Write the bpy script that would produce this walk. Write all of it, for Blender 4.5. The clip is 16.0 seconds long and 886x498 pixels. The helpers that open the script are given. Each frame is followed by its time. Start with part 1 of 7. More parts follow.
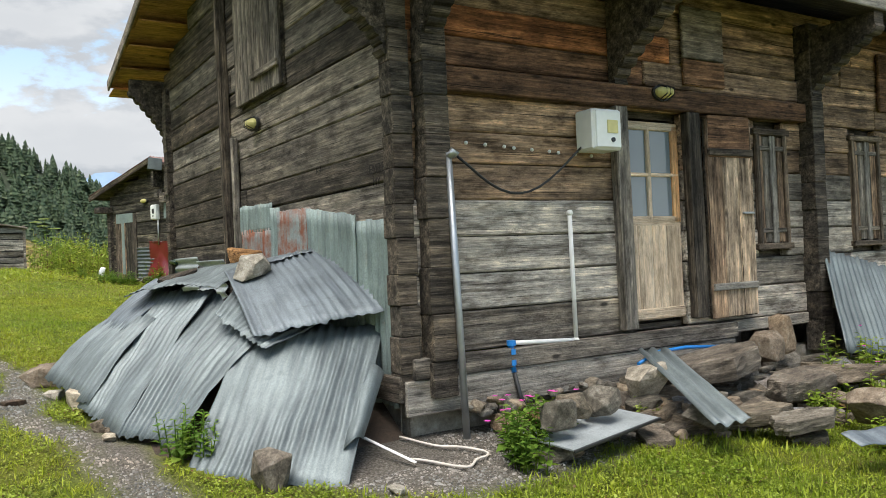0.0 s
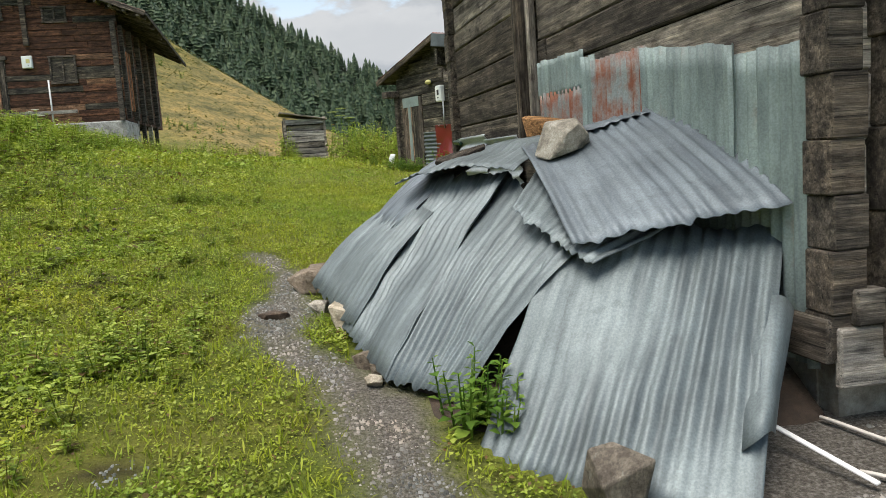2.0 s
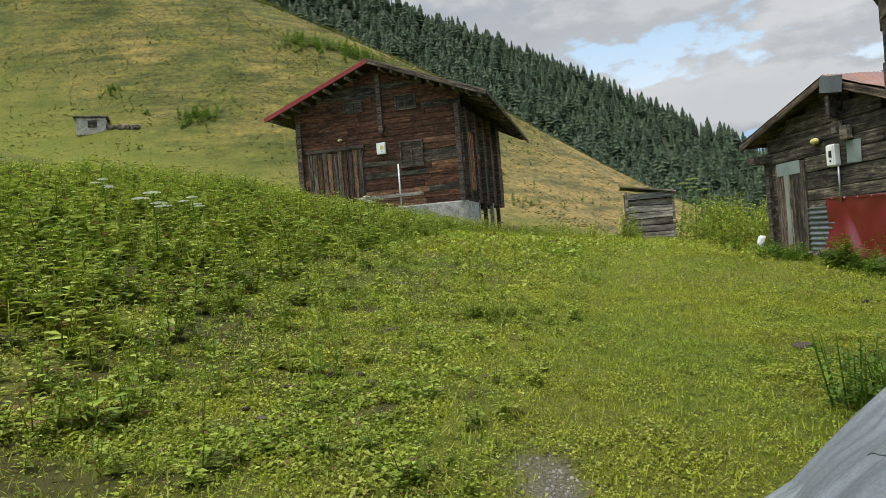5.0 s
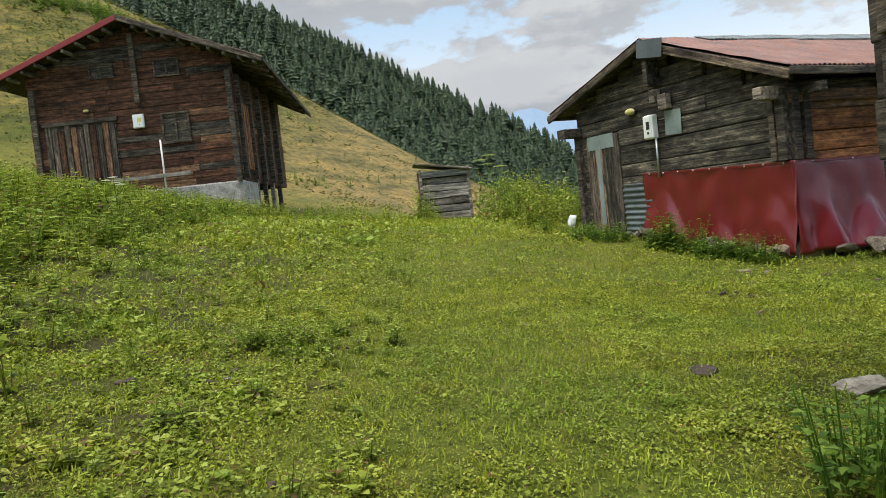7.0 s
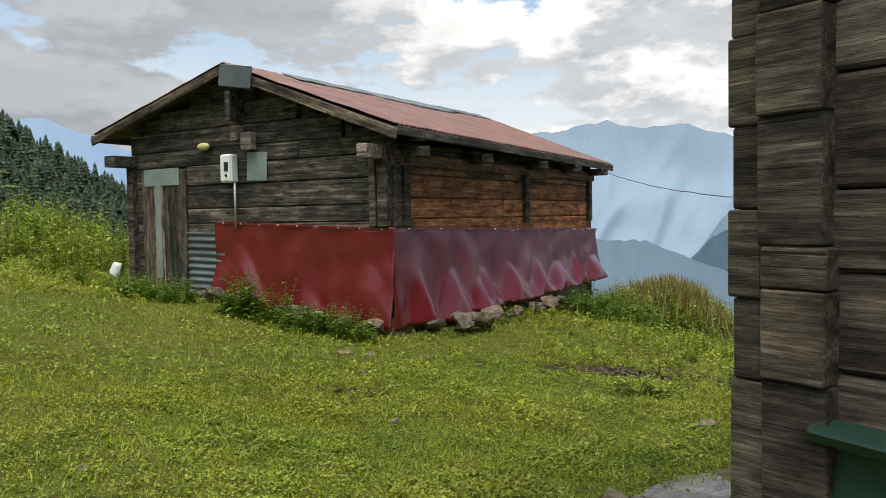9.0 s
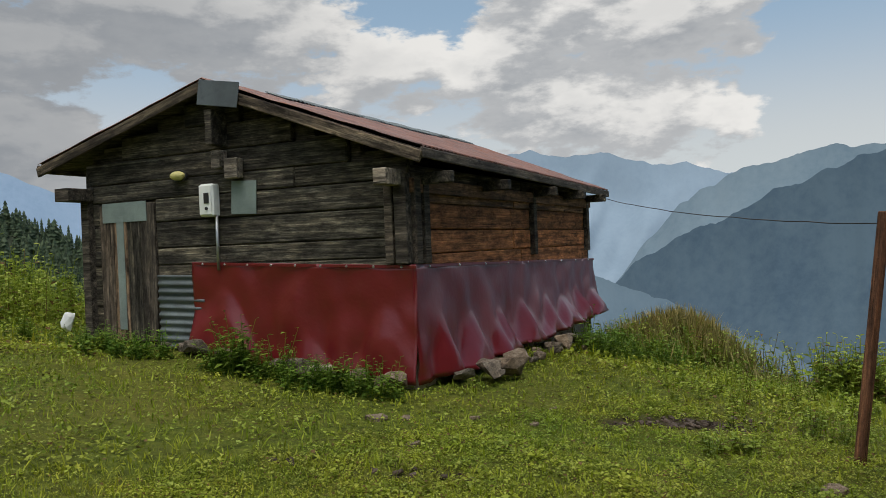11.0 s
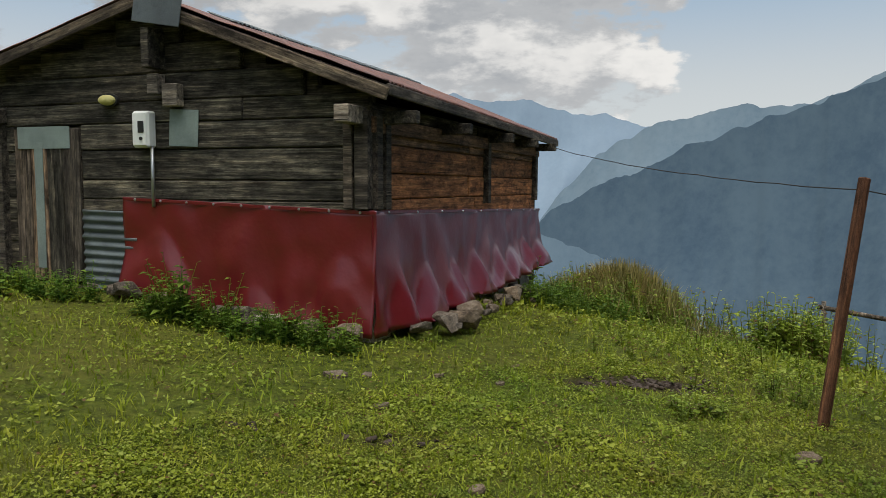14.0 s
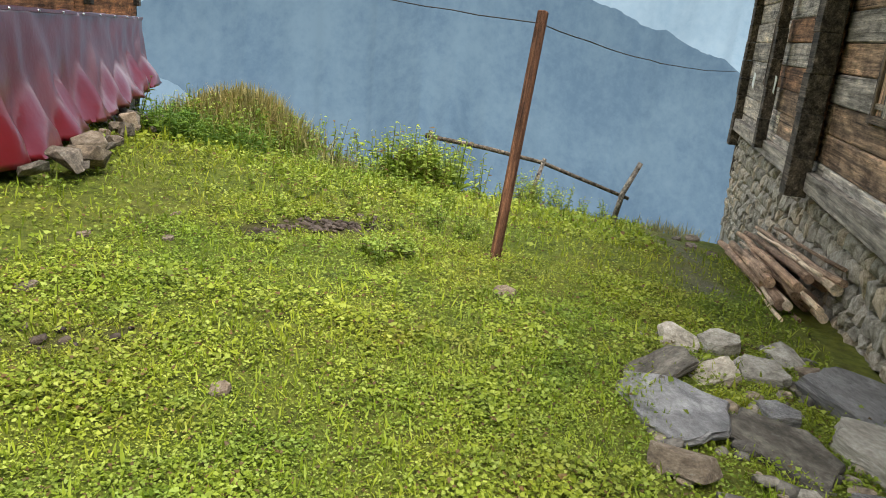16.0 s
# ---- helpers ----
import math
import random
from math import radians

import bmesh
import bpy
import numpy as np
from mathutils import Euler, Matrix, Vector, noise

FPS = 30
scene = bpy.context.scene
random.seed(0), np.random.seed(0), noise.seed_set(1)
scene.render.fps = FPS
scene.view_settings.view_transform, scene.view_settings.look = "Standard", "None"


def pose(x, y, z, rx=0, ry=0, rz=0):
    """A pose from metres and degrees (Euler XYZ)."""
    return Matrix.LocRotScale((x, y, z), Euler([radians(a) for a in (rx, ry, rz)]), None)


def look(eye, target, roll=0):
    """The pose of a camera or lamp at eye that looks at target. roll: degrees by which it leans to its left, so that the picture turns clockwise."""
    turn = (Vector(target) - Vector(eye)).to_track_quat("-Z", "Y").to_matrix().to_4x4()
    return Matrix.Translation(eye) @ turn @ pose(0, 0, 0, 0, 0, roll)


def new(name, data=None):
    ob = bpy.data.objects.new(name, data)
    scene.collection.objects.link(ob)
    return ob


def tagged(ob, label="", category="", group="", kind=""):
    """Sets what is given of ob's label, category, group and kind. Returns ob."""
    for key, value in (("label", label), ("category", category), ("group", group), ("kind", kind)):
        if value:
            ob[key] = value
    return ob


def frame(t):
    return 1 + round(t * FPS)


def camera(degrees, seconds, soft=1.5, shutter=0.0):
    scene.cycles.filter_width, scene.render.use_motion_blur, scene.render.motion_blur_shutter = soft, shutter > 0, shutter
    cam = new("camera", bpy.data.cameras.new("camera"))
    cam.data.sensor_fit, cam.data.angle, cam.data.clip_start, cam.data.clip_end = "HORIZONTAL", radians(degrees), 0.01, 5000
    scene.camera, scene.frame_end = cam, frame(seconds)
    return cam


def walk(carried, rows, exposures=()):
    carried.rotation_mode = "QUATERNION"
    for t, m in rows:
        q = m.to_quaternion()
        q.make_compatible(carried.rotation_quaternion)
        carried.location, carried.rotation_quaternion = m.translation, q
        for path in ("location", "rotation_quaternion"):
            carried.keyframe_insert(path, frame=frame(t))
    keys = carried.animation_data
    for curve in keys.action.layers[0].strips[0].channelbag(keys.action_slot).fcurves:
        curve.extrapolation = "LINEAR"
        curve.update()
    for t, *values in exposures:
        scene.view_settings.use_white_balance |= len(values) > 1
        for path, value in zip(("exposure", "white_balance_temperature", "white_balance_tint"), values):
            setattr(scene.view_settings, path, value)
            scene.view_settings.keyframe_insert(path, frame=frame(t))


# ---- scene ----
cam = camera(60.5, 16.0, 0.7)

PATH = [
    (0, (-2.726, -5.195, 1.084), (-1.7, -3.478, 1.111), -2.5),
    (0.5, (-2.539, -4.72, 1.083), (-1.624, -2.942, 1.057), -2.5),
    (1, (-2.447, -4.169, 1.045), (-1.689, -2.324, 0.909), -2.3),
    (1.5, (-2.265, -3.567, 0.979), (-1.736, -1.649, 0.765), -3.1),
    (2, (-2.231, -2.969, 1.005), (-1.908, -1.009, 0.774), -4.0),
    (2.5, (-2.123, -2.418, 1.065), (-1.979, -0.433, 0.866), -3.8),
    (3, (-2.026, -1.863, 1.148), (-2.15, 0.128, 1.001), -3.2),
    (3.5, (-2.076, -1.256, 1.181), (-2.463, 0.705, 1.105), -2.5),
    (3.7, (-2.011, -0.99, 1.199), (-2.5, 0.949, 1.162), -2.2),
    (5.8, (-2.263, 1.68, 1.487), (-2.781, 3.611, 1.509), -5.8),
    (6, (-2.34, 1.989, 1.487), (-2.81, 3.933, 1.497), -6.4),
    (6.5, (-2.489, 2.495, 1.511), (-2.791, 4.472, 1.483), -6.5),
    (7, (-2.611, 3.082, 1.594), (-2.612, 5.08, 1.501), -6.2),
    (7.5, (-2.686, 3.658, 1.673), (-2.305, 5.617, 1.532), -3.9),
    (8, (-2.588, 4.204, 1.701), (-1.908, 6.08, 1.566), -2.6),
    (8.4, (-2.658, 4.679, 1.778), (-1.776, 6.471, 1.663), -2.5),
    (8.5, (-2.671, 4.802, 1.791), (-1.743, 6.57, 1.676), -2.1),
    (9, (-2.697, 5.326, 1.911), (-1.546, 6.96, 1.828), -1.0),
    (9.2, (-2.679, 5.563, 1.917), (-1.496, 7.174, 1.835), -1.2),
    (11.3, (-2.85, 7.251, 2.005), (-1.531, 8.754, 2.012), -1.9),
    (11.5, (-2.853, 7.415, 2.021), (-1.525, 8.91, 2.033), -1.6),
    (12, (-2.847, 7.617, 2.057), (-1.521, 9.114, 2.063), -1.4),
    (12.5, (-2.817, 7.656, 2.046), (-1.508, 9.168, 2.035), -1.1),
    (13, (-2.823, 7.672, 2.048), (-1.524, 9.192, 2.022), -1.2),
    (13.5, (-2.824, 7.666, 2.05), (-1.505, 9.169, 1.999), -1.0),
    (14, (-2.833, 7.68, 2.045), (-1.383, 9.048, 1.88), 0.2),
    (14.5, (-2.691, 7.787, 1.897), (-1.088, 8.938, 1.577), 2.5),
    (15, (-2.573, 8.102, 1.865), (-0.888, 9.046, 1.345), 2.1),
    (15.5, (-2.568, 8.571, 1.966), (-0.777, 9.158, 1.296), 4.4),
    (16, (-2.426, 8.99, 1.937), (-0.538, 9.335, 1.373), 5.3),
]
walk(cam, [(t, look(eye, target, roll)) for t, eye, target, roll in PATH],
     [(0, 0.47), (3.5, 0.16), (6, 0.20), (9, 0.0), (11.5, -0.57), (13.5, -0.57), (14.5, -0.17), (15.2, 0.53), (16, 0.72)])

# ---- world and light ----
SUN_AZ, SUN_EL = 218.0, 70.0        # degrees from +y towards +x, and above the horizon
world = bpy.data.worlds.new("sky")
scene.world = world
world.use_nodes = True
wn, wl = world.node_tree.nodes, world.node_tree.links
wn.clear()
w_out = wn.new("ShaderNodeOutputWorld")
w_bg = wn.new("ShaderNodeBackground")
w_sky = wn.new("ShaderNodeTexSky")
w_sky.sky_type, w_sky.sun_disc = "NISHITA", False
w_sky.sun_elevation, w_sky.sun_rotation = radians(SUN_EL), radians(SUN_AZ)
w_sky.altitude, w_sky.dust_density, w_sky.ozone_density = 1800, 1.0, 1.2
w_co = wn.new("ShaderNodeTexCoord")


def sky_math(op, a, b, c=None):
    m = wn.new("ShaderNodeMath")
    m.operation = op
    for i, v in enumerate((a, b) if c is None else (a, b, c)):
        if isinstance(v, (int, float)):
            m.inputs[i].default_value = v
        else:
            wl.new(v, m.inputs[i])
    return m.outputs[0]


def sky_range(v, a, b, c=0.0, d=1.0, kind="SMOOTHSTEP"):
    m = wn.new("ShaderNodeMapRange")
    m.interpolation_type = kind
    for k, val in (("From Min", a), ("From Max", b), ("To Min", c), ("To Max", d)):
        m.inputs[k].default_value = val
    wl.new(v, m.inputs["Value"])
    return m.outputs[0]


def cloud_field(shift):
    """Billowing cloud density, looked up a little above the direction by shift."""
    mp = wn.new("ShaderNodeMapping")
    mp.inputs["Scale"].default_value = (1.0, 1.0, 2.3)
    mp.inputs["Location"].default_value = (CLOUDS[0], CLOUDS[1], CLOUDS[2] + shift)
    wl.new(w_co.outputs["Generated"], mp.inputs["Vector"])
    big, puff = wn.new("ShaderNodeTexNoise"), wn.new("ShaderNodeTexNoise")
    for node, sc, de, ro in ((big, 3.1, 5.0, 0.50), (puff, 11.0, 7.0, 0.60)):
        node.inputs["Scale"].default_value, node.inputs["Detail"].default_value, node.inputs["Roughness"].default_value = sc, de, ro
        wl.new(mp.outputs["Vector"], node.inputs["Vector"])
    return sky_math("MULTIPLY_ADD", puff.outputs["Fac"], 0.34, sky_math("MULTIPLY", big.outputs["Fac"], 0.66))


CLOUDS = (0.31, 0.12, 0.4)
w_sep = wn.new("ShaderNodeSeparateXYZ")
wl.new(w_co.outputs["Generated"], w_sep.inputs[0])
w_dir = wn.new("ShaderNodeVectorMath")
w_dir.operation = "DOT_PRODUCT"
w_dir.inputs[1].default_value = (-0.50, 0.866, 0.0)
wl.new(w_co.outputs["Generated"], w_dir.inputs[0])
dense, above = cloud_field(0.0), cloud_field(0.10)
cover = sky_math("MULTIPLY_ADD", w_dir.outputs["Value"], 0.17, dense)
cover = sky_math("ADD", cover, sky_range(w_sep.outputs["Z"], 0.02, 0.16, -0.07, 0.0))
mask = sky_range(cover, 0.515, 0.56)
edge = sky_range(sky_math("SUBTRACT", dense, above), -0.045, 0.075)
thin = sky_range(cover, 0.54, 0.70, 1.0, 0.0)
lit = sky_math("MULTIPLY_ADD", edge, 0.75, sky_math("MULTIPLY", thin, 0.32))
lit = sky_math("MULTIPLY", lit, sky_range(w_dir.outputs["Value"], 0.30, 0.80, 1.0, 0.28))
# cloud brightens towards the zenith, as an overcast sky does
w_shade = wn.new("ShaderNodeMix")
w_shade.data_type = "RGBA"
w_shade.inputs["A"].default_value, w_shade.inputs["B"].default_value = (4.5, 4.85, 5.3, 1), (12.2, 12.0, 11.6, 1)
wl.new(lit, w_shade.inputs["Factor"])
w_sc = wn.new("ShaderNodeVectorMath")
w_sc.operation = "SCALE"
w_side = wn.new("ShaderNodeVectorMath")
w_side.operation = "SCALE"
wl.new(w_shade.outputs["Result"], w_side.inputs[0])
wl.new(sky_range(w_dir.outputs["Value"], 0.20, 0.75, 1.08, 0.93), w_side.inputs["Scale"])
wl.new(w_side.outputs[0], w_sc.inputs[0])
wl.new(sky_range(w_sep.outputs["Z"], 0.30, 1.0, 1.0, 2.9, "LINEAR"), w_sc.inputs["Scale"])
w_haze, w_mix = wn.new("ShaderNodeMix"), wn.new("ShaderNodeMix")
w_haze.data_type = w_mix.data_type = "RGBA"
w_hcol = wn.new("ShaderNodeMix")
w_hcol.data_type = "RGBA"
w_hcol.inputs["A"].default_value, w_hcol.inputs["B"].default_value = (10.4, 10.9, 10.9, 1), (6.2, 8.9, 11.6, 1)
wl.new(sky_range(w_sep.outputs["Z"], 0.10, 0.30), w_hcol.inputs["Factor"])
wl.new(w_hcol.outputs["Result"], w_haze.inputs["B"])
wl.new(sky_range(w_sep.outputs["Z"], 0.0, 0.75, 0.95, 0.15, "LINEAR"), w_haze.inputs["Factor"])
wl.new(w_sky.outputs["Color"], w_haze.inputs["A"])
wl.new(w_haze.outputs["Result"], w_mix.inputs["A"])
wl.new(w_sc.outputs[0], w_mix.inputs["B"])
wl.new(mask, w_mix.inputs["Factor"])
wl.new(w_mix.outputs["Result"], w_bg.inputs["Color"])
w_bg.inputs["Strength"].default_value = 0.09
wl.new(w_bg.outputs[0], w_out.inputs[0])

sun = new("sun", bpy.data.lights.new("sun", "SUN"))
sun.data.energy, sun.data.angle, sun.data.color = 4.1, radians(40), (1.0, 0.95, 0.88)
sd = Vector((math.sin(radians(SUN_AZ)) * math.cos(radians(SUN_EL)), math.cos(radians(SUN_AZ)) * math.cos(radians(SUN_EL)), math.sin(radians(SUN_EL))))
sun.matrix_world = look(sd * 30, (0, 0, 0))


# ---- materials ----
def material(name, rough=0.8, metal=0.0, spec=0.5):
    m = bpy.data.materials.new(name)
    m.use_nodes = True
    b = m.node_tree.nodes["Principled BSDF"]
    b.inputs["Roughness"].default_value, b.inputs["Metallic"].default_value = rough, metal
    b.inputs["Specular IOR Level"].default_value = spec
    return m, m.node_tree.nodes, m.node_tree.links, b


def noise_node(n, l, vec, scale, detail=6.0, rough=0.6):
    t = n.new("ShaderNodeTexNoise")
    t.inputs["Scale"].default_value, t.inputs["Detail"].default_value, t.inputs["Roughness"].default_value = scale, detail, rough
    if vec is not None:
        l.new(vec, t.inputs["Vector"])
    return t.outputs["Fac"]


def ramp(n, l, fac, stops):
    r = n.new("ShaderNodeValToRGB")
    el = r.color_ramp.elements
    while len(el) < len(stops):
        el.new(0.5)
    for e, (p, c) in zip(el, stops):
        e.position, e.color = p, (*c, 1)
    l.new(fac, r.inputs["Fac"])
    return r.outputs["Color"]


def mix(n, l, fac, a, b, mode="MIX"):
    m = n.new("ShaderNodeMix")
    m.data_type, m.blend_type = "RGBA", mode
    for k, v in (("Factor", fac), ("A", a), ("B", b)):
        if isinstance(v, (int, float)):
            m.inputs[k].default_value = v
        elif isinstance(v, tuple):
            m.inputs[k].default_value = (*v, 1)
        else:
            l.new(v, m.inputs[k])
    return m.outputs["Result"]


def bump(n, l, b, height, strength=0.4, dist=0.01):
    u = n.new("ShaderNodeBump")
    u.inputs["Strength"].default_value, u.inputs["Distance"].default_value = strength, dist
    l.new(height, u.inputs["Height"])
    l.new(u.outputs[0], b.inputs["Normal"])


def coords(n, l, scale=(1, 1, 1), jitter=True):
    c, m = n.new("ShaderNodeTexCoord"), n.new("ShaderNodeMapping")
    m.inputs["Scale"].default_value = scale
    l.new(c.outputs["Object"], m.inputs["Vector"])
    if jitter:
        i, x = n.new("ShaderNodeObjectInfo"), n.new("ShaderNodeVectorMath")
        x.operation = "SCALE"
        x.inputs[0].default_value = (37, 91, 53)
        l.new(i.outputs["Random"], x.inputs["Scale"])
        l.new(x.outputs[0], m.inputs["Location"])
    return m.outputs["Vector"]


def wood(name, dark, mid, light, stain=0.5, rough=0.85, patchy=1.0, streaky=1.0):
    """Weathered timber with the grain along the piece's own x."""
    m, n, l, b = material(name, rough, spec=0.25)
    v = coords(n, l, (1.1, 30, 30))
    grain_node = n.new("ShaderNodeTexNoise")
    for k, val in (("Scale", 1.5), ("Detail", 12.0), ("Roughness", 0.72), ("Distortion", 0.9)):
        grain_node.inputs[k].default_value = val
    l.new(v, grain_node.inputs["Vector"])
    grain = grain_node.outputs["Fac"]
    fine = noise_node(n, l, coords(n, l, (7, 190, 190)), 1.5, 5, 0.7)
    big = noise_node(n, l, coords(n, l, (0.8, 2.6, 2.6)), 1.3, 5, 0.6)
    low = tuple(0.45 * p + 0.55 * q for p, q in zip(dark, mid))
    high = tuple(0.55 * p + 0.45 * q for p, q in zip(light, mid))
    col = ramp(n, l, grain, [(0.34, low), (0.50, mid), (0.64, high)])
    col = mix(n, l, 1.0, col, ramp(n, l, fine, [(0.34, (0.60, 0.59, 0.58)), (0.50, (1, 1, 1)), (0.66, (1.28, 1.27, 1.25))]), "MULTIPLY")
    info = n.new("ShaderNodeObjectInfo")
    tone = ramp(n, l, info.outputs["Random"], [(0.0, (0.70, 0.68, 0.66)), (0.5, (1, 1, 1)), (1.0, (1.24, 1.17, 1.09))])
    col = mix(n, l, 1.0, col, tone, "MULTIPLY")
    col = mix(n, l, ramp(n, l, big, [(0.45, (0, 0, 0)), (0.72, (stain,) * 3)]), col, dark)
    blotch = noise_node(n, l, coords(n, l, (2.2, 6, 6)), 1.6, 8, 0.72)
    col = mix(n, l, 1.0, col, ramp(n, l, blotch, [(0.36, tuple(c ** patchy for c in (0.56, 0.54, 0.52))), (0.50, (1, 1, 1)), (0.63, tuple(c ** patchy for c in (1.34, 1.32, 1.28)))]), "MULTIPLY")
    streak = noise_node(n, l, coords(n, l, (0.55, 11, 11)), 1.4, 7, 0.68)
    col = mix(n, l, 1.0, col, ramp(n, l, streak, [(p, tuple(q ** streaky for q in c)) for p, c in ((0.36, (0.42, 0.40, 0.38)), (0.47, (0.92, 0.92, 0.92)), (0.55, (1.16, 1.14, 1.11)), (0.66, (1.75, 1.70, 1.62)))]), "MULTIPLY")
    vo = n.new("ShaderNodeTexVoronoi")
    vo.inputs["Scale"].default_value = 1.0
    l.new(coords(n, l, (1.8, 4.2, 4.2)), vo.inputs["Vector"])
    knot = ramp(n, l, vo.outputs["Distance"], [(0.05, (0.9,) * 3), (0.12, (0, 0, 0))])
    col = mix(n, l, knot, col, tuple(c * 0.5 for c in dark))
    crack = noise_node(n, l, coords(n, l, (0.8, 70, 70)), 1.0, 5, 0.65)
    col = mix(n, l, ramp(n, l, crack, [(0.615, (0, 0, 0)), (0.632, (0.9,) * 3)]), col, tuple(c * 0.35 for c in dark))
    l.new(col, b.inputs["Base Color"])
    bump(n, l, b, mix(n, l, 0.5, mix(n, l, 0.5, grain, fine), mix(n, l, 0.4, crack, streak)), 1.0, 0.026)
    return m


def plain(name, color, rough=0.5, metal=0.0, var=0.15, scale=8.0, spec=0.5):
    m, n, l, b = material(name, rough, metal, spec)
    f = noise_node(n, l, coords(n, l), scale, 5)
    l.new(ramp(n, l, f, [(0.3, tuple(c * (1 - var) for c in color)), (0.7, tuple(min(1, c * (1 + var)) for c in color))]), b.inputs["Base Color"])
    bump(n, l, b, f, 0.15, 0.004)
    return m


def tin(name, base, rust=0.0, rough=0.52, metal=0.3):
    """Sheet metal; the sheet's own measure ("sheet": across, along) carries the stains that run down its ribs."""
    m, n, l, b = material(name, rough, metal)
    v = coords(n, l)
    at = n.new("ShaderNodeAttribute")
    at.attribute_name = "sheet"
    sm = n.new("ShaderNodeMapping")
    sm.inputs["Scale"].default_value = (16, 1.1, 1)
    l.new(at.outputs["Vector"], sm.inputs["Vector"])
    run = noise_node(n, l, sm.outputs["Vector"], 1.0, 6, 0.62)
    big, mid_, fine = noise_node(n, l, v, 1.7, 6), noise_node(n, l, v, 9, 8, 0.68), noise_node(n, l, v, 90, 3)
    col = ramp(n, l, big, [(0.34, tuple(c * 0.76 for c in base)), (0.52, base), (0.68, tuple(min(1, c * 1.20) for c in base))])
    col = mix(n, l, 1.0, col, ramp(n, l, run, [(0.33, (0.66, 0.67, 0.68)), (0.48, (1, 1, 1)), (0.64, (1.26, 1.25, 1.22))]), "MULTIPLY")
    col = mix(n, l, ramp(n, l, mid_, [(0.56, (0, 0, 0)), (0.70, (0.5,) * 3)]), col, tuple(c * 0.60 for c in base))
    col = mix(n, l, 1.0, col, ramp(n, l, fine, [(0.38, (0.86,) * 3), (0.62, (1.13,) * 3)]), "MULTIPLY")
    r = ramp(n, l, mix(n, l, 0.45, noise_node(n, l, v, 3.5, 8, 0.7), run), [(0.62 - 0.28 * rust, (0, 0, 0)), (0.70 - 0.22 * rust, (min(1.0, rust * 1.6 + 0.1),) * 3)])
    col = mix(n, l, r, col, mix(n, l, fine, (0.13, 0.040, 0.022), (0.30, 0.115, 0.06)))
    l.new(col, b.inputs["Base Color"])
    rr = n.new("ShaderNodeMapRange")
    rr.inputs["To Min"].default_value, rr.inputs["To Max"].default_value = rough - 0.12, rough + 0.22
    l.new(mid_, rr.inputs["Value"])
    l.new(rr.outputs[0], b.inputs["Roughness"])
    mm = n.new("ShaderNodeMapRange")
    mm.inputs["To Min"].default_value, mm.inputs["To Max"].default_value = metal, 0.0
    l.new(r, mm.inputs["Value"])
    l.new(mm.outputs[0], b.inputs["Metallic"])
    bump(n, l, b, mix(n, l, 0.4, mid_, big), 0.35, 0.010)
    return m


def rock_mat(name, a, b_, c, rough=0.8):
    m, n, l, b = material(name, rough, spec=0.4)
    v = coords(n, l)
    f, g, h = noise_node(n, l, v, 3.2, 10, 0.72), noise_node(n, l, v, 16, 8, 0.75), noise_node(n, l, v, 6, 6, 0.7)
    col = ramp(n, l, f, [(0.36, a), (0.5, b_), (0.66, c)])
    col = mix(n, l, ramp(n, l, g, [(0.40, (0.5,) * 3), (0.56, (0, 0, 0))]), col, a)
    col = mix(n, l, ramp(n, l, h, [(0.6, (0, 0, 0)), (0.72, (0.45,) * 3)]), col, (0.35, 0.36, 0.31))
    info = n.new("ShaderNodeObjectInfo")
    col = mix(n, l, 1.0, col, ramp(n, l, info.outputs["Random"], [(0, (0.72, 0.72, 0.71)), (0.6, (1, 1, 1)), (1, (1.2, 1.08, 0.92))]), "MULTIPLY")
    l.new(col, b.inputs["Base Color"])
    bump(n, l, b, mix(n, l, 0.5, f, g), 0.9, 0.035)
    return m


def leaf_mat(name, a, b_, c, dry=0.0, dead=0.0):
    """Leaves that differ one from another; dead: the share of withered brown ones."""
    m, n, l, b = material(name, 0.55, spec=0.22)
    g = n.new("ShaderNodeNewGeometry")
    col = ramp(n, l, g.outputs["Random Per Island"], [(0.0, (0.17, 0.105, 0.04)), (dead, (0.13, 0.080, 0.03)), (dead + 0.02, a), (0.55, b_), (1.0, c)] if dead else [(0.0, a), (0.5, b_), (1.0, c)])
    v = coords(n, l, jitter=False)
    patch = noise_node(n, l, v, 0.55, 6, 0.65)
    warm = ramp(n, l, patch, [(0.36, (0.76, 0.88, 0.84)), (0.52, (1, 1, 1)), (0.68, (1.12, 1.03, 0.92))])
    col = mix(n, l, 1.0, col, warm, "MULTIPLY")
    tuft = noise_node(n, l, v, 3.4, 5, 0.62)
    col = mix(n, l, 1.0, col, ramp(n, l, tuft, [(0.36, (0.74, 0.80, 0.82)), (0.50, (1, 1, 1)), (0.64, (1.18, 1.14, 1.08))]), "MULTIPLY")
    if dry:
        sear = noise_node(n, l, v, 1.5, 8, 0.7)
        col = mix(n, l, ramp(n, l, sear, [(0.53, (0, 0, 0)), (0.66, (dry,) * 3)]), col, mix(n, l, g.outputs["Random Per Island"], (0.19, 0.16, 0.028), (0.33, 0.25, 0.055)))
    l.new(col, b.inputs["Base Color"])
    t = n.new("ShaderNodeBsdfTranslucent")
    l.new(col, t.inputs["Color"])
    s = n.new("ShaderNodeMixShader")
    s.inputs[0].default_value = 0.35
    l.new(b.outputs[0], s.inputs[1])
    l.new(t.outputs[0], s.inputs[2])
    l.new(s.outputs[0], n["Material Output"].inputs["Surface"])
    return m


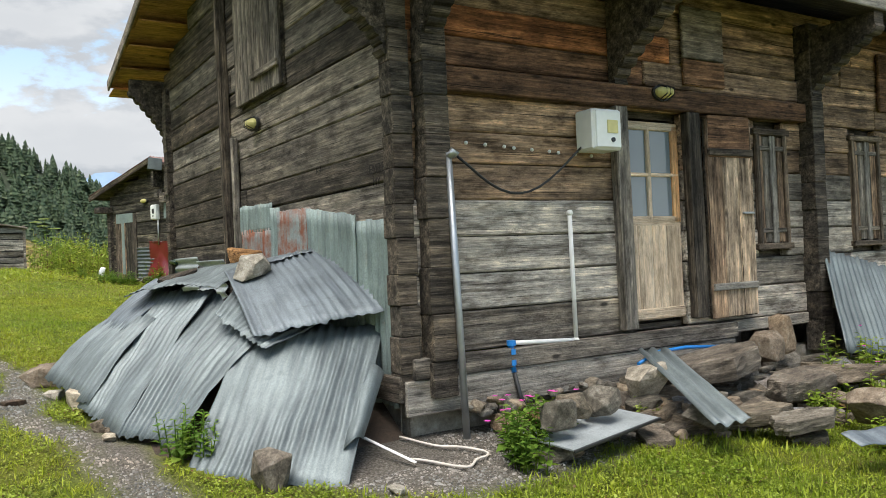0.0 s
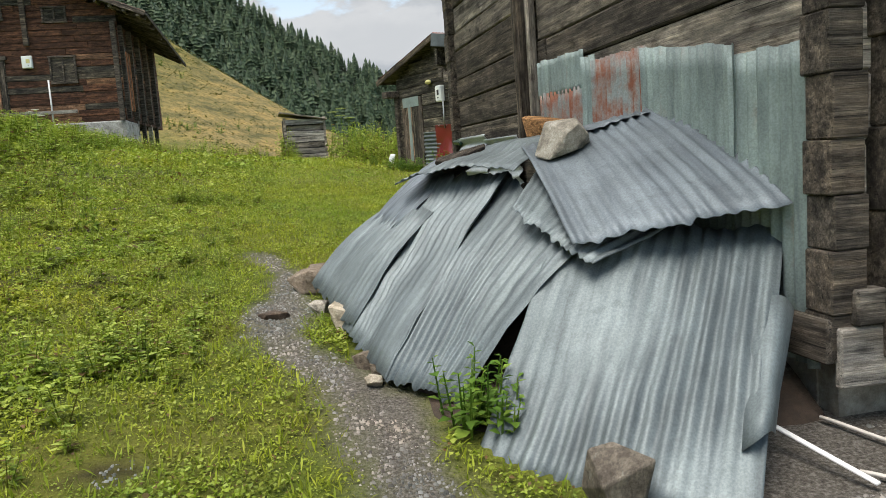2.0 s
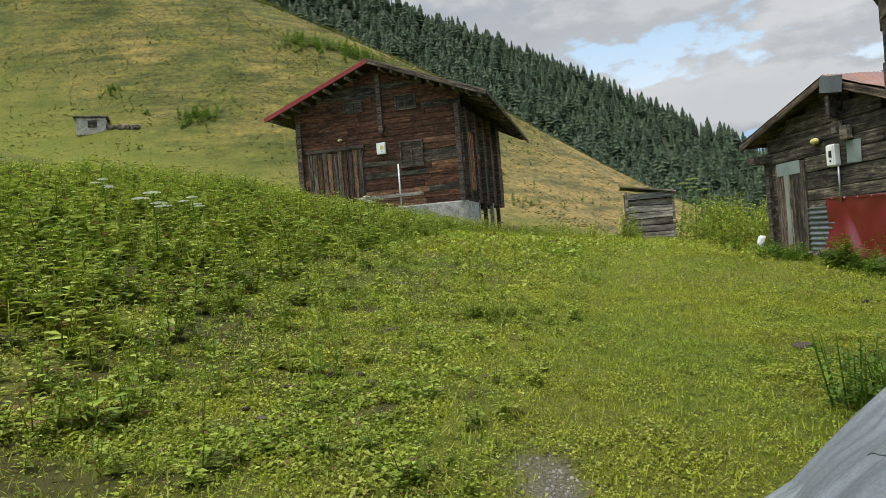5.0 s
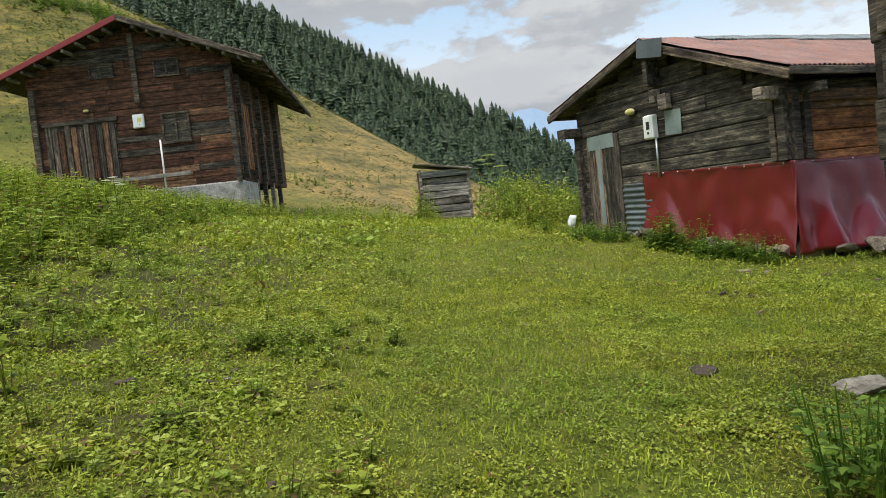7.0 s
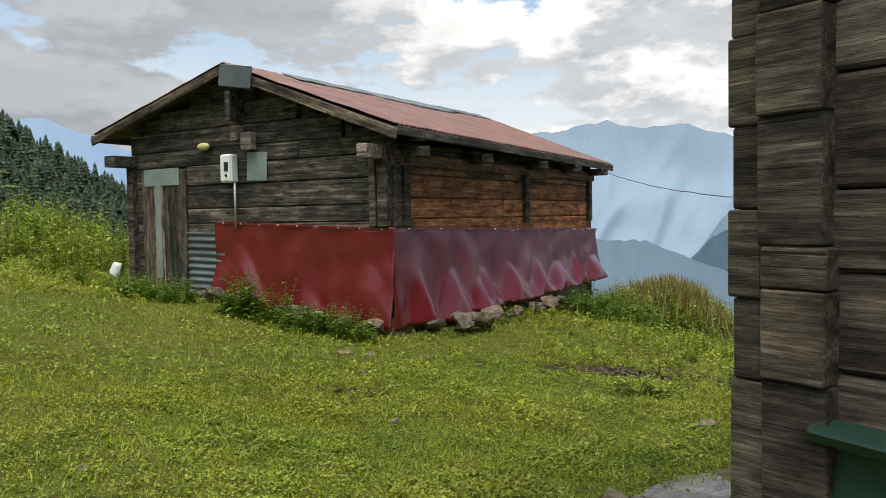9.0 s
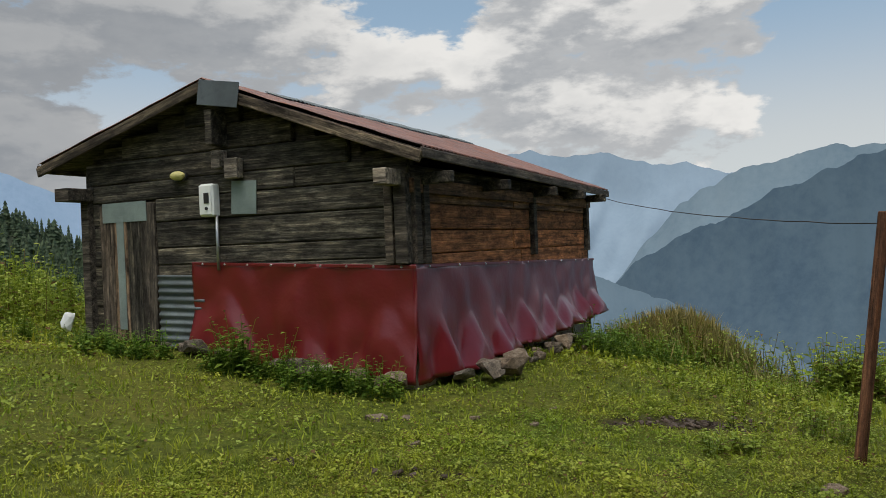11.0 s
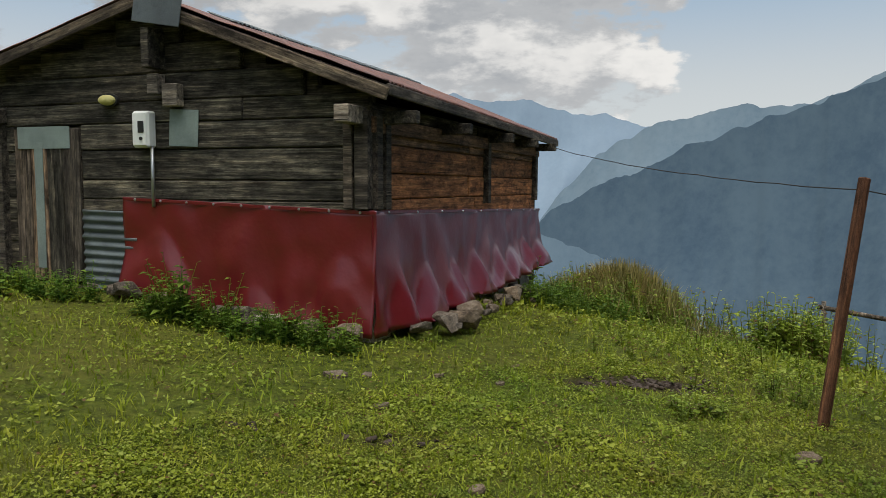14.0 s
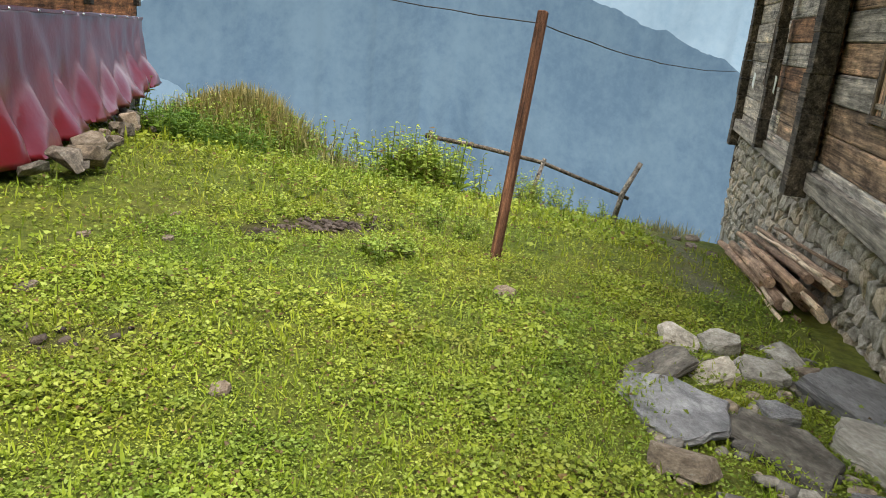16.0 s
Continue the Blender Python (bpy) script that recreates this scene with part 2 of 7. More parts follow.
WOOD_GREY = wood("weathered_grey_wood", (0.048, 0.043, 0.036), (0.190, 0.172, 0.148), (0.40, 0.37, 0.325), 0.40, patchy=1.5, streaky=1.2)
WOOD_DARK = wood("dark_aged_wood", (0.022, 0.018, 0.014), (0.078, 0.067, 0.055), (0.22, 0.195, 0.165), 0.45, patchy=1.6, streaky=1.3)
WOOD_PALE = wood("sun_bleached_wood", (0.090, 0.080, 0.068), (0.43, 0.40, 0.355), (0.64, 0.61, 0.56), 0.34, patchy=1.4, streaky=1.2)
# old wood with shade worked into its near-black tone
WOOD_BLACK = wood("aged_and_shaded_wood", (0.012, 0.010, 0.008), (0.052, 0.047, 0.037), (0.20, 0.185, 0.15), 0.6, patchy=2.0, streaky=1.6)
WOOD_CHAR = wood("lichened_dark_wood", (0.012, 0.010, 0.008), (0.062, 0.057, 0.045), (0.26, 0.25, 0.205), 0.65, patchy=2.0, streaky=1.7)
WOOD_BROWN = wood("brown_aged_wood", (0.040, 0.022, 0.014), (0.175, 0.100, 0.060), (0.37, 0.225, 0.135), 0.45, patchy=1.6, streaky=1.3)
WOOD_WARM_DARK = wood("dark_brown_weathered_wood", (0.030, 0.022, 0.016), (0.125, 0.100, 0.078), (0.30, 0.25, 0.20), 0.45, patchy=1.4, streaky=1.4)
WOOD_BARGE = wood("lichened_barge_wood", (0.030, 0.022, 0.016), (0.090, 0.072, 0.053), (0.27, 0.24, 0.185), 0.55, patchy=2.2, streaky=1.2)
WOOD_HUT = wood("dark_red_brown_wood", (0.018, 0.010, 0.007), (0.082, 0.040, 0.024), (0.24, 0.125, 0.072), 0.58, patchy=2.0)
WOOD_WARM = wood("warm_weathered_wood", (0.050, 0.034, 0.023), (0.300, 0.208, 0.140), (0.52, 0.40, 0.29), 0.50, patchy=1.7, streaky=1.3)
WOOD_RED = wood("reddish_sheltered_wood", (0.080, 0.034, 0.016), (0.31, 0.128, 0.054), (0.50, 0.25, 0.11), 0.4, patchy=1.9)
WOOD_DOOR = wood("pale_pine", (0.42, 0.28, 0.17), (0.74, 0.60, 0.44), (0.84, 0.74, 0.60), 0.18, patchy=0.6, streaky=0.35)
WOOD_SHUTTER = wood("worn_tan_plank", (0.075, 0.048, 0.030), (0.40, 0.31, 0.225), (0.64, 0.54, 0.43), 0.50, patchy=1.7)
WOOD_FRAME = wood("orange_varnished_pine", (0.26, 0.12, 0.05), (0.60, 0.36, 0.18), (0.74, 0.52, 0.31), 0.25, patchy=0.8, streaky=0.4)
WOOD_SOFFIT = wood("fresh_pine_boarding", (0.22, 0.12, 0.045), (0.44, 0.26, 0.10), (0.55, 0.36, 0.16), 0.15, streaky=0.35)
WOOD_BOARD = wood("light_grey_board", (0.10, 0.092, 0.082), (0.26, 0.245, 0.22), (0.42, 0.40, 0.37), 0.35)
TIN = tin("galvanised_tin", (0.135, 0.160, 0.165), 0.0)
# paler base takes in the sky's reflection on the flat sheet
TIN_PALE = tin("pale_tin", (0.33, 0.36, 0.37), 0.0, 0.42)
TIN_DULL = tin("dull_galvanised_tin", (0.135, 0.158, 0.175), 0.02)
TIN_GREEN = tin("greenish_painted_tin", (0.235, 0.290, 0.275), 0.14, 0.55, 0.2)
TIN_RUST = tin("rusty_tin", (0.26, 0.29, 0.28), 0.62, 0.65, 0.2)
TIN_ROOF = tin("rust_red_roof_tin", (0.200, 0.118, 0.102), 0.50, 0.62, 0.12)
GREEN_PAINT = plain("dark_green_painted_metal", (0.012, 0.040, 0.027), 0.35)
ROCK = rock_mat("grey_fieldstone", (0.19, 0.168, 0.132), (0.43, 0.39, 0.32), (0.64, 0.60, 0.52))
ROCK_WET = rock_mat("dark_slate", (0.085, 0.080, 0.078), (0.215, 0.205, 0.20), (0.43, 0.415, 0.405), 0.38)
RUBBLE = rock_mat("mossy_brown_rubble", (0.050, 0.043, 0.032), (0.155, 0.135, 0.105), (0.33, 0.295, 0.24))
ROCK_DARK = rock_mat("earthy_dark_stone", (0.05, 0.040, 0.030), (0.15, 0.122, 0.092), (0.32, 0.27, 0.21))
MORTAR = rock_mat("grey_mortar", (0.36, 0.34, 0.30), (0.56, 0.53, 0.47), (0.70, 0.67, 0.61))
WHITEWASH = rock_mat("flaking_whitewash", (0.17, 0.16, 0.14), (0.40, 0.385, 0.35), (0.60, 0.58, 0.54))
PLASTIC_WHITE = plain("white_plastic", (0.78, 0.80, 0.76), 0.4, var=0.05)
PLASTIC_BLUE = plain("blue_plastic", (0.02, 0.22, 0.62), 0.35)
PVC = plain("white_pvc_pipe", (0.74, 0.73, 0.70), 0.45, var=0.08)
STEEL = plain("zinc_plated_steel", (0.42, 0.44, 0.45), 0.45, 0.8)
BLACK = plain("black_rubber", (0.02, 0.02, 0.02), 0.5)
YELLOW = plain("yellowed_lamp_glass", (0.62, 0.56, 0.22), 0.3)
ROPE = plain("pale_rope", (0.55, 0.50, 0.44), 0.9)
MUD = rock_mat("wet_brown_earth", (0.035, 0.024, 0.017), (0.075, 0.052, 0.036), (0.14, 0.10, 0.07), 0.7)
RED_DARK = plain("deep_red_band", (0.22, 0.02, 0.02), 0.5)
GLASS, gn, gl, gb = material("sky_tinted_glass", 0.03, spec=0.9)
# grey-blue base paints in part of the sky's reflection
gb.inputs["Base Color"].default_value = (0.16, 0.20, 0.22, 1)
TARP, tn, tl, tb = material("red_plastic_tarpaulin", 0.38, spec=0.5)
tc = ramp(tn, tl, noise_node(tn, tl, coords(tn, tl), 2.5, 5), [(0.3, (0.125, 0.005, 0.009)), (0.7, (0.155, 0.007, 0.012))])
tl.new(tc, tb.inputs["Base Color"])
tb.inputs["Coat Weight"].default_value, tb.inputs["Coat Roughness"].default_value = 0.70, 0.20
bump(tn, tl, tb, noise_node(tn, tl, coords(tn, tl), 5, 3), 0.25, 0.03)
LEAF = leaf_mat("meadow_green", (0.090, 0.135, 0.010), (0.240, 0.315, 0.030), (0.390, 0.455, 0.095), dead=0.07)
LEAF_CLOVER = leaf_mat("clover_green", (0.110, 0.155, 0.009), (0.245, 0.302, 0.024), (0.365, 0.425, 0.085), 0.28, 0.06)
LEAF_DEEP = leaf_mat("deep_leaf_green", (0.065, 0.13, 0.016), (0.12, 0.21, 0.026), (0.22, 0.31, 0.045))
LEAF_DRY = leaf_mat("straw_grass", (0.16, 0.15, 0.04), (0.30, 0.26, 0.09), (0.44, 0.37, 0.16))
# needle greens are lightened and blued to paint in the distance haze
NEEDLE = leaf_mat("hazed_spruce_needles", (0.045, 0.074, 0.046), (0.080, 0.118, 0.066), (0.122, 0.165, 0.088))
BARK = wood("spruce_bark", (0.15, 0.09, 0.06), (0.38, 0.26, 0.18), (0.58, 0.45, 0.33), 0.3, streaky=0.6)
PETAL = plain("pink_petal", (0.55, 0.05, 0.33), 0.5)
PETAL_WHITE = plain("white_umbel", (0.70, 0.72, 0.58), 0.6)

# ---- helpers for building ----
Z = Vector((0, 0, 1))


def mesh_ob(name, bm, mat, parent=None, m=None, label=""):
    me = bpy.data.meshes.new(name)
    bm.to_mesh(me)
    bm.free()
    me.materials.append(mat)
    ob = new(name, me)
    if parent is not None:
        ob.parent = parent
    if m is not None:
        ob.matrix_local = m
    if label:
        ob["label"] = label
    return ob


def part(name, bm, mat, parent, label="", m=None):
    return mesh_ob(name, bm, mat, parent, m, label)


def thing(name, m, label, category, group="", kind=""):
    ob = new(name)
    ob.matrix_world = m
    return tagged(ob, label, category, group, kind)


def add_box(bm, size, m=None, bev=0.0):
    r = bmesh.ops.create_cube(bm, size=1.0)
    vs = r["verts"]
    bmesh.ops.scale(bm, vec=size, verts=vs)
    if bev > 0:
        es = list({e for v in vs for e in v.link_edges})
        o = bmesh.ops.bevel(bm, geom=es, offset=bev, segments=1, affect="EDGES", profile=0.5)
        vs = list({v for f in o["faces"] for v in f.verts} | {v for v in vs if v.is_valid})
    if m is not None:
        bmesh.ops.transform(bm, matrix=m, verts=vs)
    return vs


BOXES = {}


def box_ob(name, size, mat, parent=None, m=None, label="", bev=0.008):
    """A bevelled timber or slab; pieces of like size share one mesh."""
    key = (tuple(round(s, 2) for s in size), mat.name, bev)
    if key not in BOXES:
        bm = bmesh.new()
        add_box(bm, [max(0.004, s) for s in size], None, min(bev, min(size) * 0.3))
        me = bpy.data.meshes.new(name)
        bm.to_mesh(me)
        bm.free()
        me.materials.append(mat)
        BOXES[key] = me
    ob = new(name, BOXES[key])
    if parent is not None:
        ob.parent = parent
    if m is not None:
        ob.matrix_local = m
    if label:
        ob["label"] = label
    return ob


def tube(bm, points, r, seg=8, taper=1.0):
    """A bent round bar through the points."""
    pts = [Vector(p) for p in points]
    rings = []
    for i, p in enumerate(pts):
        d = (pts[min(i + 1, len(pts) - 1)] - pts[max(i - 1, 0)]).normalized()
        a = d.cross(Vector((0.31, 0.17, 0.93))).normalized()
        b = d.cross(a)
        rr = r * (1 + (taper - 1) * i / max(1, len(pts) - 1))
        rings.append([bm.verts.new(p + rr * (math.cos(t) * a + math.sin(t) * b)) for t in [2 * math.pi * k / seg for k in range(seg)]])
    for u, v in zip(rings, rings[1:]):
        for k in range(seg):
            bm.faces.new((u[k], u[(k + 1) % seg], v[(k + 1) % seg], v[k])).smooth = True
    bm.faces.new(rings[0][::-1])
    bm.faces.new(rings[-1])


def frame_of(p, q):
    """Local frame of a wall seen from outside, from its left foot p to its right foot q: x along it, y inwards, z up."""
    p, q = Vector((p[0], p[1], 0)), Vector((q[0], q[1], 0))
    x = (q - p).normalized()
    y = Z.cross(x)
    m = Matrix((x, y, Z)).transposed().to_4x4()
    m.translation = p
    return m, (q - p).length


def smooth(a, b, x):
    t = min(1.0, max(0.0, (x - a) / (b - a)))
    return t * t * (3 - 2 * t)


def softplus(x, k=1.0):
    return k * math.log1p(math.exp(max(-40, min(40, x / k)))) if x / k < 40 else x


def ground(x, y):
    """Height of the ground: a gently tilted meadow, the bank and hill on one side, the drop to the valley on the other."""
    b = -0.02 - 0.06 * smooth(-1, 5, y)
    z = -0.25 + 0.07 * min(y, 21) + 0.012 * max(0, y - 21) + b * (max(-40, min(x, 60)) + 2)
    z -= 0.10 * softplus(x - 6.5, 0.6)
    z += 0.20 * softplus(-x - 7.0, 1.2) * (1 - 0.62 * smooth(20, 33, y))
    z += 0.30 * math.exp(-((x - 5) ** 2 + (y - 16.5) ** 2) / 14)
    t = smooth(37, 90, y)
    h = 3.0 + 0.74 * softplus(2 - x, 3) - 0.010 * max(0.0, -x - 12) ** 1.7
    z = z * (1 - t) + t * (h - 0.25 * max(0, y - 92))
    e = 0.9 * x + 0.44 * y - 15.6
    z -= 0.75 * softplus(e, 0.7) * (1 - smooth(38, 70, y) * (1 - smooth(0, 25, x)))
    z += 0.05 * noise.noise((x * 0.45, y * 0.45, 0)) + 0.02 * noise.noise((x * 1.7, y * 1.7, 3)) + 0.25 * smooth(25, 60, y) * noise.noise((x * 0.12, y * 0.12, 5))
    return max(z, -420)


# ---- ground ----
def track(y):
    """Where the trodden path runs, x for y."""
    return -1.55 - 0.36 * (y + 1.2) + 0.028 * (y + 1.2) ** 2 if y < 5.3 else -2.7


def trodden(x, y):
    d = 0.0
    w = noise.noise((x * 1.3, y * 1.3, 7)) * 0.16 + noise.noise((x * 5, y * 5, 2)) * 0.10
    if -2 < y < 5.6:
        d = max(d, 1 - smooth(0.05, 0.35, abs(x - track(y) - 0.12 * math.sin(y * 2.1)) + w) - smooth(4.4, 5.6, y) - smooth(-0.6, -1.6, y) * 0.8)
    d = max(d, 1 - smooth(0.7, 1.15, math.hypot((x - 0.1) * 0.9, (y + 0.45) * 1.15) + w))
    d = max(d, (1 - smooth(0.25, 0.5, abs(y + 0.35) * 0.55 + w)) * smooth(0, 0.5, x) * (1 - smooth(8, 9, x)))
    d = max(d, (1 - smooth(0.12, 0.34, abs(y - 7.75) + w)) * smooth(4.2, 4.8, x) * (1 - smooth(9, 11, x)) * (0.45 + 0.5 * noise.noise((x * 2.5, y * 2.5, 8))))
    return max(0.0, min(1.0, d))


def dirt_at(x, y):
    return max(trodden(x, y), mud_at(x, y) * 0.8)


def mud_at(x, y):
    """Bare brown soil: turf scars and patches between the clover."""
    w = noise.noise((x * 2.1, y * 2.1, 7)) * 0.30 + noise.noise((x * 6, y * 6, 2)) * 0.2
    d = 1 - smooth(0.15, 0.55, math.hypot((x - 3.95) * 0.55, (y - 11.2 + 0.5 * (x - 3.95)) * 1.5) + w)
    d = max(d, (1 - smooth(0.03, 0.14, abs(y - 11.5 + 0.65 * (x - 0.1)) + w * 0.3)) * (1 - smooth(0.20, 0.55, abs(x - 0.42))) * (0.55 + 0.7 * noise.noise((x * 4, y * 4, 12))))
    d = max(d, 0.5 * (1 - smooth(0.2, 0.7, math.hypot(x + 0.1, (y - 8.2)) + w * 1.6)))
    if x < -2.9 and y < 12:
        d = max(d, 0.75 * smooth(0.42, 0.6, noise.noise((x * 1.6, y * 1.6, 21)) + 0.5 * noise.noise((x * 3.3, y * 3.3, 5))))
    d = max(d, 0.62 * (1 - smooth(-5.4, -3.6, x)) * (1 - smooth(16, 24, y)) * smooth(-0.25, 0.25, noise.noise((x * 1.4, y * 1.4, 33))))
    return max(0.0, min(1.0, d))


def spaced(lo, hi, fine_lo, fine_hi, step, grow=1.13):
    c = list(np.arange(fine_lo, fine_hi + 1e-6, step))
    s, v = step, fine_hi
    while v < hi:
        s *= grow
        v += s
        c.append(v)
    s, v = step, fine_lo
    while v > lo:
        s *= grow
        v -= s
        c.insert(0, v)
    return c


GX, GY = spaced(-1500, 1500, -9, 10, 0.14), spaced(-1500, 1500, -6.5, 16, 0.14)
gv = [(x, y, ground(x, y)) for y in GY for x in GX]
nx = len(GX)
gf = [(j * nx + i, j * nx + i + 1, (j + 1) * nx + i + 1, (j + 1) * nx + i) for j in range(len(GY) - 1) for i in range(nx - 1)]
gme = bpy.data.meshes.new("ground")
gme.from_pydata(gv, [], gf)
gme.polygons.foreach_set("use_smooth", [True] * len(gme.polygons))
at_dirt = gme.attributes.new("dirt", "FLOAT", "POINT")
at_dry = gme.attributes.new("dry", "FLOAT", "POINT")
at_dirt.data.foreach_set("value", [trodden(x, y) for x, y, z in gv])
gme.attributes.new("mud", "FLOAT", "POINT").data.foreach_set("value", [mud_at(x, y) for x, y, z in gv])
at_dry.data.foreach_set("value", [smooth(34, 50, y + 0.25 * x) for x, y, z in gv])
gme.attributes.new("sere", "FLOAT", "POINT").data.foreach_set("value", [smooth(-19, -7, x + 3 * noise.noise((x * 0.1, y * 0.1, 3))) * smooth(38, 46, y) for x, y, z in gv])
gm, gnn, gll, gbb = material("meadow_ground", 0.9, spec=0.2)
gc = coords(gnn, gll, jitter=False)
g1, g2, g3, g4 = noise_node(gnn, gll, gc, 0.7, 5), noise_node(gnn, gll, gc, 9, 6, 0.7), noise_node(gnn, gll, gc, 55, 4, 0.7), noise_node(gnn, gll, gc, 0.16, 6, 0.65)
lush = ramp(gnn, gll, g2, [(0.3, (0.032, 0.045, 0.007)), (0.5, (0.122, 0.155, 0.016)), (0.72, (0.220, 0.250, 0.034))])
lush = mix(gnn, gll, ramp(gnn, gll, g1, [(0.42, (0, 0, 0)), (0.66, (0.5,) * 3)]), lush, (0.21, 0.18, 0.038))
g5 = noise_node(gnn, gll, coords(gnn, gll, (0.10, 0.10, 0.75), False), 1.6, 8, 0.68)
g6 = noise_node(gnn, gll, gc, 1.9, 6, 0.72)
straw = ramp(gnn, gll, g4, [(0.34, (0.052, 0.066, 0.010)), (0.48, (0.094, 0.096, 0.018)), (0.66, (0.165, 0.134, 0.036))])
sere = gnn.new("ShaderNodeAttribute")
sere.attribute_name = "sere"
straw = mix(gnn, gll, sere.outputs["Fac"], straw, (0.215, 0.165, 0.062))
straw = mix(gnn, gll, 1.0, straw, ramp(gnn, gll, g5, [(0.36, (0.48, 0.58, 0.55)), (0.50, (1, 1, 1)), (0.66, (1.45, 1.32, 1.20))]), "MULTIPLY")
straw = mix(gnn, gll, 1.0, straw, ramp(gnn, gll, g6, [(0.36, (0.50, 0.58, 0.52)), (0.50, (1, 1, 1)), (0.64, (1.40, 1.34, 1.25))]), "MULTIPLY")
earth = ramp(gnn, gll, g3, [(0.3, (0.055, 0.046, 0.036)), (0.5, (0.165, 0.146, 0.120)), (0.72, (0.36, 0.33, 0.29))])
a1, a2 = gnn.new("ShaderNodeAttribute"), gnn.new("ShaderNodeAttribute")
a1.attribute_name, a2.attribute_name = "dry", "dirt"
gcol = mix(gnn, gll, a1.outputs["Fac"], lush, straw)
gcol = mix(gnn, gll, a2.outputs["Fac"], gcol, earth)
a3 = gnn.new("ShaderNodeAttribute")
a3.attribute_name = "mud"
gcol = mix(gnn, gll, a3.outputs["Fac"], gcol, ramp(gnn, gll, g3, [(0.3, (0.014, 0.009, 0.006)), (0.7, (0.062, 0.041, 0.024))]))
gll.new(gcol, gbb.inputs["Base Color"])
bump(gnn, gll, gbb, mix(gnn, gll, 0.5, mix(gnn, gll, 0.5, g2, g6), g3), 1.0, 0.10)
gme.materials.append(gm)
tagged(new("ground", gme), "sloping green meadow with a trodden muddy path", "ground", kind="structure")

# ---- far mountains ----
EYE0 = Vector((-2.6, 6.5, 1.9))


def interp(rows, a):
    return float(np.interp(a, [r[0] for r in rows], [r[1] for r in rows]))


def range_mesh(name, crest, dist, low, depth, rough, hazed_a, hazed_b, haze_glow, label):
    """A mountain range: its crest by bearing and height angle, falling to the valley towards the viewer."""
    a0, a1_ = crest[0][0], crest[-1][0]
    na, nr = int((a1_ - a0) * 5), 36
    vs, fs = [], []
    for j in range(nr + 1):
        k = j / nr
        for i in range(na + 1):
            a = a0 + (a1_ - a0) * i / na
            top = interp(crest, a) + 0.35 * rough * noise.fractal((a * 0.6, 3.1, dist * 0.01), 0.9, 2.1, 6)
            r = dist - depth * k + dist * 0.03 * noise.fractal((a * 0.05, k * 1.6, dist * 0.013), 1.0, 2.0, 2) * min(1, k * 4)
            spur = abs(noise.fractal((a * 0.16 + 0.8 * k, k * 0.9 + 4.0, dist * 0.007), 1.0, 2.0, 3))
            r -= dist * 0.06 * (0.35 - spur) * min(1, k * 3)
            el = top + (low - top) * k ** 0.8 + rough * 1.6 * k * (1 - k) * noise.fractal((a * 0.10 + k * 1.5, k * 5.0, 7.7), 1.0, 2.0, 3)
            vs.append((EYE0.x + r * math.sin(radians(a)), EYE0.y + r * math.cos(radians(a)), EYE0.z + r * math.tan(radians(el))))
    for j in range(nr):
        for i in range(na):
            p = j * (na + 1) + i
            fs.append((p, p + 1, p + na + 2, p + na + 1))
    me = bpy.data.meshes.new(name)
    me.from_pydata(vs, [], fs)
    me.polygons.foreach_set("use_smooth", [True] * len(fs))
    m, n, l, b = material(name + "_haze_tint", 1.0, spec=0.0)
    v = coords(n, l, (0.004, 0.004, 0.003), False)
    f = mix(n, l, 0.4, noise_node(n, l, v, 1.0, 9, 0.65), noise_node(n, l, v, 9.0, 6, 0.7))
    # aerial haze is painted in: the tints are blued and also emit
    c = ramp(n, l, f, [(0.40, tuple(0.99 * q for q in hazed_a)), (0.50, tuple((p + q) / 2 for p, q in zip(hazed_a, hazed_b))), (0.60, tuple(0.99 * q for q in hazed_b))])
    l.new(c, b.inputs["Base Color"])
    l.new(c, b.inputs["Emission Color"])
    b.inputs["Emission Strength"].default_value = haze_glow
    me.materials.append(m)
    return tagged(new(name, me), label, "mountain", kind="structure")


# farther ranges get paler, bluer tints in place of real haze
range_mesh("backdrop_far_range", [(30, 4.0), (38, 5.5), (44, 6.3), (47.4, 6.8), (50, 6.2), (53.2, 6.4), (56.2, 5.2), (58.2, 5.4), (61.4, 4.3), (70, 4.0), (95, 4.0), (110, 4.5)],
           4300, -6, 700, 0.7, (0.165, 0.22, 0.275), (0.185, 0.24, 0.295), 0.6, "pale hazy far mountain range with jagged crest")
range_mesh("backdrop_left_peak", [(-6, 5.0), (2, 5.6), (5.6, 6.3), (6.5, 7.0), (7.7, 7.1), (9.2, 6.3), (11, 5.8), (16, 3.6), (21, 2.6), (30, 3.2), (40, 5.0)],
           4400, -8, 600, 0.4, (0.17, 0.24, 0.33), (0.20, 0.27, 0.36), 0.6, "flat-topped distant peak, pale blue with painted haze")
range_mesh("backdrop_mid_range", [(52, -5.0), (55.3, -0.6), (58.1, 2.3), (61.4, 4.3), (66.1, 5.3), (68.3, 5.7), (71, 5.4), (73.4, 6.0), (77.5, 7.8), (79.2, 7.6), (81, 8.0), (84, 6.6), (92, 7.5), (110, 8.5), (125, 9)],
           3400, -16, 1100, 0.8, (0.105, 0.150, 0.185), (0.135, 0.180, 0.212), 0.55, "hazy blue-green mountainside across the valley")
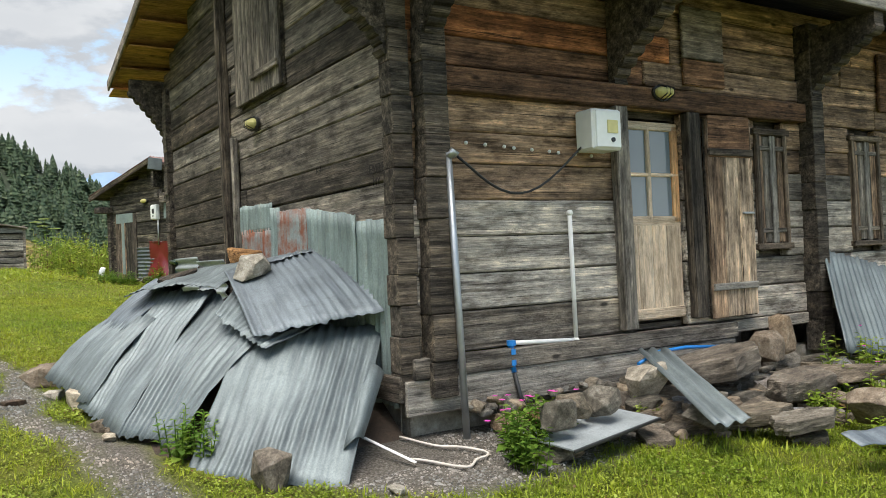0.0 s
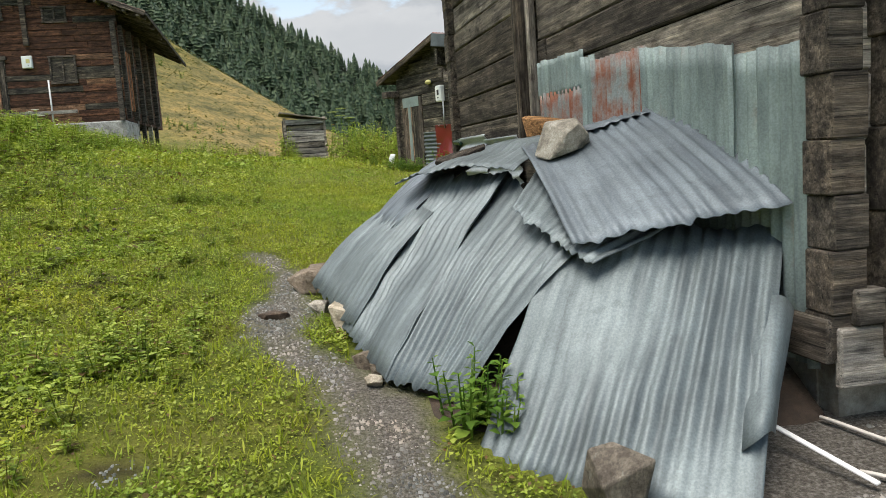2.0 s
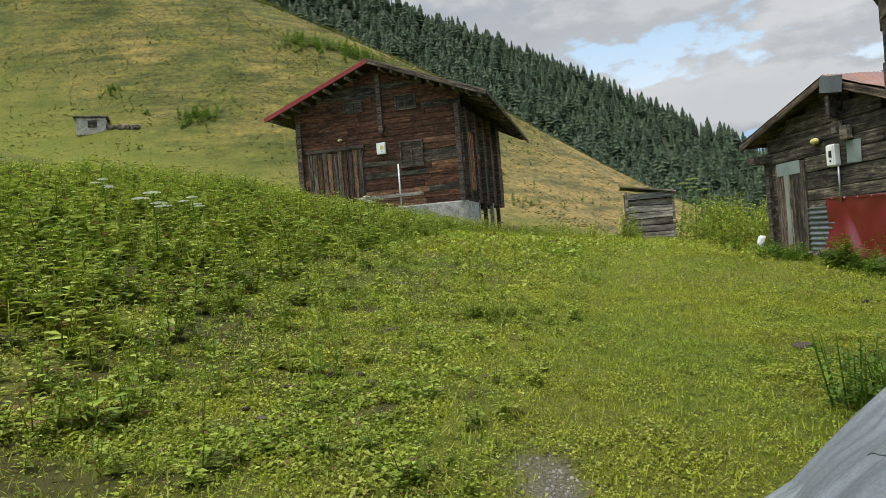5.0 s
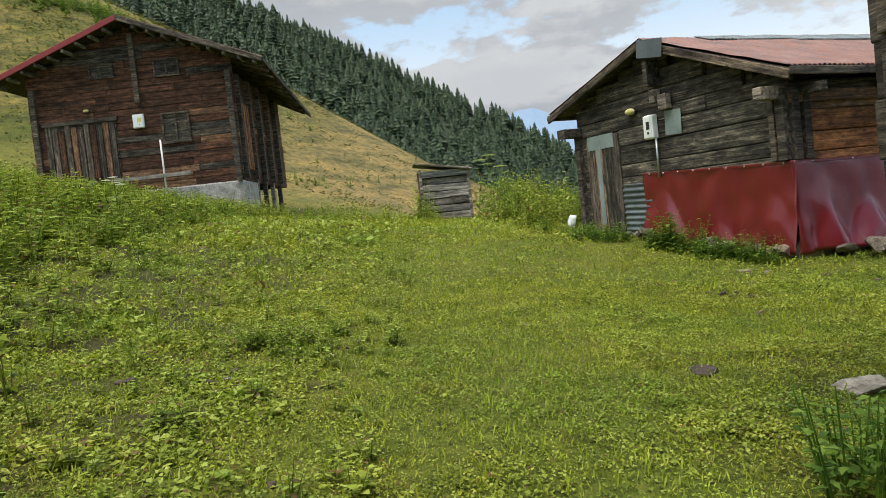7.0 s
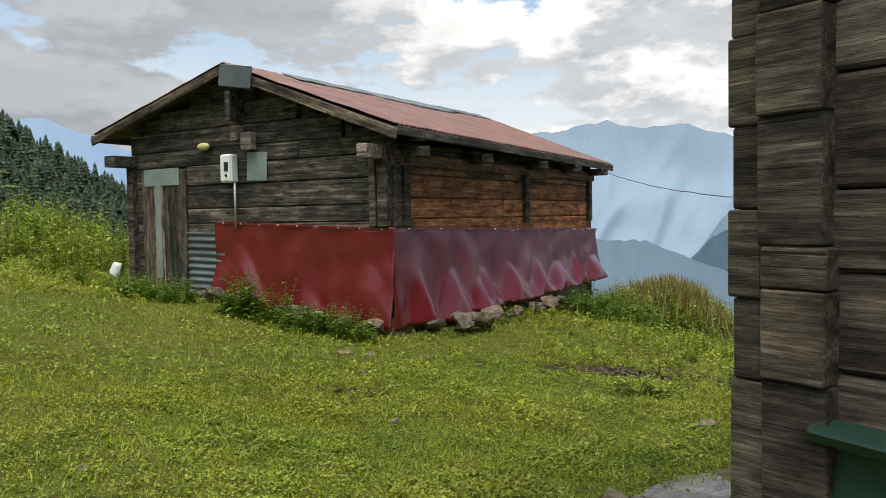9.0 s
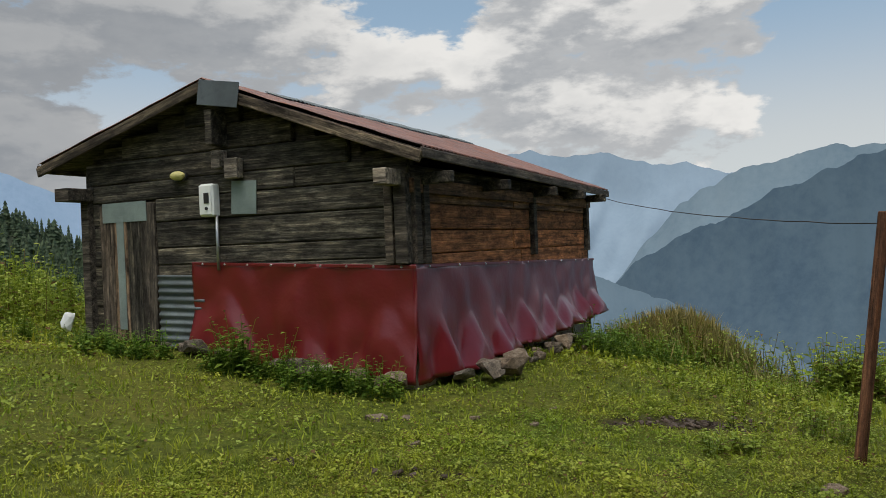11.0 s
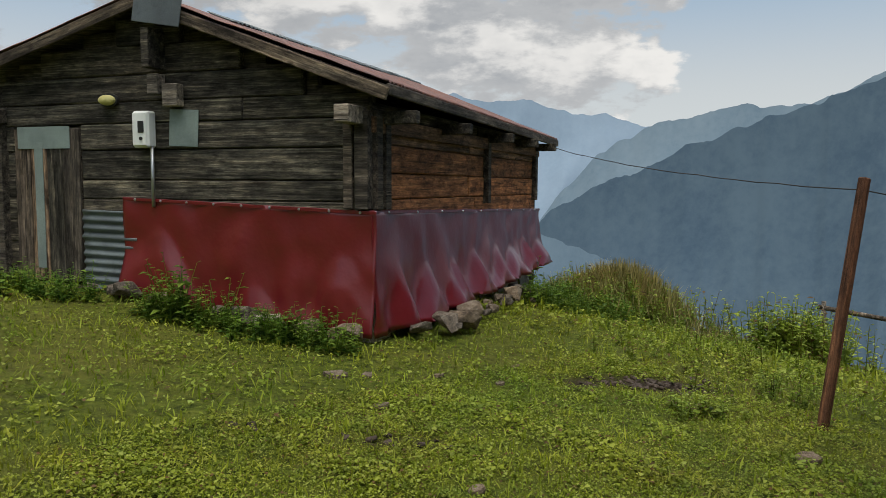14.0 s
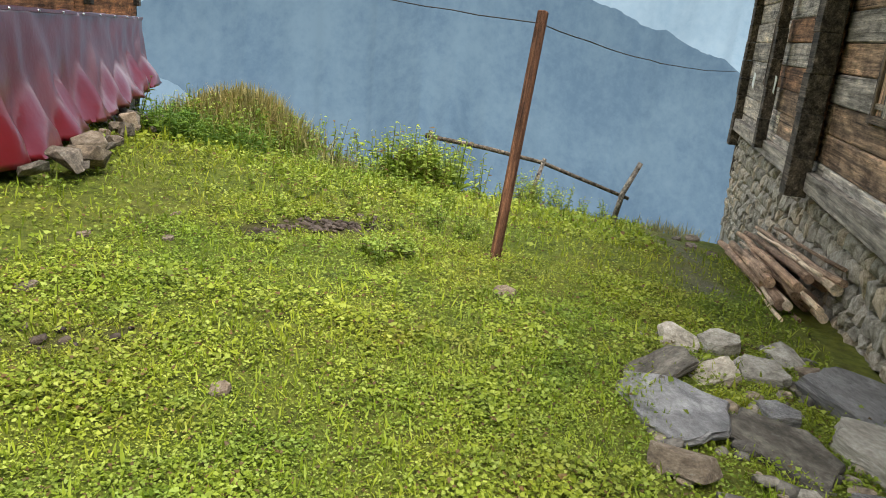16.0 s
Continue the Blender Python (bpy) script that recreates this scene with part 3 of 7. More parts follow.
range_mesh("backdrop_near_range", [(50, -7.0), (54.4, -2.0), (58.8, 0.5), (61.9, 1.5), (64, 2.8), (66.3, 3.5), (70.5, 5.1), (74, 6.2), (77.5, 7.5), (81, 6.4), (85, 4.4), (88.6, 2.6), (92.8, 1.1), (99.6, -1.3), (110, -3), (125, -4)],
           2400, -42, 1500, 1.1, (0.044, 0.070, 0.098), (0.064, 0.095, 0.122), 0.55, "forested mountainside blued by painted haze, falling to the valley")
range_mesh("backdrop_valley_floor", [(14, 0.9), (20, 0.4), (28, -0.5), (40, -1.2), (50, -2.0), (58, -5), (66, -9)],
           1900, -40, 1200, 0.8, (0.085, 0.125, 0.160), (0.105, 0.148, 0.185), 0.55, "wooded valley side in the distance, blued by painted haze")

# ---- spruce forest on the hillside ----
FOREST = [(-60, 22.0), (-35, 21.0), (-20, 18.6), (-10.5, 14.6), (-4.5, 11.4), (1.2, 8.2), (6.2, 5.4), (10.7, 2.4), (16, 0.2), (22, -2.2), (30, -6)]


def forest_point(a, k):
    """A point of the wooded slope: bearing a, and k from its foot (0) to its crest (1)."""
    r = 130 + 260 * k
    el = interp(FOREST, a) - 13.0 * (1 - k) + 1.2 * noise.noise((a * 0.11, k * 2, 1.5)) * (1 - k)
    return Vector((EYE0.x + r * math.sin(radians(a)), EYE0.y + r * math.cos(radians(a)), EYE0.z + r * math.tan(radians(el))))


bmf = bmesh.new()
fgrid = [[bmf.verts.new(forest_point(-60 + 90 * i / 90, j / 14)) for i in range(91)] for j in range(15)]
for j in range(14):
    for i in range(90):
        bmf.faces.new((fgrid[j][i], fgrid[j][i + 1], fgrid[j + 1][i + 1], fgrid[j + 1][i])).smooth = True
FLOOR_DARK = plain("forest_floor", (0.030, 0.042, 0.020), 1.0, var=0.3, scale=0.2)
tagged(mesh_ob("backdrop_forest_slope", bmf, FLOOR_DARK), "dark wooded hillside ground under spruces", "hillside", kind="structure")


def mesh_from(name, verts, faces, mat):
    me = bpy.data.meshes.new(name)
    me.vertices.add(len(verts))
    me.vertices.foreach_set("co", np.asarray(verts, np.float32).ravel())
    faces = np.asarray(faces, np.int32)
    k = faces.shape[1]
    me.loops.add(faces.size)
    me.loops.foreach_set("vertex_index", faces.ravel())
    me.polygons.add(len(faces))
    me.polygons.foreach_set("loop_start", np.arange(0, faces.size, k, dtype=np.int32))
    me.update(calc_edges=True)
    me.materials.append(mat)
    return new(name, me)


def spruce_shape(rng, tiers=7, spokes=7):
    """A unit-high spruce: tiers of drooping pointed sprays round a stem."""
    vs, fs = [], []
    for t in range(tiers):
        z0 = 0.08 + 0.86 * t / tiers
        rad = 0.20 * (1 - t / tiers) ** 0.85 + 0.02
        off = rng.uniform(0, 6.28)
        for s in range(spokes):
            a = off + 6.283 * s / spokes + rng.uniform(-0.2, 0.2)
            r = rad * rng.uniform(0.7, 1.25)
            w = 0.55 * r
            d = np.array([math.cos(a), math.sin(a), 0])
            p = np.array([-math.sin(a), math.cos(a), 0])
            b = len(vs)
            up = np.array([0, 0, 1.0])
            vs += [up * (z0 + 0.17), d * r * 0.6 + p * w + up * (z0 + 0.035), d * r + up * (z0 - 0.02 * rng.uniform(0.3, 1.5)), d * r * 0.6 - p * w + up * (z0 + 0.035)]
            fs += [(b, b + 1, b + 2, b + 3)]
    return np.array(vs), np.array(fs)


rng = np.random.default_rng(5)
SHAPES = [spruce_shape(rng) for _ in range(6)]


def plant_spruces(name, spots, label, tier_mat):
    vs, fs, base = [], [], 0
    for p, h, w in spots:
        sv, sf = SHAPES[rng.integers(len(SHAPES))]
        a = rng.uniform(0, 6.28)
        rot = np.array([[math.cos(a), -math.sin(a), 0], [math.sin(a), math.cos(a), 0], [0, 0, 1]])
        vs.append((sv * (h * w, h * w, h)) @ rot.T + np.array(p))
        fs.append(sf + base)
        base += len(sv)
    return tagged(mesh_from(name, np.concatenate(vs), np.concatenate(fs), tier_mat), label, "trees", kind="stuff")


spots = []
for _ in range(6200):
    a, k = rng.uniform(-50, 24), rng.uniform(0, 1) ** 0.8
    spots.append((forest_point(a, k) - Vector((0, 0, 0.5)), rng.uniform(5.5, 12.5) * (0.8 + 0.2 * k), rng.uniform(1.0, 1.7)))
for i in range(420):
    a = -50 + 74 * (i + rng.uniform(0, 1)) / 420
    spots.append((forest_point(a, 1.0) - Vector((0, 0, 0.5)), rng.uniform(6, 13), rng.uniform(0.8, 1.3)))
plant_spruces("spruce_forest", spots, "dense dark green spruce forest covering the hillside", NEEDLE)


# ---- timber walls ----
def log_wall(house, name, p, q, rows, mat_of, top, holes=(), thick=0.10, ends=(0.0, 0.0), label="", back_mat=None):
    """A wall of stacked squared logs from foot p to q as seen from outside; top(s) gives the roof's height along it."""
    m, length = frame_of(p, q)
    z0, z1 = rows[0], rows[-1]
    cuts = sorted({0.02, length - 0.02, *[s for h in holes for s in h[:2]], *np.linspace(0.02, length - 0.02, 9)})
    bm = bmesh.new()
    for a, b in zip(cuts, cuts[1:]):
        spans, mid = [(z0, min(z1, top((a + b) / 2)))], (a + b) / 2
        for h in holes:
            if h[0] <= mid <= h[1]:
                spans = [s for lo, hi in spans for s in ((lo, min(hi, h[2])), (max(lo, h[3]), hi)) if s[1] > s[0]]
        for lo, hi in spans:
            if hi - lo > 0.02:
                add_box(bm, (b - a, 0.10, hi - lo), Matrix.Translation(((a + b) / 2, thick + 0.06, (lo + hi) / 2)))
    wall = part(name, bm, back_mat or WOOD_DARK, house, label, house.matrix_world.inverted() @ m)
    rnd = random.Random(name)
    for i, (lo, hi) in enumerate(zip(rows, rows[1:])):
        s0, s1 = -ends[0], length + ends[1]
        xs = [s for s in np.linspace(0, length, 80) if top(s) > hi - 0.05]
        if not xs:
            continue
        if xs[0] > 0.1:
            s0 = xs[0]
        if xs[-1] < length - 0.1:
            s1 = xs[-1]
        spans = [(s0, s1)]
        for h in holes:
            if h[2] < hi - 0.04 and h[3] > lo + 0.04:
                spans = [t for a, b in spans for t in ((a, min(b, h[0])), (max(a, h[1]), b)) if t[1] - t[0] > 0.03]
        for a, b in spans:
            while b - a > 0.03:
                e = b if b - a < 4.4 else a + rnd.uniform(2.4, 3.6)
                d = rnd.uniform(-0.012, 0.012)
                mm = Matrix.Translation(((a + e) / 2, thick / 2 + d, (lo + hi) / 2)) @ pose(0, 0, 0, rnd.uniform(-1.2, 1.2), rnd.uniform(-0.12, 0.12), 0)
                box_ob("log", (e - a - 0.006, thick, hi - lo - 0.008), mat_of(i, a, e, rnd), wall, mm, bev=0.014)
                a = e
    return wall, m, length


def roof_slab(house, name, a, b, c, d, thick, mat, label=""):
    """A roof plane with corners a, b (eave) and c, d (ridge)."""
    bm = bmesh.new()
    n = (Vector(b) - Vector(a)).cross(Vector(d) - Vector(a)).normalized()
    lo = [bm.verts.new(Vector(v)) for v in (a, b, c, d)]
    hi = [bm.verts.new(Vector(v) + n * thick) for v in (a, b, c, d)]
    bm.faces.new(lo[::-1])
    bm.faces.new(hi)
    for i in range(4):
        bm.faces.new((lo[i], lo[(i + 1) % 4], hi[(i + 1) % 4], hi[i]))
    return part(name, bm, mat, house, label, house.matrix_world.inverted())


def bar_between(house, name, a, b, w, h, mat, label="", bev=0.01):
    """A squared timber from a to b."""
    a, b = Vector(a), Vector(b)
    x = (b - a).normalized()
    y = Z.cross(x).normalized() if abs(x.z) < 0.99 else Vector((0, 1, 0))
    z = x.cross(y)
    m = Matrix((x, y, z)).transposed().to_4x4()
    m.translation = (a + b) / 2
    inv = house.matrix_world.inverted() if house is not None else Matrix()
    return box_ob(name, ((b - a).length, w, h), mat, house, inv @ m, label, bev)


def corr_sheet(name, corners, pitch=0.076, amp=0.010, sag=0.0, mat=None, rag=0.012, seed=0, across=True, bend=0.0, parent=None, label="", crumple=0.012):
    """A corrugated sheet laid over four corners (foot left, foot right, head right, head left); ridges run foot to head."""
    p00, p10, p11, p01 = [Vector(c) for c in corners]
    wid = ((p10 - p00).length + (p11 - p01).length) / 2
    hei = ((p01 - p00).length + (p11 - p10).length) / 2
    if not across:
        wid, hei = hei, wid
    nu, nv = max(12, int(wid / pitch * 8)), max(6, int(hei / 0.12))
    nrm = (p10 - p00).cross(p01 - p00).normalized()
    if nrm.z < -0.05:
        nrm = -nrm
    vs = []
    for j in range(nv + 1):
        for i in range(nu + 1):
            u, v = i / nu, j / nv
            n1 = noise.noise((i * 0.11 + seed * 7, seed * 3.3, 0)) * rag
            if j == 0:
                v -= n1 / hei * 1.6
            if j == nv:
                v += n1 / hei * 1.6
            a, b = (u, v) if across else (v, u)
            p = p00.lerp(p10, a).lerp(p01.lerp(p11, a), b)
            w = amp * math.sin(2 * math.pi * u * wid / pitch)
            if crumple > 0.013:
                w *= max(0.08, min(1.3, 0.70 + 1.7 * noise.noise((u * wid * 1.6 + seed * 5, v * hei * 1.6, seed * 2.0))))
            w += crumple * noise.noise((u * wid * 2.2 + seed * 11, v * hei * 2.2, seed)) + 0.4 * crumple * noise.noise((u * wid * 7 + seed, v * hei * 7, 4))
            w += sag * (1 - (2 * a - 1) ** 2) + bend * (1 - (2 * b - 1) ** 2)
            vs.append(p + nrm * w)
    top = np.array([tuple(v) for v in vs])
    low = top - np.array(tuple(nrm)) * 0.004
    k = nu + 1
    quads = [(j * k + i, j * k + i + 1, (j + 1) * k + i + 1, (j + 1) * k + i) for j in range(nv) for i in range(nu)]
    n0 = len(vs)
    quads += [(d + n0, c + n0, b + n0, a + n0) for a, b, c, d in quads[:]]
    rim = [i for i in range(k)] + [j * k + nu for j in range(1, nv + 1)] + [nv * k + i for i in range(nu - 1, -1, -1)] + [j * k for j in range(nv - 1, 0, -1)]
    quads += [(b, a, a + n0, b + n0) for a, b in zip(rim, rim[1:] + rim[:1])]
    ob = mesh_from(name, np.concatenate([top, low]), quads, mat or TIN)
    own = [c for j in range(nv + 1) for i in range(nu + 1) for c in (wid * i / nu + seed * 3.7, hei * j / nv + seed * 1.3, seed * 0.9)]
    ob.data.attributes.new("sheet", "FLOAT_VECTOR", "POINT").data.foreach_set("vector", own * 2)
    ob.data.polygons.foreach_set("use_smooth", [True] * len(ob.data.polygons))
    if parent is not None:
        ob.parent = parent
        ob.matrix_parent_inverse = parent.matrix_world.inverted()
    if label:
        ob["label"] = label
    return ob


ROCKS = []
for i in range(14):
    rr = random.Random(100 + i)
    bm = bmesh.new()
    for _ in range(22):
        v = Vector((rr.uniform(-1, 1), rr.uniform(-1, 1), rr.uniform(-1, 1)))
        v = v * (0.5 / max(abs(v.x), abs(v.y), abs(v.z))) if rr.random() < 0.75 else v * 0.5
        v *= 1.0 if v.length < 0.66 else 0.66 / v.length
        bm.verts.new(v)
    bmesh.ops.convex_hull(bm, input=bm.verts[:])
    for v in [v for v in bm.verts if not v.link_faces]:
        bm.verts.remove(v)
    bmesh.ops.bevel(bm, geom=bm.edges[:], offset=0.014, segments=1, affect="EDGES")
    ROCKS.append(bm)


SLABS = []
for i in range(8):
    rr = random.Random(300 + i)
    bm = bmesh.new()
    n_ = rr.choice((5, 6, 6, 7))
    corners = []
    for k in range(n_):
        a, r = 2 * math.pi * (k + rr.uniform(-0.34, 0.34)) / n_, rr.uniform(0.44, 0.62)
        corners.append(Vector((r * math.cos(a), r * math.sin(a), 0)))
    ring = []
    for p, q in zip(corners, corners[1:] + corners[:1]):
        for k in range(4):
            w = p.lerp(q, k / 4)
            ring.append(w * (1 + (0.0 if k == 0 else rr.uniform(-0.07, 0.05))))
    m_ = len(ring)
    tilt_x, tilt_y = rr.uniform(-0.12, 0.12), rr.uniform(-0.12, 0.12)
    layers = []
    for z_, g_ in ((-0.5, 0.93), (-0.1, 1.0), (0.12, 0.985), (0.40, 0.975), (0.5, 0.945)):
        h_ = rr.uniform(0, 6.28)
        layers.append([bm.verts.new((w.x * g_ * (1 + 0.02 * math.sin(3 * k + h_)), w.y * g_ * (1 + 0.02 * math.cos(2.3 * k + h_)), z_ + (w.x * tilt_x + w.y * tilt_y if z_ > 0.3 else 0) + rr.uniform(-0.015, 0.015))) for k, w in enumerate(ring)])
    for u, v in zip(layers, layers[1:]):
        for k in range(m_):
            bm.faces.new((u[k], u[(k + 1) % m_], v[(k + 1) % m_], v[k]))
    bm.faces.new(layers[0][::-1])
    inner = [bm.verts.new((0.6 * v.co.x, 0.6 * v.co.y, 0.5 + 0.6 * (v.co.x * tilt_x + v.co.y * tilt_y) + rr.uniform(-0.05, 0.05))) for v in layers[-1]]
    for k in range(m_):
        bm.faces.new((layers[-1][k], layers[-1][(k + 1) % m_], inner[(k + 1) % m_], inner[k]))
    bm.faces.new(inner)
    SLABS.append(bm)
ROCK_MESH = {}


def rock(name, at, size, label="", mat=None, parent=None, seed=0, rot=(0, 0, 0), category="stone", group=""):
    mat = mat or ROCK
    flat = size[2] < 0.45 * min(size[0], size[1])
    key = (seed % 8 if flat else seed % 14, mat.name, flat)
    if key not in ROCK_MESH:
        me = bpy.data.meshes.new("stone")
        (SLABS[seed % 8] if flat else ROCKS[seed % 14]).to_mesh(me)
        me.materials.append(mat)
        ROCK_MESH[key] = me
    ob = new(name, ROCK_MESH[key])
    m = pose(*at, *rot) @ Matrix.Diagonal((*size, 1))
    if parent is not None:
        ob.parent = parent
        ob.matrix_local = m
    else:
        ob.matrix_world = m
        tagged(ob, label, category, group)
    return ob


def rocks_stuff(name, items, label, mat=None):
    """Many small stones as one mesh: items of place, size, turn, seed."""
    vs, fs, base = [], [], 0
    cache = {}
    for at, size, rot, seed in items:
        k = seed % 14
        if k not in cache:
            me = bpy.data.meshes.new("tmp")
            b = ROCKS[k].copy()
            bmesh.ops.triangulate(b, faces=b.faces[:])
            b.to_mesh(me)
            b.free()
            cache[k] = (np.array([tuple(v.co) for v in me.vertices]), np.array([tuple(p.vertices) for p in me.polygons]))
            bpy.data.meshes.remove(me)
        rv, rf = cache[k]
        m = np.array((pose(*at, *rot) @ Matrix.Diagonal((*size, 1))))
        vs.append(rv @ m[:3, :3].T + m[:3, 3])
        fs.append(rf + base)
        base += len(rv)
    return tagged(mesh_from(name, np.concatenate(vs), np.concatenate(fs), mat or STONE_MIX), label, "stones" if mat is None else "earth", kind="stuff")


STONE_MIX, smn, sml, smb = material("mixed_rubble_stone", 0.85, spec=0.3)
smg = smn.new("ShaderNodeNewGeometry")
smv = coords(smn, sml, jitter=False)
smc = ramp(smn, sml, noise_node(smn, sml, smv, 9, 9, 0.72), [(0.36, (0.055, 0.048, 0.038)), (0.5, (0.175, 0.155, 0.125)), (0.66, (0.38, 0.345, 0.29))])
smc = mix(smn, sml, 1.0, smc, ramp(smn, sml, smg.outputs["Random Per Island"], [(0, (0.55, 0.55, 0.56)), (0.5, (1, 1, 1)), (1, (1.25, 1.08, 0.88))]), "MULTIPLY")
sml.new(smc, smb.inputs["Base Color"])
bump(smn, sml, smb, noise_node(smn, sml, smv, 30, 6, 0.7), 0.8, 0.02)


# ---- large log house ----
P0, P1, P2, P3 = (0.0, 0.0), (12.0, 0.0), (12.0, 6.5), (-0.35, 6.88)
RIDGE_Y, RIDGE_Z, NEAR_EAVE, FAR_EAVE = 3.6, 5.2, (-0.9, 3.47), (7.65, 4.0)


def roof_a(y):
    if y < RIDGE_Y:
        return NEAR_EAVE[1] + (RIDGE_Z - NEAR_EAVE[1]) * (y - NEAR_EAVE[0]) / (RIDGE_Y - NEAR_EAVE[0])
    return FAR_EAVE[1] + (RIDGE_Z - FAR_EAVE[1]) * (FAR_EAVE[0] - y) / (FAR_EAVE[0] - RIDGE_Y)


house_a = thing("log_house", pose(6, 3.3, -0.3), "large weathered grey-brown log house with wide eaves", "house")
INV_A = house_a.matrix_world.inverted()


def door_rows(i, a, e, rnd):
    if i == 9 and a < 2.5:
        return WOOD_RED
    if i >= 8:
        return WOOD_WARM if rnd.random() < 0.6 else WOOD_BROWN
    if i in (5, 6):
        return WOOD_WARM
    return (WOOD_PALE if rnd.random() < 0.6 else WOOD_GREY) if i < 4 else WOOD_WARM if rnd.random() < 0.5 else WOOD_GREY


DOOR_HOLE = (2.33, 3.16, 0.38, 2.36)
rows_door = [0.33, 0.66, 0.96, 1.26, 1.56, 1.86, 2.12, 2.42, 2.66, 2.90, 3.16, 3.42, 3.68]
door_wall, MD, LD = log_wall(house_a, "front_wall", P0, P1, rows_door, door_rows, lambda s: 3.66, [DOOR_HOLE, (4.28, 4.74, 1.05, 2.30), (6.0, 6.55, 1.05, 2.32)], label="grey and brown squared log wall")
rows_gable = [0.05, 0.40, 0.72, 1.04, 1.40, 1.72, 1.98, 2.34, 2.56, 2.86, 3.16, 3.46, 3.78, 4.08, 4.38, 4.68, 4.98]
gable_wall, MG, LG = log_wall(house_a, "gable_wall", P3, P0, rows_gable, lambda i, a, e, r: WOOD_GREY if i in (7, 8, 11) or r.random() < 0.3 else WOOD_DARK, lambda s: roof_a(6.88 - s), label="dark weathered log gable wall")
rows_back = [0.62, 0.92, 1.22, 1.52, 1.82, 2.12, 2.42, 2.72, 3.0, 3.3, 3.6]
back_wall, MB, LB = log_wall(house_a, "back_wall", P2, P3, rows_back, lambda i, a, e, r: WOOD_PALE if r.random() < 0.5 else (WOOD_WARM if r.random() < 0.6 else WOOD_BROWN), lambda s: 3.9, label="brown and grey log wall above stone footing")
end_wall, ME, LE = log_wall(house_a, "end_wall", P1, P2, [-0.2, 0.4, 1.0, 1.6, 2.2, 2.8, 3.4, 4.0, 4.6], lambda i, a, e, r: WOOD_DARK, lambda s: roof_a(s), label="dark log end wall")

# roof planes, ridge along the house
XL = lambda y: -0.05 * y - 0.64
for nm, e, lab in (("near_roof", NEAR_EAVE, "old board roof plane"), ("far_roof", FAR_EAVE, "pine-boarded roof plane")):
    a, b = (XL(e[0]), e[0], e[1]), (12.7, e[0], e[1])
    c, d = (12.7, RIDGE_Y, RIDGE_Z), (XL(RIDGE_Y), RIDGE_Y, RIDGE_Z)
    if nm == "far_roof":
        a, b, c, d = b, a, d, c
    roof_slab(house_a, nm, a, b, c, d, 0.05, WOOD_DARK if nm == "near_roof" else WOOD_SOFFIT, lab)
    lift = Vector((0, 0, 0.07))
    roof_slab(house_a, nm + "_sheet", Vector(a) + lift, Vector(b) + lift, Vector(c) + lift, Vector(d) + lift, 0.02, TIN_DULL, "galvanised roof sheeting")
for y, z in (NEAR_EAVE, FAR_EAVE):
    bar_between(house_a, "barge_board", (XL(y) - 0.02, y, z + 0.02), (XL(RIDGE_Y) - 0.02, RIDGE_Y, RIDGE_Z + 0.02), 0.03, 0.16, WOOD_GREY, "pale grey barge board")
bar_between(house_a, "fascia", (-0.6, NEAR_EAVE[0] - 0.02, NEAR_EAVE[1] + 0.03), (12.7, NEAR_EAVE[0] - 0.02, NEAR_EAVE[1] + 0.03), 0.03, 0.14, WOOD_BOARD, "pale eave board")
for k in range(6):
    y = 7.45 - 0.62 * k
    bar_between(house_a, "soffit_board", (XL(y) + 0.02, y + 0.29, roof_a(y + 0.29) - 0.025), (0.0, y + 0.29, roof_a(y + 0.29) - 0.025), 0.56, 0.02, WOOD_SOFFIT, "new yellow pine board")

# corner stacks of log ends
rnd = random.Random(3)


def corner_stack(cx, cy, dx, dy, zs, mat, yaw=0.0):
    for lo, hi in zip(zs, zs[1:]):
        m = INV_A @ pose(cx + rnd.uniform(-0.010, 0.010), cy + rnd.uniform(-0.010, 0.010), (lo + hi) / 2, rnd.uniform(-0.8, 0.8), rnd.uniform(-0.8, 0.8), yaw + rnd.uniform(-1.5, 1.5))
        box_ob("log_end", (dx, dy, hi - lo - 0.003), mat, house_a, m, bev=0.007)


corner_stack(0.02, 0.03, 0.17, 0.19, [0.02, 0.22, 0.50, 0.74, 0.98, 1.26, 1.52, 1.80, 2.06, 2.36, 2.62, 2.88, 3.16, 3.46], WOOD_DARK)
corner_stack(0.27, -0.07, 0.22, 0.20, [0.02, 0.30, 0.66, 1.02, 1.40, 1.72, 2.05, 2.36, 2.62, 2.90, 3.2, 3.5], WOOD_DARK)
corner_stack(-0.31, 6.83, 0.13, 0.15, [0.10, 0.36, 0.64, 0.90, 1.34, 1.62, 1.92, 2.20, 2.50, 2.80, 3.1, 3.4, 3.7], WOOD_DARK, 90)
corner_stack(-0.34, 6.66, 0.22, 0.15, [0.10, 0.50, 0.88, 1.36, 1.66, 1.80, 2.22, 2.55, 2.86, 3.2, 3.5, 3.8], WOOD_DARK, 90)
corner_stack(5.15, -0.07, 0.20, 0.22, [-0.1, 0.25, 0.55, 0.85, 1.15, 1.45, 1.75, 2.05, 2.35, 2.65, 2.9, 3.2, 3.5], WOOD_DARK)
corner_stack(11.95, 6.52, 0.22, 0.22, [0.35, 0.62, 0.92, 1.22, 1.52, 1.82, 2.12, 2.42, 2.72, 3.0, 3.3], WOOD_DARK)
corner_stack(6.05, 6.86, 0.24, 0.22, [0.55, 0.95, 1.40, 1.80, 2.2, 2.6, 3.0, 3.4], WOOD_DARK)
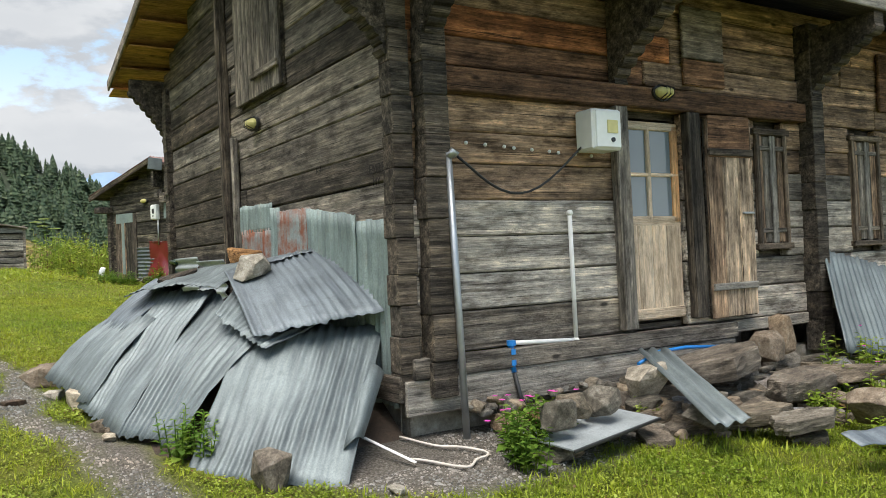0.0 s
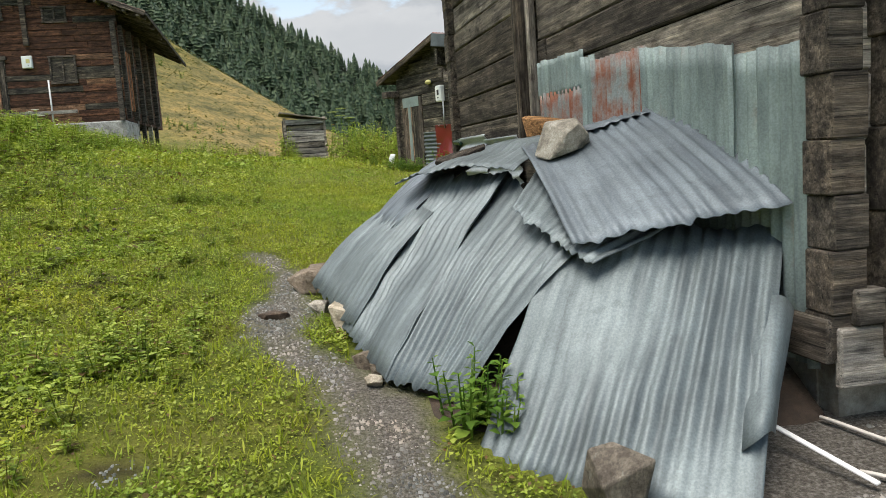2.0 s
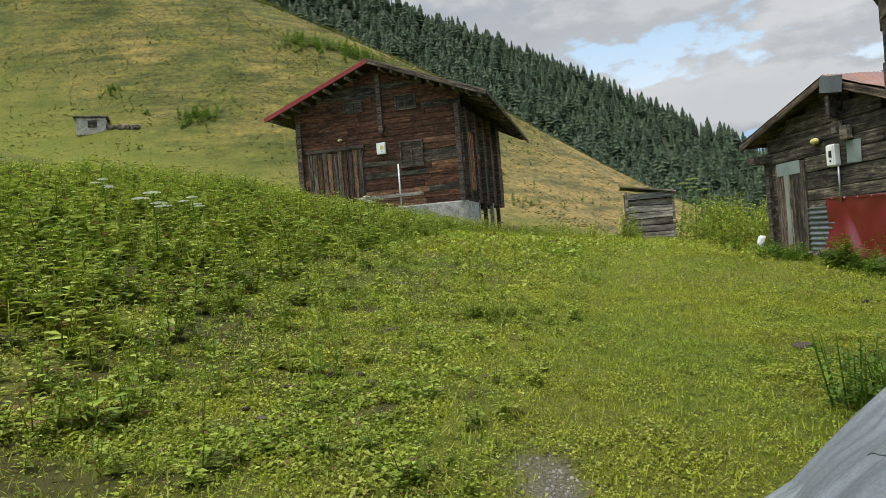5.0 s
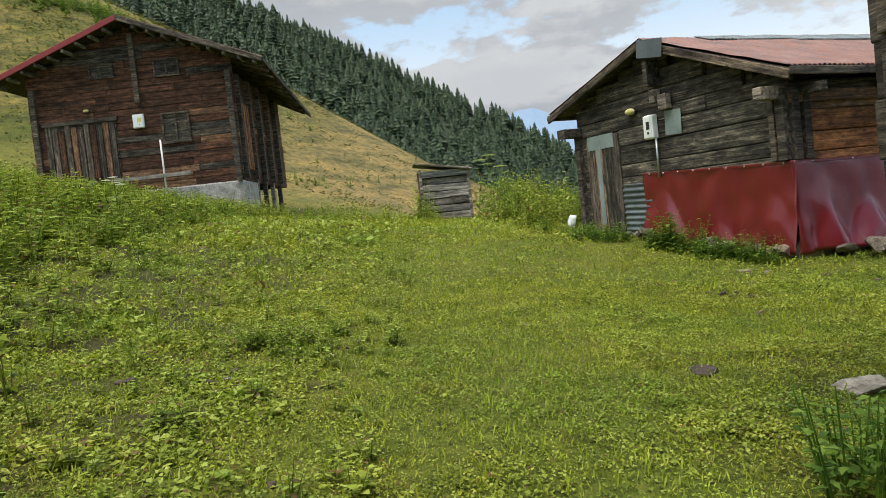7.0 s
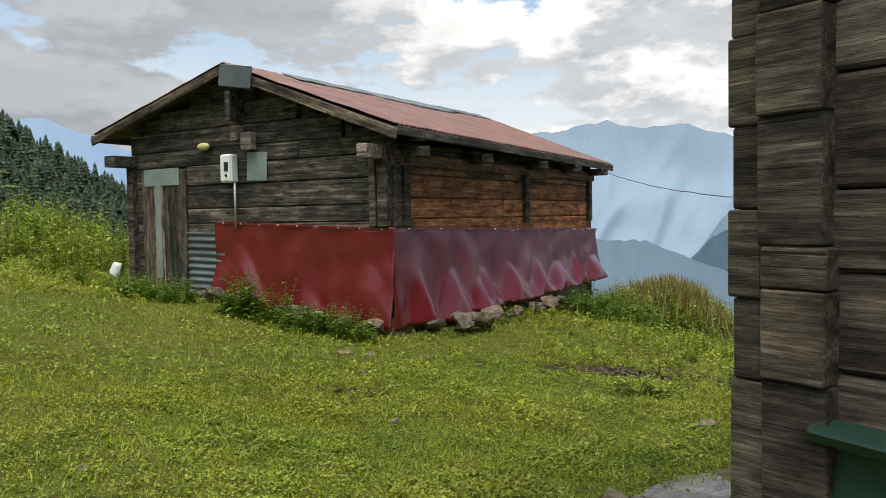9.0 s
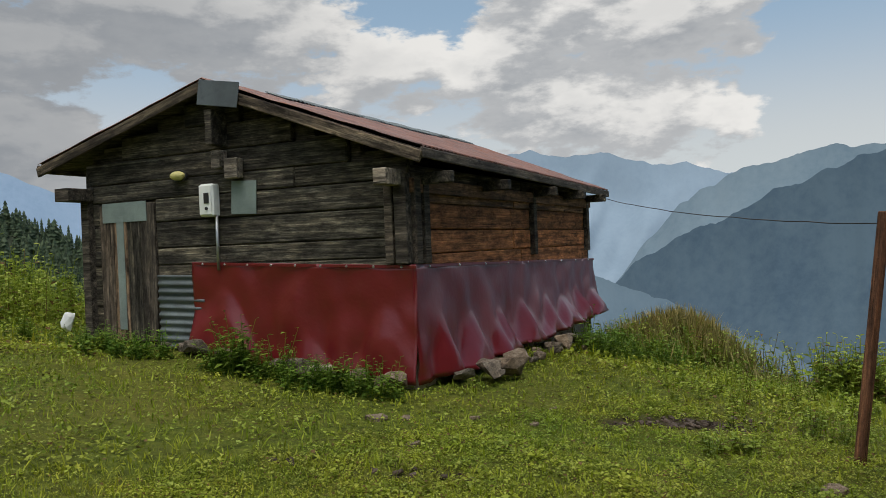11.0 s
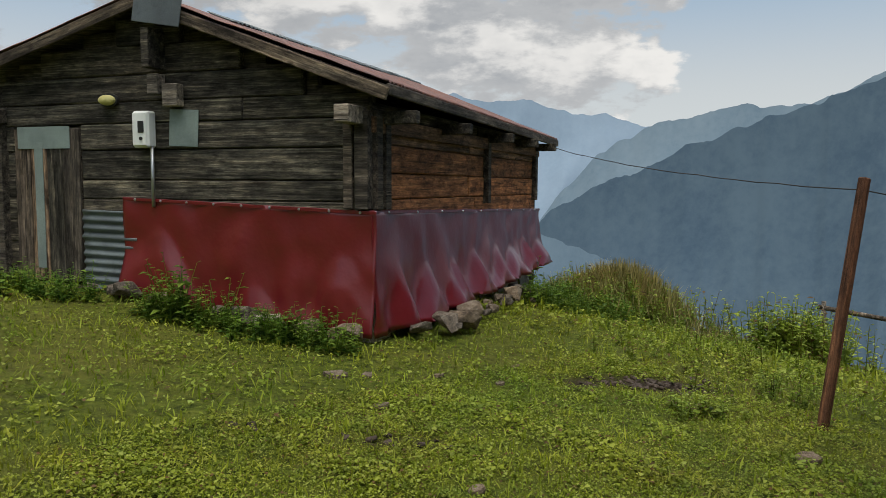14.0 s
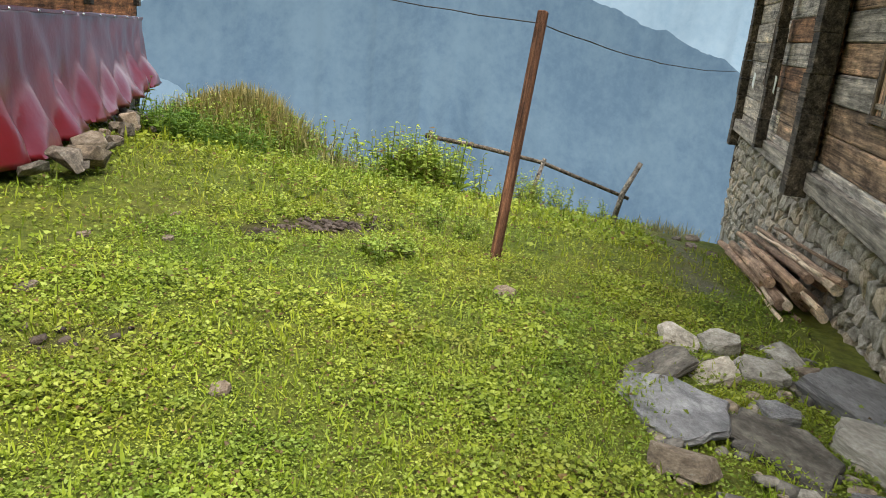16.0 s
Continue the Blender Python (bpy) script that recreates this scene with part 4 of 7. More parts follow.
corner_stack(8.80, 6.74, 0.16, 0.14, [0.70, 1.1, 1.5, 1.9, 2.3, 2.7, 3.1], WOOD_DARK)


def corbel(m, steps=5, reach=0.7, drop=0.7, width=0.16, label="carved scalloped corbel"):
    """A bracket of stepped, scalloped logs reaching out along local -y, its head at local z 0."""
    edge = [(0.0, 0.0), (-reach - 0.04, 0.0), (-reach - 0.04, -0.16 * drop)]
    n_ = steps + 2
    for k in range(n_):
        a, b = k / n_, (k + 1) / n_
        p, q = [Vector((-reach * (1 - u) ** 1.25 - 0.05, -drop * (0.16 + 0.70 * u))) for u in (a, b)]
        mid, nrm = (p + q) / 2, Vector(((q - p).y, -(q - p).x)).normalized()
        nrm = nrm if nrm.x > 0 else -nrm
        for j in range(1, 6):
            c = math.pi * j / 6
            edge.append(tuple(mid - (q - p) / 2 * math.cos(c) - nrm * 0.42 * (q - p).length * math.sin(c)))
    edge += [(-0.07, -0.88 * drop), (-0.09, -0.94 * drop), (-0.06, -drop), (0.0, -drop)]
    bm = bmesh.new()
    near, far = [[bm.verts.new((sx * width / 2, y, z)) for y, z in edge] for sx in (-1, 1)]
    bm.faces.new(near)
    bm.faces.new(far[::-1])
    for k in range(len(edge)):
        bm.faces.new((near[k], far[k], far[(k + 1) % len(edge)], near[(k + 1) % len(edge)]))
    bmesh.ops.recalc_face_normals(bm, faces=bm.faces[:])
    return part("corbel", bm, WOOD_DARK, house_a, label, INV_A @ m)


corbel(pose(-0.02, 0.06, 3.30, 0, 0, -90), reach=0.42, drop=0.62)
corbel(pose(0.27, -0.05, 3.30, 0, 0, 0), reach=0.42, drop=0.62)
corbel(pose(-0.30, 6.95, 3.98, 0, 0, -90), reach=0.50, drop=0.95)
corbel(pose(2.30, -0.02, 3.42, 0, 0, 0), reach=0.75, drop=0.85)
corbel(pose(5.15, -0.10, 3.42, 0, 0, 0), reach=0.75, drop=0.75)
# plinth boards, beams and belts
bar_between(house_a, "plinth_beam", (0.02, -0.06, 0.25), (3.75, -0.06, 0.25), 0.10, 0.16, WOOD_GREY, "grey sill beam")
bar_between(house_a, "plinth_board", (-0.05, -0.07, 0.03), (3.72, -0.07, 0.03), 0.05, 0.27, WOOD_BOARD, "pale plinth board")
bar_between(house_a, "plinth_board", (-0.07, -0.06, 0.10), (-0.10, 0.6, 0.10), 0.05, 0.20, WOOD_DARK)
bar_between(house_a, "lintel_beam", (0.4, -0.06, 2.52), (5.05, -0.06, 2.52), 0.10, 0.20, WOOD_BROWN, "dark lintel beam above the door")
bar_between(house_a, "sill_beam", (3.72, -0.03, 0.27), (5.0, -0.03, 0.27), 0.06, 0.12, WOOD_BOARD)
bar_between(house_a, "sill_beam", (-0.3, 6.88 + 0.06, 0.72), (12.1, 6.48 + 0.06, 0.72), 0.12, 0.20, WOOD_BOARD, "pale grey sill beam")
# slanting poles on the gable
bar_between(house_a, "gable_post", (-0.25, 3.84, 1.0), (-0.27, 3.98, 4.9), 0.10, 0.12, WOOD_DARK, "upright dark post")
bar_between(house_a, "gable_post", (-0.23, 3.60, 1.0), (-0.24, 3.62, 2.6), 0.07, 0.08, WOOD_GREY)
# gable shutter
sh = part("loft_shutter", (lambda b: (add_box(b, (1.36, 0.03, 1.6), Matrix.Translation((0, 0.02, 0))), b)[1])(bmesh.new()), WOOD_DARK, house_a, "grey plank loft shutter", INV_A @ MG @ pose(LG - 2.80, -0.04, 3.72))
for k in range(6):
    box_ob("plank", (1.6, 0.03, 0.215), WOOD_GREY, sh, pose(-0.56 + 0.225 * k, -0.012, 0, 0, 90, 0), bev=0.006)
box_ob("crossbar", (0.75, 0.04, 0.07), WOOD_GREY, sh, pose(0.30, -0.05, -0.58, 0, 0, 0))

# front door
door = part("door", (lambda b: (add_box(b, (0.80, 0.04, 0.92), Matrix.Translation((0, 0, -0.5))), b)[1])(bmesh.new()), WOOD_DOOR, house_a, "pale pine door with four glazed panes, shut", INV_A @ pose(2.745, 0.06, 1.38))
for sx in (-0.36, 0.36, 0.0):
    box_ob("stile", (0.95, 0.05, 0.09 if sx else 0.05), WOOD_FRAME if sx > 0 else WOOD_DOOR, door, pose(sx, -0.004, 0.44, 0, 90, 0) @ pose(0, 0, 0, 90, 0, 0) @ pose(0, 0, 0, 90, 0, 0))
for zz, hh in ((-0.02, 0.10), (0.43, 0.035), (0.90, 0.08)):
    box_ob("rail", (0.80, 0.052, hh), WOOD_DOOR, door, pose(0, -0.003, zz))
for sx in (-0.18, 0.18):
    for zz in (0.22, 0.66):
        box_ob("pane", (0.33, 0.006, 0.42), GLASS, door, pose(sx, 0.0, zz), "glass pane tinted grey-blue for the sky's reflection", bev=0.001)
for k in range(4):
    box_ob("door_plank", (0.88, 0.018, 0.185), WOOD_DOOR, door, pose(-0.29 + 0.193 * k, -0.024, -0.50, 0, 90, 0), bev=0.004)
box_ob("bottom_rail", (0.80, 0.055, 0.10), WOOD_DOOR, door, pose(0, -0.016, -0.90))
box_ob("door_latch", (0.05, 0.05, 0.10), WOOD_RED, door, pose(-0.36, -0.05, -0.10), "small orange wooden latch")
bar_between(house_a, "door_post", (2.31, -0.05, 0.36), (2.29, -0.05, 2.42), 0.10, 0.16, WOOD_GREY, "weathered grey door post")
bar_between(house_a, "door_post", (3.27, -0.05, 0.40), (3.25, -0.05, 2.42), 0.10, 0.18, WOOD_DARK, "dark door post")
# open plank shutter folded back beside the door
shut = part("door_shutter", (lambda b: (add_box(b, (0.66, 0.025, 1.98)), b)[1])(bmesh.new()), WOOD_DARK, house_a, "worn plank outer door folded open", INV_A @ pose(3.71, -0.10, 1.37, 0, 0, -2))
for k in range(3):
    box_ob("plank", (1.98 - 0.03 * k, 0.03, 0.215), WOOD_SHUTTER if k else WOOD_WARM, shut, pose(-0.22 + 0.22 * k, -0.02, -0.01 * k, 0, 90, 0))
for zz in (-0.68, 0.66):
    box_ob("crossbar", (0.64, 0.035, 0.07), WOOD_DARK if zz > 0 else WOOD_BOARD, shut, pose(0, -0.045, zz))
box_ob("iron_latch", (0.16, 0.03, 0.025), STEEL, shut, pose(0.22, -0.05, 0.05), "small metal latch")
box_ob("head_board", (0.60, 0.02, 0.42), WOOD_BROWN, shut, pose(0, -0.03, 0.82), "reddish brown board patch")


def small_window(cx, cz, w, h, m_wall, label):
    wi = part("window", (lambda b: (add_box(b, (w, 0.02, h), Matrix.Translation((0, 0.06, 0))), b)[1])(bmesh.new()), WOOD_DARK, house_a, label, INV_A @ m_wall @ pose(cx, 0, cz))
    for sx in (-w / 2, w / 2):
        box_ob("window_frame", (h + 0.10, 0.08, 0.055), WOOD_WARM_DARK, wi, pose(sx, -0.01, 0, 0, 90, 0))
    for zz in (-h / 2, h / 2):
        box_ob("window_frame", (w + 0.14, 0.09, 0.065), WOOD_WARM_DARK, wi, pose(0, -0.012, zz))
    for sx in (-w / 4, w / 4):
        for k in (-1, 1):
            box_ob("shutter_leaf", (h - 0.08 - 0.01 * k, 0.03, w / 4 - 0.012), WOOD_WARM if k * sx > 0 else WOOD_GREY, wi, pose(sx + k * w / 8, 0.0, 0, 0, 90, 0), bev=0.005)
        box_ob("shutter_bar", (h - 0.06, 0.03, 0.05), WOOD_BOARD, wi, pose(sx * 0.12 + 0.02, -0.025, 0, 0, 90, 0))
        for zz in (-0.36, 0.36):
            box_ob("shutter_rail", (w / 2 - 0.04, 0.025, 0.05), WOOD_GREY, wi, pose(sx, -0.022, zz * h), bev=0.005)
    return wi


small_window(4.51, 1.68, 0.46, 1.22, MD, "narrow shuttered window of grey boards")
small_window(6.28, 1.68, 0.52, 1.24, MD, "closed grey window shutters")
for zz in (2.83, 3.10, 3.36):
    bar_between(house_a, "hatch_board", (3.20, -0.03, zz), (3.80, -0.03, zz), 0.04, 0.26, WOOD_BROWN if zz < 3 else WOOD_GREY, "boarded hatch above the door")
bar_between(house_a, "hatch_board", (6.62, -0.03, 3.0), (7.2, -0.03, 3.0), 0.04, 0.7, WOOD_BROWN)

# back wall openings
bd = part("back_door", (lambda b: (add_box(b, (1.0, 0.04, 1.75)), b)[1])(bmesh.new()), WOOD_BROWN, house_a, "reddish plank door in the back wall", INV_A @ MB @ pose(LB - 6.95, -0.02, 1.80))
for k in range(4):
    box_ob("plank", (1.75, 0.035, 0.235), WOOD_RED if k % 2 else WOOD_BROWN, bd, pose(-0.36 + 0.24 * k, -0.03, 0, 0, 90, 0))
box_ob("hinge", (0.22, 0.02, 0.05), STEEL, bd, pose(-0.3, -0.055, 0.5))
box_ob("hinge", (0.22, 0.02, 0.05), STEEL, bd, pose(-0.3, -0.055, -0.7))
small_window(LB - 10.0, 2.0, 0.7, 0.9, MB, "grey boarded window")
small_window(LB - 4.6, 1.9, 0.6, 0.8, MB, "small grey boarded window")

# stone footing of the back wall, stone by stone
foot = part("stone_footing", (lambda b: (add_box(b, (12.2, 0.25, 2.9), Matrix.Translation((6.1, 0.22, -0.85))), b)[1])(bmesh.new()), MORTAR, house_a, "fieldstone footing in grey mortar", INV_A @ MB)
fr = random.Random(8)
z = 0.52
fn = 0
while z > -1.9:
    hgt = fr.uniform(0.14, 0.24)
    s = 0.0
    while s < 12.1:
        w = fr.uniform(0.10, 0.28)
        wx, wy = (MB @ Vector((s + w / 2, 0, 0))).xy
        if z > ground(wx, wy) - 0.05 and s < 9.5 and fn < 340:
            rock("stone", (s + w / 2, 0.09, z - hgt / 2), (w * 1.1, 0.17, hgt * 1.12), parent=foot, seed=fr.randrange(14), rot=(fr.uniform(-15, 15), fr.uniform(-25, 25), fr.uniform(-8, 8)))
            fn += 1
        s += w
    z -= hgt
# base under the gable, door wall and end wall
part("footing", (lambda b: (add_box(b, (0.18, 6.6, 0.9), Matrix.Translation((0.13, 3.5, -0.38))), add_box(b, (12.0, 0.2, 0.9), Matrix.Translation((6.05, 0.16, -0.5))), add_box(b, (0.2, 6.3, 2.6), Matrix.Translation((11.9, 3.3, -1.2))), b)[3])(bmesh.new()), ROCK, house_a, "rough stone footing", INV_A)

# ---- house with the red tarpaulin ----
F, L, R = (2.25, 13.5), (0.25, 18.05), (8.5, 16.05)
BK = (L[0] + R[0] - F[0], L[1] + R[1] - F[1])
house_d = thing("tarpaulin_hut", pose(4.4, 16.8, 0.4), "dark log hut with rusty tin roof and red tarpaulin skirt", "house")
INV_D = house_d.matrix_world.inverted()
DL = math.dist(F, L)
RIDGE_S, RIDGE_DZ = DL - 2.62, 4.05


def roof_d(s):
    """Roof height along the front, from the left foot."""
    return 3.26 + (RIDGE_DZ - 3.26) * (s + 0.62) / (RIDGE_S + 0.62) if s < RIDGE_S else 2.86 + (RIDGE_DZ - 2.86) * (DL + 0.35 - s) / (DL + 0.35 - RIDGE_S)


rows_d = [0.75, 1.05, 1.35, 1.62, 1.88, 2.10, 2.44, 2.74, 2.98, 3.28, 3.60, 3.90]
# rows above 2.98 m turn near-black to paint in the roof's shadow
fw, MF, _ = log_wall(house_d, "front_wall", L, F, rows_d, lambda i, a, e, r: WOOD_CHAR if 3 <= i <= 7 else WOOD_BLACK, lambda s: roof_d(s) - 0.05, [(0.25, 1.27, 0.9, 2.72)], label="dark log front wall, roof shade painted into the gable rows")
sw, MS, SL = log_wall(house_d, "side_wall", F, R, [0.65, 1.0, 1.4, 1.9, 2.18, 2.48, 2.74, 2.9], lambda i, a, e, r: WOOD_RED if 2 <= i <= 4 else (WOOD_BROWN if i == 5 else WOOD_BLACK), lambda s: 2.9, label="reddish brown plank side wall")
log_wall(house_d, "rear_wall", R, BK, [0.3, 0.9, 1.5, 2.1, 2.7, 3.3, 3.8], lambda i, a, e, r: WOOD_DARK, lambda s: roof_d(DL - s) - 0.05)
log_wall(house_d, "other_side_wall", BK, L, [0.5, 1.1, 1.7, 2.3, 2.9, 3.2], lambda i, a, e, r: WOOD_DARK, lambda s: 3.2)
fx, sx_ = Vector((F[0] - L[0], F[1] - L[1], 0)).normalized(), Vector((R[0] - F[0], R[1] - F[1], 0)).normalized()
Lv = Vector((L[0], L[1], 0))


def droof(s, t, z):
    """A point of the hut's roof: s along the front, t back along the side."""
    p = Lv + fx * s + sx_ * t
    return Vector((p.x, p.y, z))


T0, T1 = -0.25, SL + 0.35
for nm, s_e, z_e, slope_lab in (("left", -0.62, 3.26, ""), ("right", DL + 0.32, 2.97, "")):
    e0, e1, r1, r0 = droof(s_e, T0, z_e), droof(s_e, T1, z_e - (0.13 if nm == "right" else 0)), droof(RIDGE_S, T1, RIDGE_DZ), droof(RIDGE_S, T0, RIDGE_DZ)
    up = Vector((0, 0, 0.075))
    if nm == "left":
        roof_slab(house_d, "roof_deck", e1, e0, r0, r1, 0.03, WOOD_DARK, "old roof boarding")
        corr_sheet("roof_sheet", (e1 + up, e0 + up, r0 + up, r1 + up), 0.09, 0.012, mat=TIN_ROOF, parent=house_d, label="rusty red corrugated roof sheets", seed=1)
    else:
        roof_slab(house_d, "roof_deck", e0, e1, r1, r0, 0.03, WOOD_DARK, "old roof boarding")
        corr_sheet("roof_sheet", (e0 + up, e1 + up, r1 + up, r0 + up), 0.09, 0.012, mat=TIN_ROOF, parent=house_d, label="rusty red corrugated roof sheets", seed=2)
    bar_between(house_d, "barge_board", e0 + Vector((0, 0, -0.05)), r0 + Vector((0, 0, -0.035)), 0.04, 0.13, WOOD_BARGE, "lichened barge board")
    bar_between(house_d, "eave_board", e0 + Vector((0, 0, 0.0)), e1 + Vector((0, 0, 0.0)), 0.04, 0.11, WOOD_DARK)
up = Vector((0, 0, 0.10))
for t0, t1, q0, q1 in ((0.9, 2.9, 0.86, 0.99), (2.7, 5.0, 0.80, 0.97), (5.2, 6.8, 0.88, 0.98)):
    pe = [droof(DL + 0.32 + (RIDGE_S - DL - 0.32) * q, t, 2.97 - 0.13 * (1 - q) * t / T1 + (RIDGE_DZ - 2.97) * q) + up for q, t in ((q0, t0), (q0, t1), (q1, t1), (q1, t0))]
    corr_sheet("loose_sheet", pe, 0.09, 0.012, mat=TIN, parent=house_d, label="bare silvery tin sheet under the ridge", seed=31)
mf_d = INV_D @ MF
cap = part("ridge_flashing", (lambda b: (add_box(b, (0.62, 0.012, 0.30), None, 0.004), b)[1])(bmesh.new()), TIN_DULL, house_d, "grey tin flashing on the ridge end", mf_d @ pose(RIDGE_S + 0.30, -0.30, RIDGE_DZ - 0.16, 0, 10, 0))
# posts, beam ends
for s, w in ((0.06, 0.14), (DL - 0.05, 0.15), (DL - 0.20, 0.10)):
    box_ob("post", (w, 0.13, 2.0 if s < 1 else 0.98), WOOD_DARK, house_d, mf_d @ pose(s, -0.03, 1.78 if s < 1 else 2.30))
for s, zz, ww in ((0.04, 2.86, 0.26), (DL - 0.10, 2.74, 0.16)):
    box_ob("beam_end", (ww, 0.4, 0.17), WOOD_DARK if s < 1 else WOOD_GREY, house_d, mf_d @ pose(s, -0.22, zz), "sawn beam end")
box_ob("purlin_end", (0.10, 0.3, 0.42), WOOD_BLACK, house_d, mf_d @ pose(DL - 2.52, -0.12, 3.52))
box_ob("purlin_end", (0.20, 0.12, 0.24), WOOD_GREY, house_d, mf_d @ pose(DL - 2.30, -0.10, 3.02))
box_ob("purlin_end", (0.14, 0.14, 0.22), WOOD_GREY, house_d, mf_d @ pose(DL - 2.50, -0.12, 3.14))
ms_d = INV_D @ MS
for s in (0.10, 0.30, 3.76, 6.55):
    box_ob("post", (0.13, 0.12, 1.0), WOOD_DARK, house_d, ms_d @ pose(s, -0.02, 2.30))
for s in (0.25, 1.9, 3.76, 5.2, 6.5):
    box_ob("rafter_end", (0.10, 0.5, 0.13), WOOD_BLACK, house_d, ms_d @ pose(s, -0.18, 2.74))
bar = box_ob("rail", (SL, 0.10, 0.16), WOOD_BROWN, house_d, ms_d @ pose(SL / 2, -0.02, 2.66))
# plank door of the hut
dd = part("door", (lambda b: (add_box(b, (1.0, 0.04, 1.82)), b)[1])(bmesh.new()), WOOD_DARK, house_d, "old plank door with tin patches, shut", mf_d @ pose(0.76, 0.02, 1.80))
for k in range(4):
    box_ob("plank", (1.80, 0.035, 0.24), (WOOD_WARM_DARK, WOOD_WARM, WOOD_BLACK, WOOD_DARK)[k], dd, pose(-0.37 + 0.25 * k, -0.03, 0, 0, 90, 0))
box_ob("tin_patch", (0.80, 0.008, 0.26), TIN_GREEN, dd, pose(-0.02, -0.055, 0.80), "grey-green tin patch", bev=0.002)
box_ob("tin_strip", (0.13, 0.008, 1.5), TIN_GREEN, dd, pose(-0.10, -0.058, 0.0), "tin strip", bev=0.002)
box_ob("tin_patch", (0.38, 0.008, 0.40), TIN_GREEN, house_d, mf_d @ pose(DL - 2.22, -0.03, 2.67, 0, 3, 0), "crumpled grey tin patch", bev=0.002)
box_ob("foundation", (DL + 0.1, 0.4, 0.8), ROCK, house_d, mf_d @ pose(DL / 2, 0.22, 0.45), "rough stone footing")
box_ob("foundation", (SL, 0.4, 0.9), ROCK, house_d, ms_d @ pose(SL / 2, 0.22, 0.35), "rough stone footing")


def tarp(name, m, s0, s1, zt0, zt1, zb0, zb1, folds, seed):
    """Tarpaulin hung along a wall, with folds that open towards the foot."""
    nu, nv = 90, 22
    vs = []
    for j in range(nv + 1):
        for i in range(nu + 1):
            u, v = i / nu, j / nv
            s = s0 + (s1 - s0) * u
            zt, zb = zt0 + (zt1 - zt0) * u, zb0 + (zb1 - zb0) * u
            zt += 0.02 * noise.noise((s * 2, seed, 0))
            zb += 0.05 * noise.noise((s * 1.3, seed, 5))
            w = v ** 1.6
            out = 0.05 + 0.10 * w + folds * w * (noise.noise((s * 2.4, v * 0.8 + seed, 2)) + 0.6 * noise.noise((s * 5.5, v * 1.2, seed)))
            if folds > 0.1:
                saw = abs((s * 1.15 + 0.35 * noise.noise((s * 0.9, seed, 6.0))) % 1.0 - 0.5) * 2
                kick = v - 0.46 - 0.34 * saw - 0.10 * noise.noise((s * 5, seed, 1.3))
                out += smooth(0.1, 0.9, s - s0) * min(0.20, 0.62 * max(0.0, kick)) - 0.04 * smooth(0.0, 0.12, kick) * saw
            else:
                out += min(0.07, 0.26 * max(0.0, v - 0.74 - 0.7 * noise.noise((s * 1.4, seed, 3.3)))) - 0.06 * w
            out += 0.03 * noise.noise((s * 3, v * 3, seed + 9))
            vs.append(m @ Vector((s, -out, zt + (zb - zt) * v)))
    k = nu + 1
    top = np.array([tuple(v) for v in vs])
    q = [(j * k + i, (j + 1) * k + i, (j + 1) * k + i + 1, j * k + i + 1) for j in range(nv) for i in range(nu)]
    n0 = len(vs)
    inw = np.array(tuple((m.to_3x3() @ Vector((0, 0.004, 0)))))
    q += [(d + n0, c + n0, b + n0, a + n0) for a, b, c, d in q[:]]
    rim = [i for i in range(k)] + [j * k + nu for j in range(1, nv + 1)] + [nv * k + i for i in range(nu - 1, -1, -1)] + [j * k for j in range(nv - 1, 0, -1)]
    q += [(a, b, b + n0, a + n0) for a, b in zip(rim, rim[1:] + rim[:1])]
    ob = mesh_from(name, np.concatenate([top, top + inw]), q, TARP)
    ob.data.polygons.foreach_set("use_smooth", [True] * len(ob.data.polygons))
    return ob


tagged(tarp("red_tarpaulin", MF, DL - 3.06, DL + 0.10, 1.91, 1.79, 0.74, 0.52, 0.05, 1), "deep red plastic tarpaulin nailed along the hut front", "tarpaulin", "tarpaulins on the hut")
tagged(tarp("red_tarpaulin", MS, -0.06, SL + 0.12, 1.80, 1.64, 0.50, 0.66, 0.11, 4), "creased shiny red tarpaulin along the hut side", "tarpaulin", "tarpaulins on the hut")
for ob, m, s0, s1, z0, z1 in ((bpy.data.objects["red_tarpaulin"], MF, DL - 3.06, DL + 0.10, 1.91, 1.79), (bpy.data.objects["red_tarpaulin.001"], MS, -0.06, SL + 0.12, 1.80, 1.64)):
    bar_between(ob, "hem", m @ Vector((s0, -0.058, z0 - 0.02)), m @ Vector((s1, -0.058, z1 - 0.02)), 0.008, 0.035, TARP, "folded red hem", 0.002)
    for k in range(9):
        u = (k + 0.5) / 9
        bm = bmesh.new()
        bmesh.ops.create_cone(bm, cap_ends=True, segments=10, radius1=0.016, radius2=0.010, depth=0.012, matrix=m @ Matrix.Translation((s0 + (s1 - s0) * u, -0.068, z0 + (z1 - z0) * u - 0.022)) @ pose(0, 0, 0, 90, 0, 0))
        part("nail", bm, STEEL, ob, "nail head")
corr_sheet("tin_sheet", [MF @ Vector(v) for v in ((DL - 3.66, -0.04, 0.82), (DL - 2.9, -0.04, 0.80), (DL - 2.9, -0.04, 1.74), (DL - 3.66, -0.04, 1.76))], 0.10, 0.014, mat=TIN, across=False, parent=house_d, label="corrugated tin patch, rusty at the foot", seed=3)

# ---- brown hut on the bank ----
B0, B1, BD = (-17.65, 32.3), (-10.0, 32.3), 8.6
house_b = thing("hillside_hut", pose(-14, 36, 3.4), "dark reddish-brown log hut with low gable roof on the hillside", "house")
INV_B = house_b.matrix_world.inverted()
BAP, BPK, BEV_L, BEV_R = -13.73, 10.08, (-18.83, 8.1), (-8.53, 8.0)
REAR_DROP = 0.85


